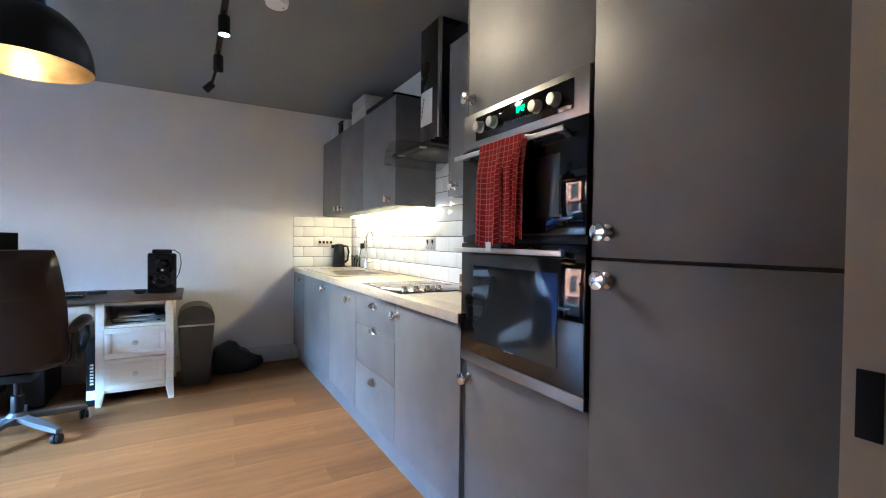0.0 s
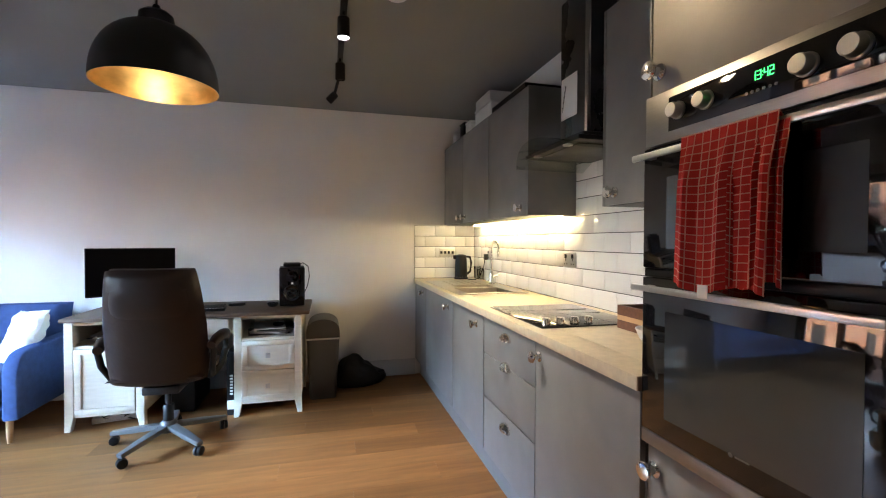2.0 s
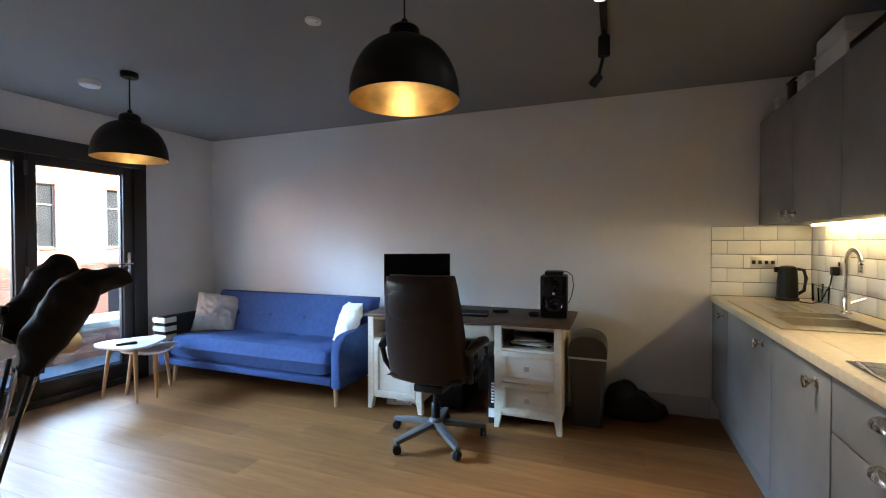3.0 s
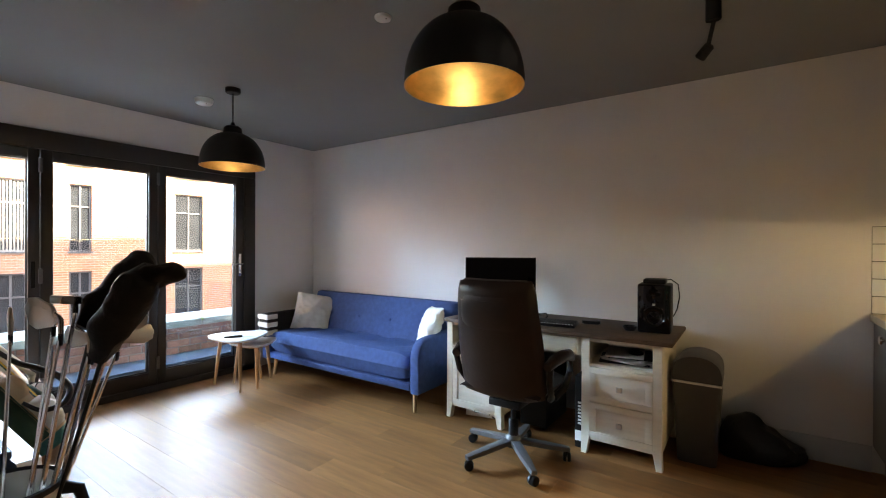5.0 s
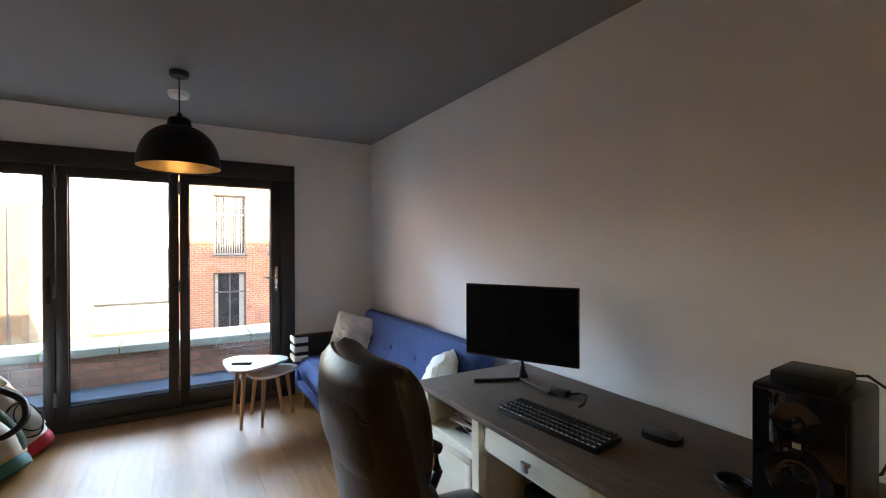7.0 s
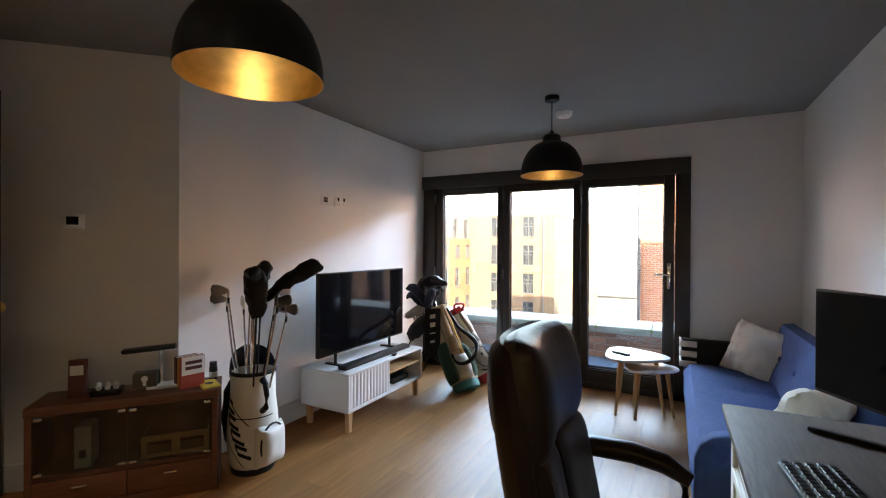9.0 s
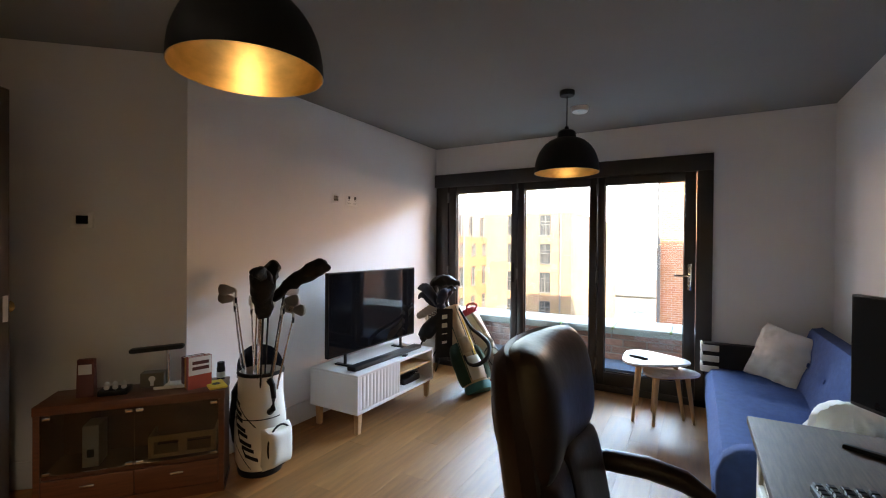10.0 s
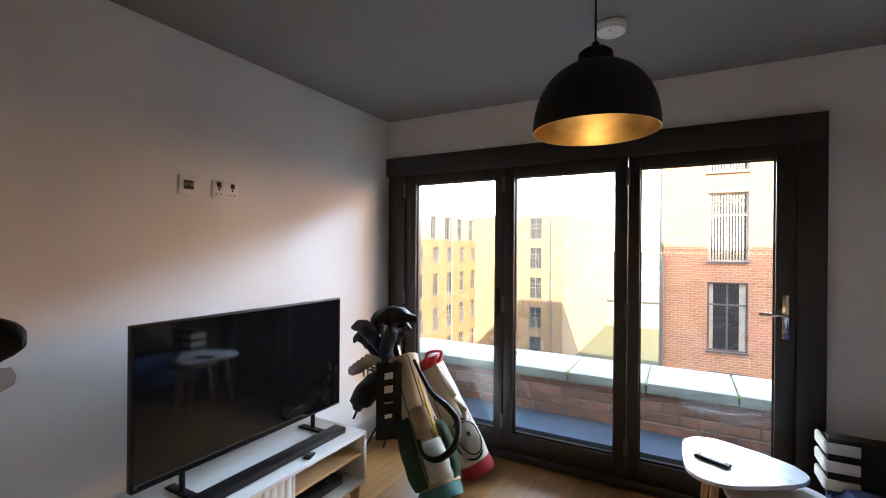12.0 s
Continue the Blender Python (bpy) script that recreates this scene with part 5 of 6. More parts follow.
part("case", box(-0.055, 0.055, 0.0, 0.024, -0.042, 0.042, 0.004), WHITE, thm)
part("screen", box(-0.034, 0.024, 0.0242, 0.026, -0.020, 0.026), BLACK_GLASS, thm)


# ---- golf bags ----
BAGW = node_mat("off-white vinyl", (0.66, 0.63, 0.56), 0.42, var=0.06, scale=5, bump=0.08, bump_scale=40)
TAN = node_mat("cream canvas", (0.52, 0.39, 0.235), 0.7, var=0.22, scale=6, bump=0.2, bump_scale=60)
GREEN_C = node_mat("bottle green canvas", (0.025, 0.075, 0.045), 0.7, var=0.15, bump=0.2, bump_scale=80)
NAVY = node_mat("dark navy knit", (0.010, 0.013, 0.024), 0.6, spec=0.3, var=0.2, bump=0.3, bump_scale=120)
REDC = node_mat("red vinyl", (0.45, 0.02, 0.03), 0.45)
TEAL = node_mat("teal rubber foot", (0.02, 0.14, 0.13), 0.6)
YELLOW = node_mat("yellow trim", (0.75, 0.52, 0.05), 0.6)
SHAFT = node_mat("steel club shaft", (0.62, 0.61, 0.60), 0.22, 1.0, var=0.05)
IRON = node_mat("satin club head", (0.50, 0.46, 0.40), 0.3, 1.0, var=0.1)


def iron_head(at, away, size=0.105):
    """A bladed club head that points sideways from its hosel, thicker along the sole."""
    o = [(-0.004, -0.014), (0.02, -0.030), (size * 0.72, -0.040), (size * 0.96, -0.026), (size, 0.0), (size * 0.90, 0.024), (size * 0.62, 0.026), (0.012, 0.006)]
    bm = prism(o, -0.007, 0.007, 0.003)
    for v in bm.verts:
        if v.co.y > 0:
            v.co.z *= 0.55
    hosel = tube([(0.0, -0.055, 0), (0.0, -0.012, 0), (0.010, 0.0, 0)], [0.0068, 0.0075, 0.007], 10)
    return moved(join(bm, hosel), Matrix.Translation(at) @ pose(0, 0, 0, 90, 0, away))


bg = thing("golf_bag", "off-white golf cart bag with black trim, full of clubs", "golf bag", at=(2.585, -3.165, 0))
part("bag_foot", lathe([(0.124, 0), (0.128, 0.02), (0.124, 0.035)], 36), BLACK, bg)
bodyb = lathe([(0.122, 0.036), (0.139, 0.08), (0.146, 0.20), (0.143, 0.30), (0.134, 0.38), (0.127, 0.45), (0.127, 0.585), (0.124, 0.59), (0.119, 0.58), (0.115, 0.45), (0.10, 0.30), (0.001, 0.29)], 40, caps=False)
part("bag_body", bodyb, BAGW, bg)
part("top_rim", lathe([(0.130, 0.578), (0.134, 0.585), (0.132, 0.597), (0.124, 0.600), (0.120, 0.590)], 40, caps=False), BLACK, bg, "black rim")
hoodb = bmesh.new()
gg = {}
for i in range(25):
    a = radians(150 + 180 * i / 24)
    for j in range(7):
        k = j / 6
        top = 0.16 * math.sin(math.pi * i / 24) ** 0.6
        gg[i, j] = hoodb.verts.new((0.126 * math.cos(a) * (1 + 0.05 * k), 0.126 * math.sin(a) * (1 + 0.05 * k), 0.56 + top * k))
for i in range(24):
    for j in range(6):
        hoodb.faces.new((gg[i, j], gg[i + 1, j], gg[i + 1, j + 1], gg[i, j + 1]))
bmesh.ops.solidify(hoodb, geom=hoodb.faces[:], thickness=0.014)
part("padded_collar", hoodb, NAVY, bg, "dark padded collar")
CA = radians(74)
hx, hy = math.cos(CA), math.sin(CA)
part("carry_handle", tube([(0.128 * hx, 0.128 * hy, 0.555), (0.165 * hx, 0.165 * hy, 0.54), (0.185 * hx, 0.185 * hy, 0.47), (0.170 * hx, 0.170 * hy, 0.40), (0.130 * hx, 0.130 * hy, 0.375)], [0.020, 0.017, 0.014, 0.017, 0.020], 12), BLACK, bg)
PA = 90
pk = part("ball_pocket", moved(puff(0.19, 0.24, 0.14, 14, power=5), Matrix.Translation((0.135 * math.cos(radians(PA)), 0.135 * math.sin(radians(PA)), 0.17)) @ pose(0, 0, 0, 0, 0, PA + 90) @ pose(0, 0, 0, 90, 0, 0)), BAGW, bg)
pip = [(0.085 * math.cos(a), 0.118 * math.sin(a), 0.0) for a in [radians(20 + 280 * i / 20) for i in range(21)]]
part("pocket_piping", moved(tube(pip, 0.006, 8), Matrix.Translation((0.172 * math.cos(radians(PA)), 0.172 * math.sin(radians(PA)), 0.18)) @ pose(0, 0, 0, 0, 0, PA + 90) @ pose(0, 0, 0, 90, 0, 0)), BLACK, pk, "black piping")


def bag_radius(z):
    """Radius of the cart bag's outside at a height."""
    prof = ((0.0, 0.122), (0.08, 0.139), (0.20, 0.146), (0.30, 0.143), (0.38, 0.134), (0.45, 0.127), (0.60, 0.127))
    for (z0, r0), (z1, r1) in zip(prof, prof[1:]):
        if z <= z1:
            return r0 + (r1 - r0) * max(0.0, z - z0) / (z1 - z0)
    return prof[-1][1]


def wrap(a0, a1, z0, z1, w, r=None, n=14):
    """A band laid on a round bag from one angle and height to another."""
    bm = bmesh.new()
    pr = None
    for i in range(n + 1):
        k = i / n
        a, z = radians(a0 + (a1 - a0) * k), z0 + (z1 - z0) * k
        lo, hi = (r, r) if r else (bag_radius(z - w / 2) + 0.003, bag_radius(z + w / 2) + 0.003)
        cur = (bm.verts.new((lo * math.cos(a), lo * math.sin(a), z - w / 2)), bm.verts.new((hi * math.cos(a), hi * math.sin(a), z + w / 2)))
        if pr:
            bm.faces.new((pr[0], cur[0], cur[1], pr[1]))
        pr = cur
    bmesh.ops.solidify(bm, geom=bm.faces[:], thickness=0.003)
    return bm


part("seam", wrap(-40, 100, 0.34, 0.34, 0.006), BLACK, bg)
part("seam", wrap(-45, 42, 0.50, 0.30, 0.008), BLACK, bg)
part("seam", wrap(-60, 30, 0.36, 0.06, 0.008), BLACK, bg)
for a, z in ((-14, 0.40), (0, 0.315), (14, 0.23), (28, 0.145)):
    part("side_mark", join(wrap(a - 18, a + 10, z + 0.048, z + 0.018, 0.022, None, 6), wrap(a - 9, a + 19, z - 0.004, z - 0.034, 0.022, None, 6),
                           wrap(a - 18, a - 9, z + 0.048, z - 0.008, 0.024, None, 5)), BLACK, bg, "bold black mark")
part("shoulder_strap", tube([(0.02, -0.130, 0.56), (0.06, -0.155, 0.45), (0.075, -0.160, 0.30), (0.06, -0.150, 0.16), (0.03, -0.132, 0.09)], [0.012, 0.024, 0.028, 0.022, 0.010], 10), BLACK, bg, "black padded strap")


def club(parent, foot, head, away=0):
    part("shaft", tube([foot, head], [0.0045, 0.0055], 8), SHAFT, parent)
    part("club_head", iron_head(head, away), IRON, parent, "satin iron head")


COVER = node_mat("black-brown padded cover", (0.011, 0.009, 0.009), 0.55, spec=0.2, var=0.3, bump=0.3, bump_scale=60)


def sock(points, radii, seed):
    """A crumpled knitted or padded cover drawn over a club head."""
    line, thick = eased(points, radii)
    end = (line[-1] - line[-2]).normalized()
    line.append(line[-1] + end * radii[-1] * 0.6)
    thick.append(radii[-1] * 0.4)
    bm = tube(line, thick, 18)
    for v in bm.verts:
        v.co += Vector((noise.noise(v.co * 22 + Vector((seed, 0, 0))), noise.noise(v.co * 22 + Vector((0, seed, 0))), noise.noise(v.co * 22 + Vector((0, 0, seed))))) * 0.016
    return bm


def eased(points, radii, steps=6):
    """Points and radii of a smooth line through the ones given."""
    p = [Vector(q) for q in points]
    p, r = [p[0]] + p + [p[-1]], [radii[0]] + list(radii) + [radii[-1]]
    line, thick = [], []
    for i in range(1, len(p) - 2):
        for j in range(steps):
            t = j / steps
            w = (-0.5 * t + t * t - 0.5 * t ** 3, 1 - 2.5 * t * t + 1.5 * t ** 3, 0.5 * t + 2 * t * t - 1.5 * t ** 3, -0.5 * t * t + 0.5 * t ** 3)
            line.append(sum((p[i - 1 + k] * w[k] for k in range(4)), Vector()))
            thick.append(sum(r[i - 1 + k] * w[k] for k in range(4)))
    return line + [p[-1]], thick + [r[-1]]


def covered(parent, foot, points, radii, seed, mat=COVER, label="dark padded head cover"):
    """A club whose head is hidden in a soft cover."""
    part("shaft", tube([foot, points[1]], [0.005, 0.006], 8), BLACK, parent)
    part("head_cover", sock(points, radii, seed), mat, parent, label)


covered(bg, (0.02, 0.05, 0.32), ((0.035, 0.17, 1.03), (0.01, 0.22, 1.10), (-0.04, 0.30, 1.165), (-0.09, 0.375, 1.21), (-0.12, 0.42, 1.215)), (0.022, 0.034, 0.044, 0.050, 0.024), 3.0, label="long dark head cover")
covered(bg, (0.05, 0.05, 0.32), ((0.125, 0.185, 0.95), (0.145, 0.205, 1.02), (0.175, 0.235, 1.10), (0.205, 0.265, 1.17), (0.215, 0.275, 1.20)), (0.030, 0.052, 0.058, 0.060, 0.040), 4.0, label="fat dark head cover")
part("cover_lobe", sock(((0.18, 0.235, 1.165), (0.22, 0.275, 1.185), (0.265, 0.315, 1.20), (0.30, 0.345, 1.19)), (0.030, 0.038, 0.036, 0.016), 6.0), COVER, bg, "floppy end of the fat cover")
covered(bg, (-0.03, -0.02, 0.32), ((-0.075, -0.04, 1.02), (-0.10, -0.05, 1.09), (-0.135, -0.065, 1.16), (-0.15, -0.09, 1.20), (-0.14, -0.14, 1.175)), (0.020, 0.034, 0.042, 0.044, 0.018), 9.0)
for f, h, aw in (((0.03, -0.05, 0.32), (0.12, -0.07, 1.085), -62), ((0.05, -0.06, 0.32), (0.10, -0.11, 1.03), -66), ((0.06, 0.0, 0.32), (0.105, 0.10, 1.08), 206), ((0.05, 0.02, 0.32), (0.08, 0.09, 1.105), 200),
                 ((0.07, 0.03, 0.32), (0.115, 0.165, 1.015), 196), ((-0.02, -0.06, 0.32), (-0.10, -0.12, 1.02), 215), ((0.02, 0.07, 0.32), (0.02, 0.20, 0.99), 110), ((-0.06, 0.0, 0.32), (-0.13, 0.04, 1.06), 170), ((0.0, -0.05, 0.32), (0.0, -0.09, 1.0), -120), ((0.01, 0.05, 0.32), (0.045, 0.25, 1.04), 100), ((-0.02, 0.06, 0.32), (0.0, 0.275, 0.985), 84)):
    part("shaft", tube([f, (h[0], h[1], h[2] - 0.05)], [0.0075, 0.0045], 8), SHAFT, bg)
    part("ferrule", tube([(h[0] * 0.995, h[1] * 0.995, h[2] - 0.085), (h[0], h[1], h[2] - 0.05)], [0.0058, 0.0072], 8), BLACK, bg)
    part("club_head", iron_head(h, aw), IRON, bg, "satin iron head")
part("shaft", tube([(0.06, 0.03, 0.32), (0.10, 0.135, 1.09)], [0.0075, 0.005], 8), SHAFT, bg)
part("club_head", join(moved(box(-0.012, 0.088, -0.012, 0.012, -0.010, 0.014, 0.004), Matrix.Translation((0.10, 0.135, 1.12)) @ pose(0, 0, 0, 0, 0, 200)), tube([(0.10, 0.135, 1.085), (0.10, 0.135, 1.12)], 0.007, 8)), DARK_STEEL, bg, "blade putter head")

# stand bag leaning towards the wall
B0, B1 = Vector((0.69, -2.60, 0.02)), Vector((0.47, -3.04, 0.70))
sbag = thing("stand_bag", "cream and green canvas golf stand bag leaning on its legs", "golf bag", at=(0, 0, 0))
A = turned(B0, B1) @ Matrix.Diagonal((1.10, 1.10, 1, 1))
Lb = (B1 - B0).length
part("bag_base", moved(lathe([(0.112, -0.01), (0.118, 0.02), (0.116, 0.06)], 28), A), TEAL, sbag, "teal rubber base")
bb = lathe([(0.114, 0.061)] + [(0.124 - 0.004 * i, 0.10 + 0.05 * i) for i in range(11)] + [(0.100, Lb - 0.06), (0.104, Lb), (0.104, Lb), (0.10, Lb - 0.10), (0.001, Lb - 0.12)], 32, caps=False)
for v in bb.verts:
    w = 0.16 * noise.noise(v.co * 8) + 0.07 * noise.noise(v.co * 21)
    v.co.x *= 1 + w
    v.co.y *= 1 + w
part("bag_body", moved(bb, A), TAN, sbag)


def patch(axis, a0, a1, z0, z1, r, mat, name, parent, label="", bulge=0.02):
    bm = bmesh.new()
    g = {}
    n, m = 12, 10
    for i in range(n + 1):
        for j in range(m + 1):
            u, v = i / n, j / m
            e = (math.sin(math.pi * u) * math.sin(math.pi * v)) ** 0.5
            a = radians(a0 + (a1 - a0) * u)
            rad = r + bulge * e + 0.006 * noise.noise((u * 4, v * 5, r * 30))
            g[i, j] = bm.verts.new((rad * math.cos(a), rad * math.sin(a), z0 + (z1 - z0) * v))
    for i in range(n):
        for j in range(m):
            bm.faces.new((g[i, j], g[i + 1, j], g[i + 1, j + 1], g[i, j + 1]))
    bmesh.ops.solidify(bm, geom=bm.faces[:], thickness=0.006)
    return part(name, moved(bm, axis), mat, parent, label)


# angle on the bag of the side that looks into the room
look_in = (A.inverted().to_3x3() @ Vector((0.75, 0.45, 0.4)))
LA = math.degrees(math.atan2(look_in.y, look_in.x))
patch(A, LA - 95, LA - 25, 0.07, 0.46, 0.124, GREEN_C, "side_pocket", sbag, "bottle green side pocket", 0.03)
patch(A, LA - 18, LA + 40, 0.08, 0.30, 0.126, BAGW, "ball_pocket", sbag, "white lower pocket", 0.05)
patch(A, LA + 45, LA + 100, 0.07, 0.40, 0.122, GREEN_C, "side_pocket", sbag, "bottle green side pocket", 0.03)
patch(A, LA - 20, LA + 30, 0.34, 0.50, 0.116, TAN, "upper_pocket", sbag, "", 0.03)
part("yellow_piping", moved(tube([(0.117 * math.cos(radians(LA + 32)), 0.117 * math.sin(radians(LA + 32)), 0.30 + 0.03 * i) for i in range(13)], 0.006, 8), A), YELLOW, sbag, "yellow trim")
st1 = [A @ Vector(p) for p in [((0.125 + q) * math.cos(radians(LA + d)), (0.125 + q) * math.sin(radians(LA + d)), z) for q, d, z in ((0.0, 34, Lb - 0.06), (0.03, 42, 0.56), (0.08, 52, 0.44), (0.12, 50, 0.33), (0.12, 34, 0.22), (0.08, 12, 0.18), (0.03, -8, 0.22), (0.0, -16, 0.32))]]
part("shoulder_strap", tube(*eased(st1, [0.010, 0.015, 0.019, 0.020, 0.020, 0.018, 0.014, 0.010]), 12), BLACK, sbag, "black padded strap")
for e in ((0.86, -3.20, 0.0), (0.30, -3.30, 0.0)):
    part("stand_leg", tube([tuple(A @ Vector((0, 0, Lb - 0.12))), e], 0.007, 8), BLACK, sbag)
TW = pose(0.722, -2.955, 0.525, 0, 0, -61 + 90)
tb = bmesh.new()
bmesh.ops.create_grid(tb, x_segments=8, y_segments=14, size=0.5)
for v in tb.verts:
    v.co = Vector((v.co.x * 0.15, 0.012 * noise.noise((v.co.x * 3, v.co.y * 4, 7)) + 0.02 * v.co.x, v.co.y * 0.45))
bmesh.ops.solidify(tb, geom=tb.faces[:], thickness=0.010)
twl = part("hanging_towel", moved(tb, TW @ pose(0, 0, 0, 0, 0, 90)), COVER, sbag, "black towel with pale marks")
for i, (w, h) in enumerate(((0.050, 0.046), (0.050, 0.050), (0.050, 0.016), (0.044, 0.030))):
    part("towel_mark", moved(prism([(-w / 2, -h / 2), (w / 2, -h / 2 + 0.008), (w / 2, h / 2), (-w / 2, h / 2 - 0.008)], -0.003, 0.003, 0.001, 1), TW @ pose(0, 0, 0, 0, 0, 90) @ pose(0, -0.014, 0.15 - 0.080 * i, 90, 0, 0)), BAGW, twl)
part("side_panel", moved(wrap(LA - 42, LA - 36, 0.20, Lb - 0.04, 0.10, 0.113, 16), A), TAN, sbag)
for d, z0, z1 in ((-22, 0.10, Lb - 0.02), (22, 0.28, Lb - 0.02), (44, 0.08, 0.42)):
    part("seam", moved(tube([(0.119 * math.cos(radians(LA + d)), 0.119 * math.sin(radians(LA + d)), z0 + (z1 - z0) * i / 8) for i in range(9)], 0.0035, 6), A), GREEN_C, sbag)


for k, (pts, rad, mt) in enumerate((
        (((0.50, -3.08, 0.66), (0.545, -3.15, 0.78), (0.585, -3.21, 0.88), (0.615, -3.255, 0.925), (0.648, -3.30, 0.918)), (0.022, 0.036, 0.052, 0.046, 0.016), NAVY),
        (((0.48, -3.09, 0.70), (0.515, -3.17, 0.84), (0.518, -3.20, 0.95), (0.459, -3.114, 0.995), (0.405, -3.03, 0.975), (0.372, -2.985, 0.95)), (0.020, 0.032, 0.046, 0.055, 0.040, 0.014), COVER),
        (((0.50, -3.05, 0.66), (0.566, -3.093, 0.76), (0.549, -3.068, 0.87), (0.51, -3.03, 0.905)), (0.020, 0.040, 0.046, 0.022), NAVY),
        (((0.52, -3.10, 0.66), (0.565, -3.22, 0.78), (0.585, -3.285, 0.845), (0.600, -3.32, 0.82)), (0.018, 0.028, 0.034, 0.014), NAVY),
        (((0.46, -3.06, 0.70), (0.44, -3.10, 0.82), (0.42, -3.06, 0.90), (0.39, -3.02, 0.90)), (0.020, 0.032, 0.042, 0.020), COVER))):
    part("shaft", tube([tuple(A @ Vector((0, 0, Lb - 0.14))), pts[1]], 0.006, 8), SHAFT, sbag)
    part("head_cover", sock(pts, rad, k * 5.0), mt, sbag, "dark crumpled head cover")
for k in range(5):
    h = (0.575 + 0.014 * k, -3.13 - 0.022 * k, 0.725 - 0.016 * k)
    club(sbag, tuple(A @ Vector((0, 0, Lb - 0.14))), h, -60 + 7 * k)
part("side_cover", sock(((0.545, -2.99, 0.70), (0.60, -3.05, 0.63), (0.65, -3.13, 0.56), (0.69, -3.19, 0.48), (0.70, -3.21, 0.43)), (0.034, 0.062, 0.080, 0.070, 0.030), 31.0), COVER, sbag, "dark cover hung on the side")
part("wall_clip", tube([(0.70, -3.20, 0.44), (0.715, -3.23, 0.36)], 0.008, 8), BLACK, sbag)

# white bag behind it
C0, C1 = Vector((0.30, -2.55, 0.02)), Vector((0.33, -2.92, 0.66))
wbag = thing("golf_bag", "white golf bag with red base and collar by the balcony doors", "golf bag", at=(0, 0, 0))
Cm = turned(C0, C1) @ Matrix.Diagonal((1.05, 1.05, 1, 1))
Lc = (C1 - C0).length
part("bag_base", moved(lathe([(0.100, -0.01), (0.106, 0.02), (0.104, 0.07)], 28), Cm), REDC, wbag, "red base")
part("bag_body", moved(lathe([(0.102, 0.071), (0.110, 0.16), (0.104, 0.40), (0.098, Lc - 0.03), (0.090, Lc - 0.03), (0.001, Lc - 0.12)], 28, caps=False), Cm), BAGW, wbag)
part("collar", moved(lathe([(0.099, Lc - 0.03), (0.106, Lc - 0.01), (0.104, Lc + 0.03), (0.092, Lc + 0.035), (0.088, Lc - 0.02)], 28, caps=False), Cm), REDC, wbag, "red collar")
lk = Cm.inverted().to_3x3() @ Vector((0.8, 0.5, 0.3))
LC = math.degrees(math.atan2(lk.y, lk.x))
wp = patch(Cm, LC - 30, LC + 48, 0.10, 0.34, 0.112, BAGW, "ball_pocket", wbag, "white pocket with black piping", 0.04)
part("pocket_piping", moved(tube([((0.122) * math.cos(radians(LC + 9 + 40 * math.cos(a))), 0.122 * math.sin(radians(LC + 9 + 40 * math.cos(a))), 0.22 + 0.125 * math.sin(a)) for a in [2 * math.pi * i / 28 for i in range(28)]], 0.006, 8, closed=True), Cm), BLACK, wp)
patch(Cm, LC - 12, LC + 34, 0.13, 0.33, 0.150, BAGW, "emblem_panel", wp, "white panel edged in black", 0.006)
part("panel_edge", moved(tube([(0.158 * math.cos(radians(LC + 11 + 24 * math.cos(a))), 0.158 * math.sin(radians(LC + 11 + 24 * math.cos(a))), 0.23 + 0.102 * math.sin(a)) for a in [2 * math.pi * i / 28 for i in range(28)]], 0.004, 8, closed=True), Cm), BLACK, wp)
part("emblem", moved(prism([(-0.010, -0.022), (-0.002, -0.006), (0.010, -0.020), (0.006, 0.004), (0.014, 0.012), (0.003, 0.014), (0.0, 0.026), (-0.006, 0.014), (-0.015, 0.008), (-0.006, 0.002)], 0, 0.002),
     Cm @ Matrix.Translation((0.163 * math.cos(radians(LC + 11)), 0.163 * math.sin(radians(LC + 11)), 0.25)) @ pose(0, 0, 0, 0, 0, LC + 101) @ pose(0, 0, 0, 90, 0, 0)), NAVY, wp, "small dark emblem")
for d in (-38, 62):
    part("black_panel", moved(wrap(LC + d - 9, LC + d + 9, 0.30, Lc - 0.12, 0.05, 0.110, 8), Cm), BLACK, wbag, "black side stripe")
part("handle_loop", moved(tube(*eased([(0.10 * math.cos(radians(LC + 40)), 0.10 * math.sin(radians(LC + 40)), Lc - 0.02), (0.15 * math.cos(radians(LC + 44)), 0.15 * math.sin(radians(LC + 44)), Lc + 0.03), (0.14 * math.cos(radians(LC + 10)), 0.14 * math.sin(radians(LC + 10)), Lc + 0.06), (0.10 * math.cos(radians(LC - 5)), 0.10 * math.sin(radians(LC - 5)), Lc + 0.01)], [0.009, 0.010, 0.010, 0.009]), 10), Cm), REDC, wbag, "red grab loop")
part("shoulder_strap", moved(tube([(0.105 * math.cos(radians(LC + 20)), 0.105 * math.sin(radians(LC + 20)), Lc - 0.03), (0.135 * math.cos(radians(LC + 25)), 0.135 * math.sin(radians(LC + 25)), 0.48), (0.14 * math.cos(radians(LC + 30)), 0.14 * math.sin(radians(LC + 30)), 0.38), (0.112 * math.cos(radians(LC + 28)), 0.112 * math.sin(radians(LC + 28)), 0.33)], [0.016, 0.022, 0.022, 0.014], 10), Cm), BAGW, wbag)

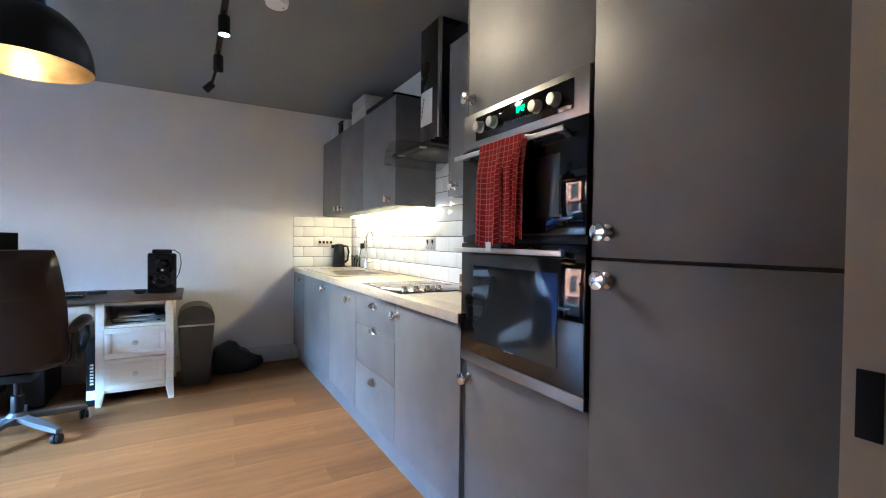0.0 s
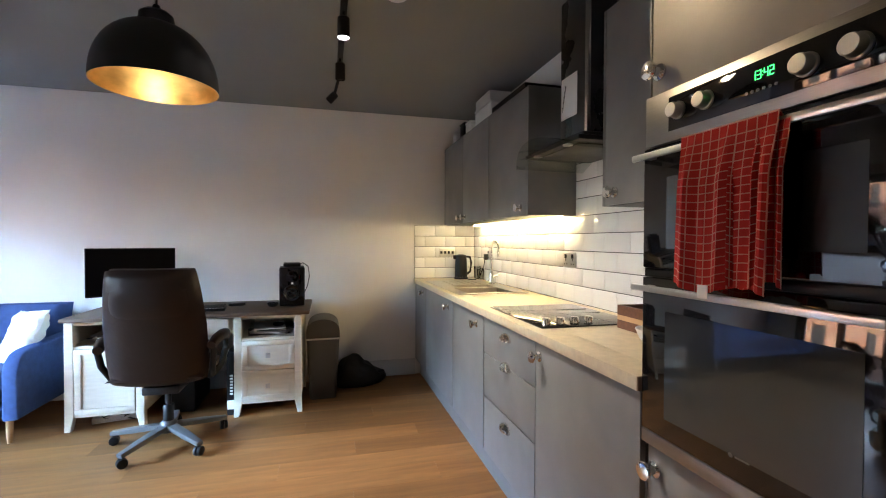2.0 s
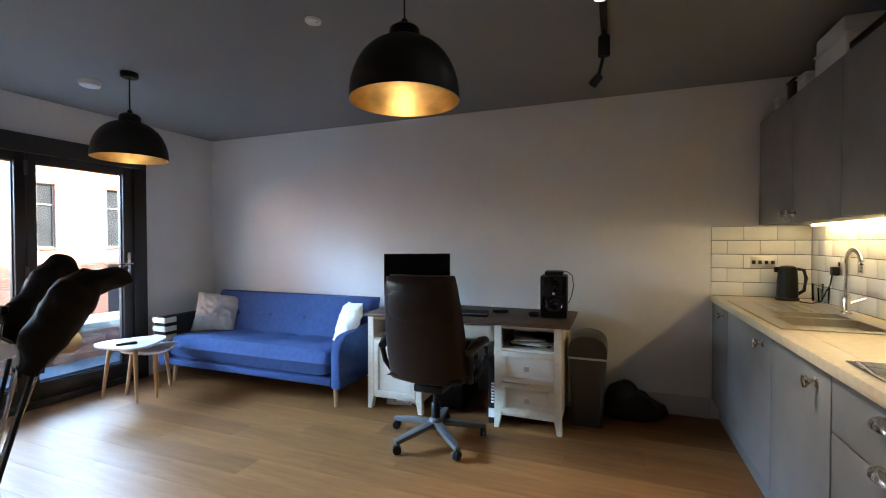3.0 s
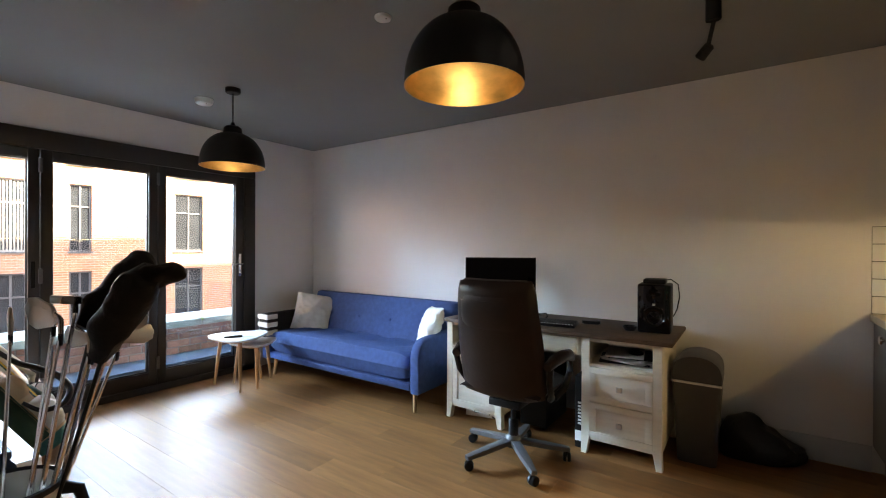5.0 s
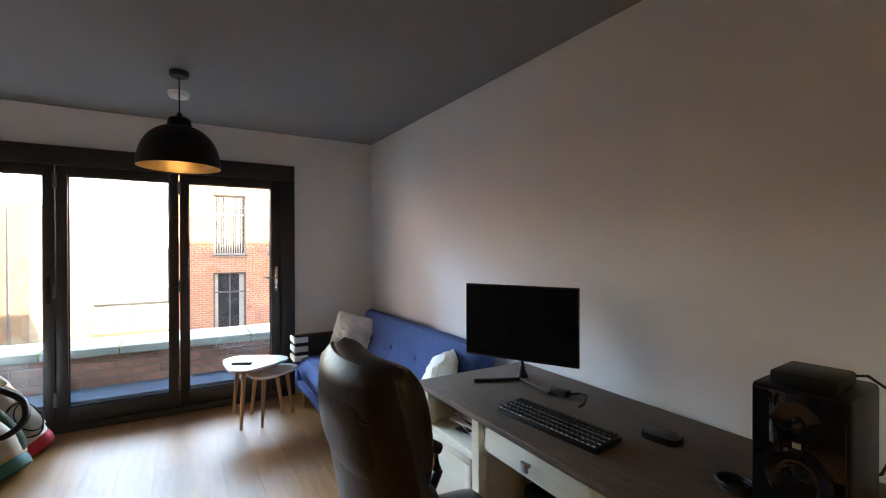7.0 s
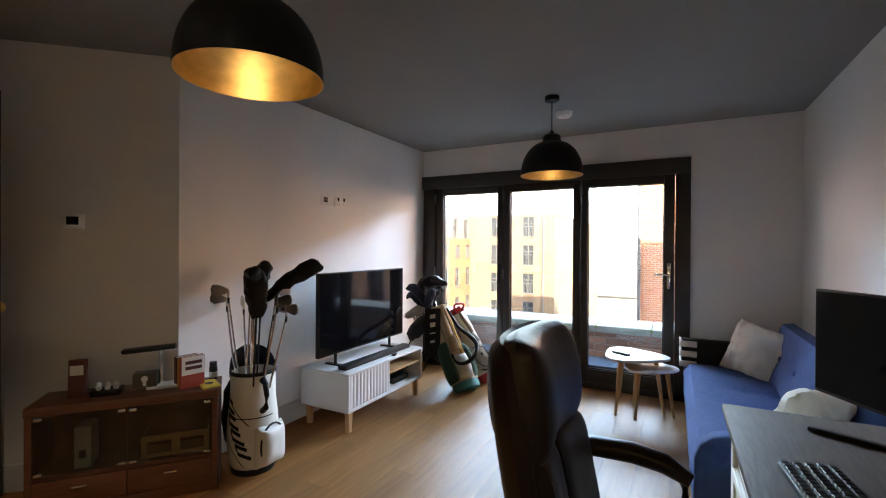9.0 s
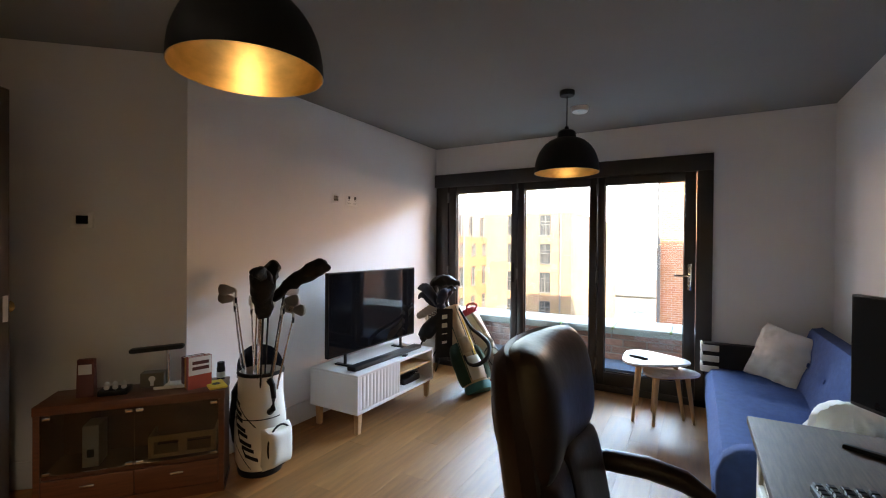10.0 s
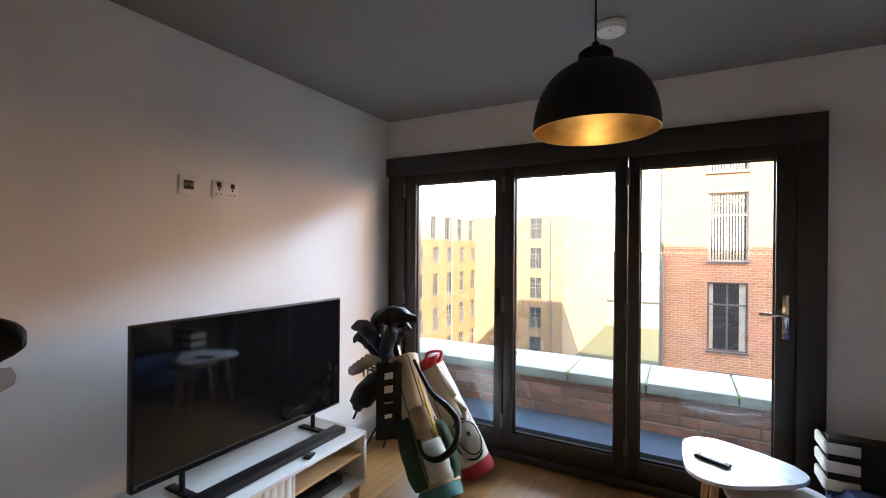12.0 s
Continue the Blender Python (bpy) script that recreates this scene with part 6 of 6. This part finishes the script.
# ---- brown cabinet by the slanting wall ----
WALNUT = node_mat("red-brown stained wood", (0.120, 0.040, 0.018), 0.42, var=0.25, scale=6, stretch=(1.5, 14, 14), bump=0.06, bump_scale=30)
cb = thing("display_cabinet", "low red-brown wooden cabinet with glass doors and drawers", "cabinet", at=(2.85, -3.12, 0), turn=-40)
CW, CD, CH = 0.835, 0.27, 0.552
part("cabinet_top", box(0.0, CW, -CD, 0.0, CH - 0.045, CH, 0.004), WALNUT, cb)
for x0, x1 in ((0.004, 0.030), (CW - 0.030, CW - 0.004)):
    part("side_panel", box(x0, x1, -CD, -0.004, 0.03, CH - 0.045), WALNUT, cb)
part("back_panel", box(0.030, CW - 0.030, -CD, -CD + 0.010, 0.03, CH - 0.045), WALNUT, cb)
part("bottom_panel", box(0.030, CW - 0.030, -CD + 0.010, -0.004, 0.03, 0.055), WALNUT, cb)
part("shelf", box(0.030, CW - 0.030, -CD + 0.010, -0.022, 0.185, 0.205), WALNUT, cb)
part("plinth", box(0.0, CW, -CD, -0.006, 0.0, 0.03), WALNUT, cb)
CGLASS = glass_mat("cabinet glass", (0.80, 0.82, 0.82))
for a, b in ((0.032, CW / 2 - 0.002), (CW / 2 + 0.002, CW - 0.032)):
    g1 = part("glass_door", box(a, b, -0.012, -0.007, 0.208, CH - 0.047), CGLASS, cb, "clear glass door")
    for x in (a + 0.022, b - 0.022):
        for z in (0.220, CH - 0.062):
            part("clip", box(x - 0.016, x + 0.016, -0.0145, -0.0045, z - 0.008, z + 0.008, 0.002), CHROME, g1, "chrome glass clip")
for a, b in ((0.032, CW / 2 - 0.002), (CW / 2 + 0.002, CW - 0.032)):
    d1 = part("drawer", box(a, b, -0.020, -0.003, 0.058, 0.183, 0.002), WALNUT, cb)
    c = (a + b) / 2
    part("drawer_handle", join(box(c - 0.03, c + 0.03, 0.010, 0.016, 0.140, 0.150, 0.002), box(c - 0.026, c - 0.020, -0.003, 0.011, 0.142, 0.148), box(c + 0.020, c + 0.026, -0.003, 0.011, 0.142, 0.148)), CHROME, d1, "small chrome bar handle")


def on_cab(x, y, z=CH + 0.0005, turn=0):
    m = pose(2.85, -3.12, 0, 0, 0, -40) @ Vector((x, y, z))
    return dict(at=tuple(m), turn=turn - 40)


crate = thing("wooden_crate", "pale wooden crate with two slots inside the cabinet", "crate", **on_cab(0.20, -0.13, 0.2055))
part("crate_front", join(box(-0.15, 0.17, 0.060, 0.070, 0.0, 0.020), box(-0.15, 0.17, 0.060, 0.070, 0.085, 0.115), box(-0.15, -0.125, 0.060, 0.070, 0.020, 0.085), box(-0.01, 0.03, 0.060, 0.070, 0.020, 0.085), box(0.145, 0.17, 0.060, 0.070, 0.020, 0.085)), PALE_WOOD, crate)
part("crate_tray", join(box(-0.15, 0.17, -0.08, 0.060, 0, 0.010), box(-0.15, -0.14, -0.08, 0.060, 0.010, 0.115), box(0.16, 0.17, -0.08, 0.060, 0.010, 0.115)), PALE_WOOD, crate)
wbx = thing("carton", "white carton standing inside the cabinet", "box", **on_cab(0.62, -0.12, 0.2055))
part("carton_body", box(-0.035, 0.035, -0.06, 0.06, 0, 0.21, 0.002), TUB, wbx)
part("carton_print", box(-0.015, 0.015, 0.0602, 0.0612, 0.05, 0.09), BLACK, wbx)
ORG, RDB, DKB = node_mat("orange book cover", (0.62, 0.26, 0.03), 0.5), node_mat("red and white book cover", (0.42, 0.07, 0.04), 0.45), node_mat("dark red book cover", (0.10, 0.025, 0.02), 0.5)
for i, (w, h, d, mt, lab) in enumerate(((0.028, 0.175, 0.12, RDB, "red paperback with a white upper cover"), (0.024, 0.165, 0.115, ORG, "orange paperback standing on the cabinet"), (0.034, 0.165, 0.12, DKB, "dark red paperback standing on the cabinet"))):
    bp3 = on_cab(0.155, -0.125)["at"]
    b = thing("book", lab, "book", group="books", at=(bp3[0] + 0.2 * 0.036 * (1 - i), bp3[1] + 0.98 * 0.036 * (1 - i), bp3[2]), turn=-102)
    part("pages", box(-w / 2 + 0.002, w / 2 - 0.002, -d / 2, d / 2 - 0.003, 0.003, h - 0.003), PAPER, b)
    part("cover", join(box(-w / 2, -w / 2 + 0.002, -d / 2, d / 2, 0, h), box(w / 2 - 0.002, w / 2, -d / 2, d / 2, 0, h), box(-w / 2 + 0.002, w / 2 - 0.002, d / 2 - 0.003, d / 2, 0, h)), mt, b)
    if i == 0:
        pp2 = part("cover_panel", box(-w / 2 - 0.002, -w / 2 - 0.0005, -d / 2 + 0.002, d / 2 - 0.002, 0.075, h - 0.002), PAPER, b, "white upper cover")
        part("title_bars", join(*[box(-w / 2 - 0.003, -w / 2 - 0.0022, -0.045, 0.040, 0.132 - 0.030 * q, 0.150 - 0.030 * q) for q in range(2)]), DKB, pp2)
pad = thing("notepad", "yellow notepad lying on the cabinet edge", "notepad", **on_cab(0.055, -0.10, CH + 0.0005, 18))
part("pad", box(-0.045, 0.045, -0.075, 0.075, 0, 0.010, 0.001), YELLOW, pad)
part("dark_print", moved(lathe([(0.022, 0.0102), (0.022, 0.0112)], 20), pose(0, 0, 0)), BLACK, pad)
btl = thing("small_bottle", "small dark bottle with pale label on the cabinet", "bottle", **on_cab(0.045, -0.225))
part("glass", lathe([(0.022, 0), (0.023, 0.06), (0.021, 0.075)], 18), BLACK, btl)
part("label", lathe([(0.0235, 0.012), (0.0237, 0.045)], 18, caps=False), TUB, btl)
part("cap", lathe([(0.020, 0.0755), (0.020, 0.10), (0.001, 0.101)], 18), BLACK_MATT, btl)
dl = thing("desk_lamp", "black bar desk lamp on a silver post, unlit", "lamp", **on_cab(0.30, -0.16))
part("lamp_base", box(-0.10, 0.06, -0.05, 0.05, 0, 0.018, 0.006), WHITE, dl)
part("post", tube([(0.0, 0, 0.018), (0.0, 0, 0.205)], 0.009, 12), CHROME, dl)
part("lamp_head", moved(box(-0.09, 0.17, -0.028, 0.028, 0.205, 0.232, 0.012), pose(0, 0, 0, 0, 3, 0)), BLACK, dl)
bxs = thing("bulb_box", "small dark light-bulb carton with pale bulb print", "box", **on_cab(0.385, -0.15, CH + 0.019))
part("carton", box(-0.075, 0.035, -0.03, 0.04, 0, 0.075, 0.002), node_mat("olive carton", (0.10, 0.085, 0.06), 0.6), bxs)
part("bulb_print", join(moved(lathe([(0.016, 0), (0.016, 0.001)], 20), pose(-0.02, 0.0402, 0.045, -90, 0, 0)), box(-0.028, -0.012, 0.0402, 0.0412, 0.008, 0.034)), PAPER, bxs)
egg = thing("small_tray", "small dark tray of pale rolls on the cabinet", "tray", **on_cab(0.535, -0.13))
part("tray", box(-0.065, 0.065, -0.05, 0.05, 0, 0.028, 0.004), BLACK, egg)
for q in range(3):
    part("roll", moved(lathe([(0.010, -0.04), (0.013, -0.035), (0.013, 0.035), (0.010, 0.04)], 14), pose(-0.038 + 0.038 * q, 0, 0.041, 90, 0, 15)), TUB, egg)
pkt = thing("packet", "dark upright packet with pale label on the cabinet", "packet", **on_cab(0.66, -0.13))
part("packet_body", taper(0.075, 0.055, 0.075, 0.03, 0, 0.19, 0.004), DKB, pkt)
part("packet_label", box(-0.028, 0.028, 0.021, 0.0245, 0.115, 0.165), TUB, pkt)


# ---- balcony ----
DECK = node_mat("blue-grey roof membrane", (0.042, 0.070, 0.100), 0.6, var=0.2, scale=4, bump=0.1, bump_scale=30)
STONE = node_mat("pale green-grey coping stone", (0.19, 0.20, 0.175), 0.8, var=0.12, scale=6, bump=0.15, bump_scale=60, piece=0.06, second=(0.15, 0.17, 0.12), second_scale=3, second_amount=0.5)
BRICK = node_mat("red facing brick", (0.19, 0.085, 0.058), 0.85, var=0.2, scale=14, bump=0.2, bump_scale=80, piece=0.25)
MORTAR = node_mat("grey mortar", (0.16, 0.125, 0.105), 0.9, var=0.1, bump=0.2, bump_scale=100)
MOSS = node_mat("moss", (0.13, 0.17, 0.05), 0.95, var=0.3, scale=30, bump=0.6, bump_scale=90)
bal = thing("balcony", "shallow roof terrace with brick parapet", "balcony", kind="structure")
part("deck", box(-0.50, -0.091, -5.0, 2.0, 0.10, 0.19), DECK, bal)
par = part("parapet_core", box(-0.92, -0.472, -5.0, 2.0, -0.12, 0.455), MORTAR, bal)
bmesh_brick = mesh_of("brick", box(-0.006, 0.004, -0.1055, 0.1055, -0.0315, 0.0315, 0.003, 1), BRICK)
for r in range(4):
    for i in range(15):
        o = new("brick", bmesh_brick)
        o.parent = par
        o.location = (-0.470, -3.65 + 0.2225 * i + (0.111 if r % 2 else 0), 0.228 + 0.0735 * r - 0.01)
cap_mesh = mesh_of("coping", box(-0.975, -0.425, -0.262, 0.262, 0, 0.072, 0.010, 2), STONE)
for i in range(9):
    o = new("coping_stone", cap_mesh)
    o.parent = bal
    o.location = (0, -1.365 - 0.53 * (i - 4), 0.4565)
for y in (-1.10, -1.63, -2.16, -2.69):
    ms2 = bmesh.new()
    bmesh.ops.create_icosphere(ms2, subdivisions=3, radius=1)
    for v in ms2.verts:
        k = 1 + 0.5 * noise.noise(v.co * 3 + Vector((y, 0, 0)))
        v.co = Vector((v.co.x * 0.035 * k, v.co.y * 0.012 * k, v.co.z * 0.016 * k))
    moved(ms2, pose(-0.43, y, 0.522))
    part("moss_tuft", ms2, MOSS, bal)


# ---- buildings across the yard ----
def brick_mat(name, a, b, mortar, flip):
    m = bpy.data.materials.new(name)
    m.use_nodes = True
    n, l = m.node_tree.nodes, m.node_tree.links
    tc, br, bp, ns, mixn = n.new("ShaderNodeTexCoord"), n.new("ShaderNodeTexBrick"), n.new("ShaderNodeBump"), n.new("ShaderNodeTexNoise"), n.new("ShaderNodeMix")
    l.new(tc.outputs["Object"], br.inputs["Vector"])
    br.inputs["Color1"].default_value, br.inputs["Color2"].default_value, br.inputs["Mortar"].default_value = (*a, 1), (*b, 1), (*mortar, 1)
    br.inputs["Scale"].default_value, br.inputs["Mortar Size"].default_value = 1.0, 0.008
    br.inputs["Brick Width"].default_value, br.inputs["Row Height"].default_value = 0.225, 0.075
    ns.inputs["Scale"].default_value, ns.inputs["Detail"].default_value = 0.9, 5
    l.new(tc.outputs["Object"], ns.inputs["Vector"])
    mixn.data_type, mixn.blend_type = "RGBA", "MULTIPLY"
    mixn.inputs["Factor"].default_value = 0.35
    l.new(br.outputs["Color"], mixn.inputs["A"])
    l.new(ns.outputs["Color"], mixn.inputs["B"])
    pb2 = n["Principled BSDF"]
    l.new(mixn.outputs["Result"], pb2.inputs["Base Color"])
    pb2.inputs["Roughness"].default_value = 0.9
    l.new(br.outputs["Fac"], bp.inputs["Height"])
    bp.invert = True
    bp.inputs["Distance"].default_value, bp.inputs["Strength"].default_value = 0.008, 0.6
    l.new(bp.outputs["Normal"], pb2.inputs["Normal"])
    return m


RED = brick_mat("red brickwork", (0.40, 0.185, 0.10), (0.33, 0.14, 0.075), (0.42, 0.34, 0.28), 0)
ORANGE = brick_mat("orange brickwork", (0.17, 0.078, 0.034), (0.15, 0.068, 0.028), (0.16, 0.095, 0.05), 0)
BUFF = brick_mat("buff brickwork", (0.165, 0.115, 0.068), (0.15, 0.104, 0.06), (0.155, 0.115, 0.075), 0)
SLATE = node_mat("grey cladding", (0.095, 0.082, 0.076), 0.7, var=0.15, scale=2, stretch=(1, 8, 1), bump=0.2, bump_scale=6)
FARGLASS = node_mat("far window glass", (0.022, 0.026, 0.03), 0.18, var=0.2, scale=1.5, spec=0.2)
FRAMEG = node_mat("dark grey window frame", (0.07, 0.075, 0.08), 0.5)
FRAMEW = node_mat("pale window frame", (0.25, 0.25, 0.24), 0.5)
BLIND = node_mat("pale blind slats", (0.30, 0.29, 0.26), 0.8)


def facade(parent, m, width, z0, z1, cols, rows, mat, extra=None, name="wall"):
    """A wall of the given width, u to the right and v up, with real openings, reveals and windows."""
    us = sorted({0.0, width, *[c for ab in cols for c in ab]})
    vs = sorted({z0, z1, *[c for ab in rows for c in ab]})
    hole = {(a, c) for a, _ in cols for c, _ in rows}
    bm = bmesh.new()
    dp = 0.11
    for a, b in zip(us, us[1:]):
        for c, d in zip(vs, vs[1:]):
            if (a, c) in hole:
                q = [(a, c), (b, c), (b, d), (a, d)]
                for (p, r), (s, t) in zip(q, q[1:] + q[:1]):
                    bm.faces.new([bm.verts.new(v) for v in ((p, r, 0), (s, t, 0), (s, t, -dp), (p, r, -dp))])
            else:
                bm.faces.new([bm.verts.new(v) for v in ((a, c, 0), (b, c, 0), (b, d, 0), (a, d, 0))])
    bmesh.ops.remove_doubles(bm, verts=bm.verts, dist=0.0005)
    w = part(name, bm, mat, parent)
    w.matrix_basis = m
    for i, (a, b) in enumerate(cols):
        for j, (c, d) in enumerate(rows):
            style = extra(i, j) if extra else "plain"
            fm = FRAMEW if style == "blinds" else FRAMEG
            t = 0.05
            fr2 = part("window", join(box(a, a + t, c, d, -dp, -dp + 0.05), box(b - t, b, c, d, -dp, -dp + 0.05), box(a + t, b - t, c, c + t, -dp, -dp + 0.05), box(a + t, b - t, d - t, d, -dp, -dp + 0.05),
                                      box((a + b) / 2 - t / 2, (a + b) / 2 + t / 2, c + t, d - t, -dp, -dp + 0.045), box(a + t, b - t, c + (d - c) * 0.66, c + (d - c) * 0.66 + t, -dp, -dp + 0.047)), fm, parent)
            fr2.matrix_basis = m
            part("pane", box(a + t, b - t, c + t, d - t, -dp - 0.01, -dp + 0.012), FARGLASS, fr2)
            part("sill", box(a - 0.05, b + 0.05, c - 0.05, c, -dp, 0.05), FRAMEG, fr2)
            if style == "blinds":
                k = int((b - a - 2 * t) / 0.075)
                part("blind", join(*[box(a + t + 0.075 * q, a + t + 0.075 * q + 0.035, c + t, d - t, -dp + 0.013, -dp + 0.018) for q in range(k)]), BLIND, fr2)
            elif style == "curtain":
                part("curtain", join(box(a + t, a + t + 0.10, c + t, d - t, -dp + 0.013, -dp + 0.020), box(b - t - 0.16, b - t, c + t, d - t, -dp + 0.013, -dp + 0.020)), BLIND, fr2)
            elif style == "juliet":
                part("balcony_rail", join(box(a - 0.03, b + 0.03, c + 0.95, c + 1.0, 0.0, 0.05), *[box(a + (b - a) * q / 8 - 0.01, a + (b - a) * q / 8 + 0.01, c, c + 0.95, 0.015, 0.035) for q in range(9)]), FRAMEG, fr2)
    return w


def body(parent, x0, x1, y0, y1, z0, z1, mat):
    part("mass", box(x0, x1, y0, y1, z0, z1), mat, parent)
    part("roof_edge", join(box(x0 - 0.1, x1 + 0.1, y0 - 0.1, y1 + 0.1, z1, z1 + 0.14)), FRAMEG, parent)


GZ = -9.0
FACE_X = Matrix(((0, 0, 1, 0), (1, 0, 0, 0), (0, 1, 0, 0), (0, 0, 0, 1)))       # looks towards +x
FACE_Y = Matrix(((-1, 0, 0, 0), (0, 0, 1, 0), (0, 1, 0, 0), (0, 0, 0, 1)))      # looks towards +y
red = thing("brick_house", "red brick apartment house with dark and blind-filled windows", "building")
rows = [(-1.56 + 2.68 * k, 0.50 + 2.68 * k) for k in range(-2, 4)]
cols = [(1.29, 2.31), (3.08, 3.64), (6.08, 7.06), (8.6, 9.6), (11.1, 12.1), (13.6, 14.6)]
facade(red, Matrix.Translation((-12.6, -2.03, 0)) @ FACE_X, 18.0, GZ, 9.8, cols, rows, RED, lambda i, j: "blinds" if j >= 3 and i == 0 else "curtain" if i == 0 else "plain")
body(red, -20, -12.75, -2.02, 15.9, GZ, 9.79, RENDER)
part("side_wall", box(-20, -12.61, -2.05, -2.021, GZ, 9.8), RED, red)
part("drain_pipe", tube([(-12.52, -1.98, GZ), (-12.52, -1.98, 9.7)], 0.055, 10), FRAMEG, red, "black rainwater pipe")

mid_b = thing("buff_block", "tall buff brick apartment block with rows of balcony windows", "building")
rows = [(-8.35 + 2.68 * k, -6.45 + 2.68 * k) for k in range(0, 5)]
cols = [(3.2, 4.3), (6.4, 7.5)]
facade(mid_b, Matrix.Translation((-36, -20.0, 0)) @ FACE_X, 9.4, -22, 4.4, cols, rows, BUFF, lambda i, j: "juliet")
body(mid_b, -62, -36.15, -19.95, -10.65, -22, 4.39, BUFF)
facade(mid_b, Matrix.Translation((-36, -10.6, 0)) @ FACE_Y, 26.0, -22, 4.4, [], [], BUFF)
part("drain_pipe", tube([(-35.93, -11.6, -22), (-35.93, -11.6, 4.2)], 0.07, 8), FRAMEG, mid_b)

left_b = thing("orange_block", "orange brick apartment block with grey clad top storey", "building")
rows = [(-7.9 + 2.75 * k, -6.1 + 2.75 * k) for k in range(0, 4)]
cols = [(1.6 + 2.4 * k, 2.5 + 2.4 * k) for k in range(0, 7)]
facade(left_b, Matrix.Translation((-19.0, -19.0, 0)) @ FACE_Y, 17.0, -22, 1.55, cols, rows, ORANGE, lambda i, j: "juliet" if j % 2 else "plain")
facade(left_b, Matrix.Translation((-19.0, -19.25, 0)) @ FACE_Y, 17.0, 1.56, 5.0, cols, [(2.2, 4.1)], SLATE, lambda i, j: "plain", "clad_wall")
body(left_b, -35.95, -19.05, -32, -19.4, -22, 4.95, SLATE)
for u in (4.7, 11.9):
    part("drain_pipe", tube([(-19.0 - u, -18.93, -22), (-19.0 - u, -18.93, 4.6)], 0.06, 8), FRAMEG, left_b)

# yard, road, low retail shed, fields and hills
GROUND = node_mat("grey-green ground", (0.032, 0.042, 0.016), 0.95, var=0.35, scale=0.02, second=(0.05, 0.045, 0.022), second_scale=0.006, second_amount=0.8)
gb = bmesh.new()
bmesh.ops.create_grid(gb, x_segments=8, y_segments=8, size=2500)
moved(gb, pose(0, 0, GZ))
solid("ground", gb, GROUND, "flat open ground reaching the horizon", "ground", "structure")
ASPHALT = node_mat("asphalt", (0.055, 0.056, 0.058), 0.9, var=0.2, scale=0.6, bump=0.1)
solid("road", box(-34, -20.5, -60, 90, GZ, GZ + 0.03), ASPHALT, "grey asphalt road and car park", "road", "structure")
solid("pavement", box(-20.45, -1.2, -16, 90, GZ, GZ + 0.12), node_mat("paving", (0.12, 0.115, 0.11), 0.9, var=0.15, scale=1.0), "grey paved yard between the buildings", "pavement", "structure")
shed = thing("retail_shed", "low white retail shed with a blue-lettered sign", "building")
SHEDW = node_mat("white profiled cladding", (0.13, 0.14, 0.15), 0.6, var=0.05, scale=0.8)
part("shed_wall", box(-100, -62, -15, 2, GZ, -5.5), SHEDW, shed)
part("shed_roof", moved(prism([(-15.6, 0), (2.6, 0), (-7.6, 3.1)], -100.5, -61.6), Matrix.Translation((0, 0, -5.49)) @ Matrix(((0, 0, 1, 0), (1, 0, 0, 0), (0, 1, 0, 0), (0, 0, 0, 1)))), node_mat("grey roof sheet", (0.06, 0.07, 0.08), 0.6), shed)
part("brick_plinth", box(-61.99, -61.6, -15, 2, GZ, -8.3), RED, shed)
part("sign", join(*[box(-61.98, -61.8, -9.3 + 0.54 * i, -8.90 + 0.54 * i, -7.7, -7.25 + (0.16 if i in (0, 5) else 0)) for i in range(6)]), node_mat("blue sign bars", (0.05, 0.16, 0.32), 0.5), shed, "blue bars of a sign")
HILL = node_mat("hazy fields", (0.026, 0.034, 0.018), 0.95, var=0.3, scale=0.01)
hb = bmesh.new()
pts = []
for i in range(61):
    y = -900 + 30 * i
    h = 6 + 10 * noise.noise((y * 0.004, 1.0, 0)) + 4 * noise.noise((y * 0.02, 5.0, 0))
    pts.append((y, max(2, h)))
prev = None
for y, h in pts:
    cur = (hb.verts.new((-900, y, GZ)), hb.verts.new((-960, y, GZ + h)), hb.verts.new((-1100, y, GZ)))
    if prev:
        hb.faces.new((prev[0], cur[0], cur[1], prev[1]))
        hb.faces.new((prev[1], cur[1], cur[2], prev[2]))
    prev = cur
solid("backdrop", hb, HILL, "hazy green fields on the skyline", "hills", "structure")
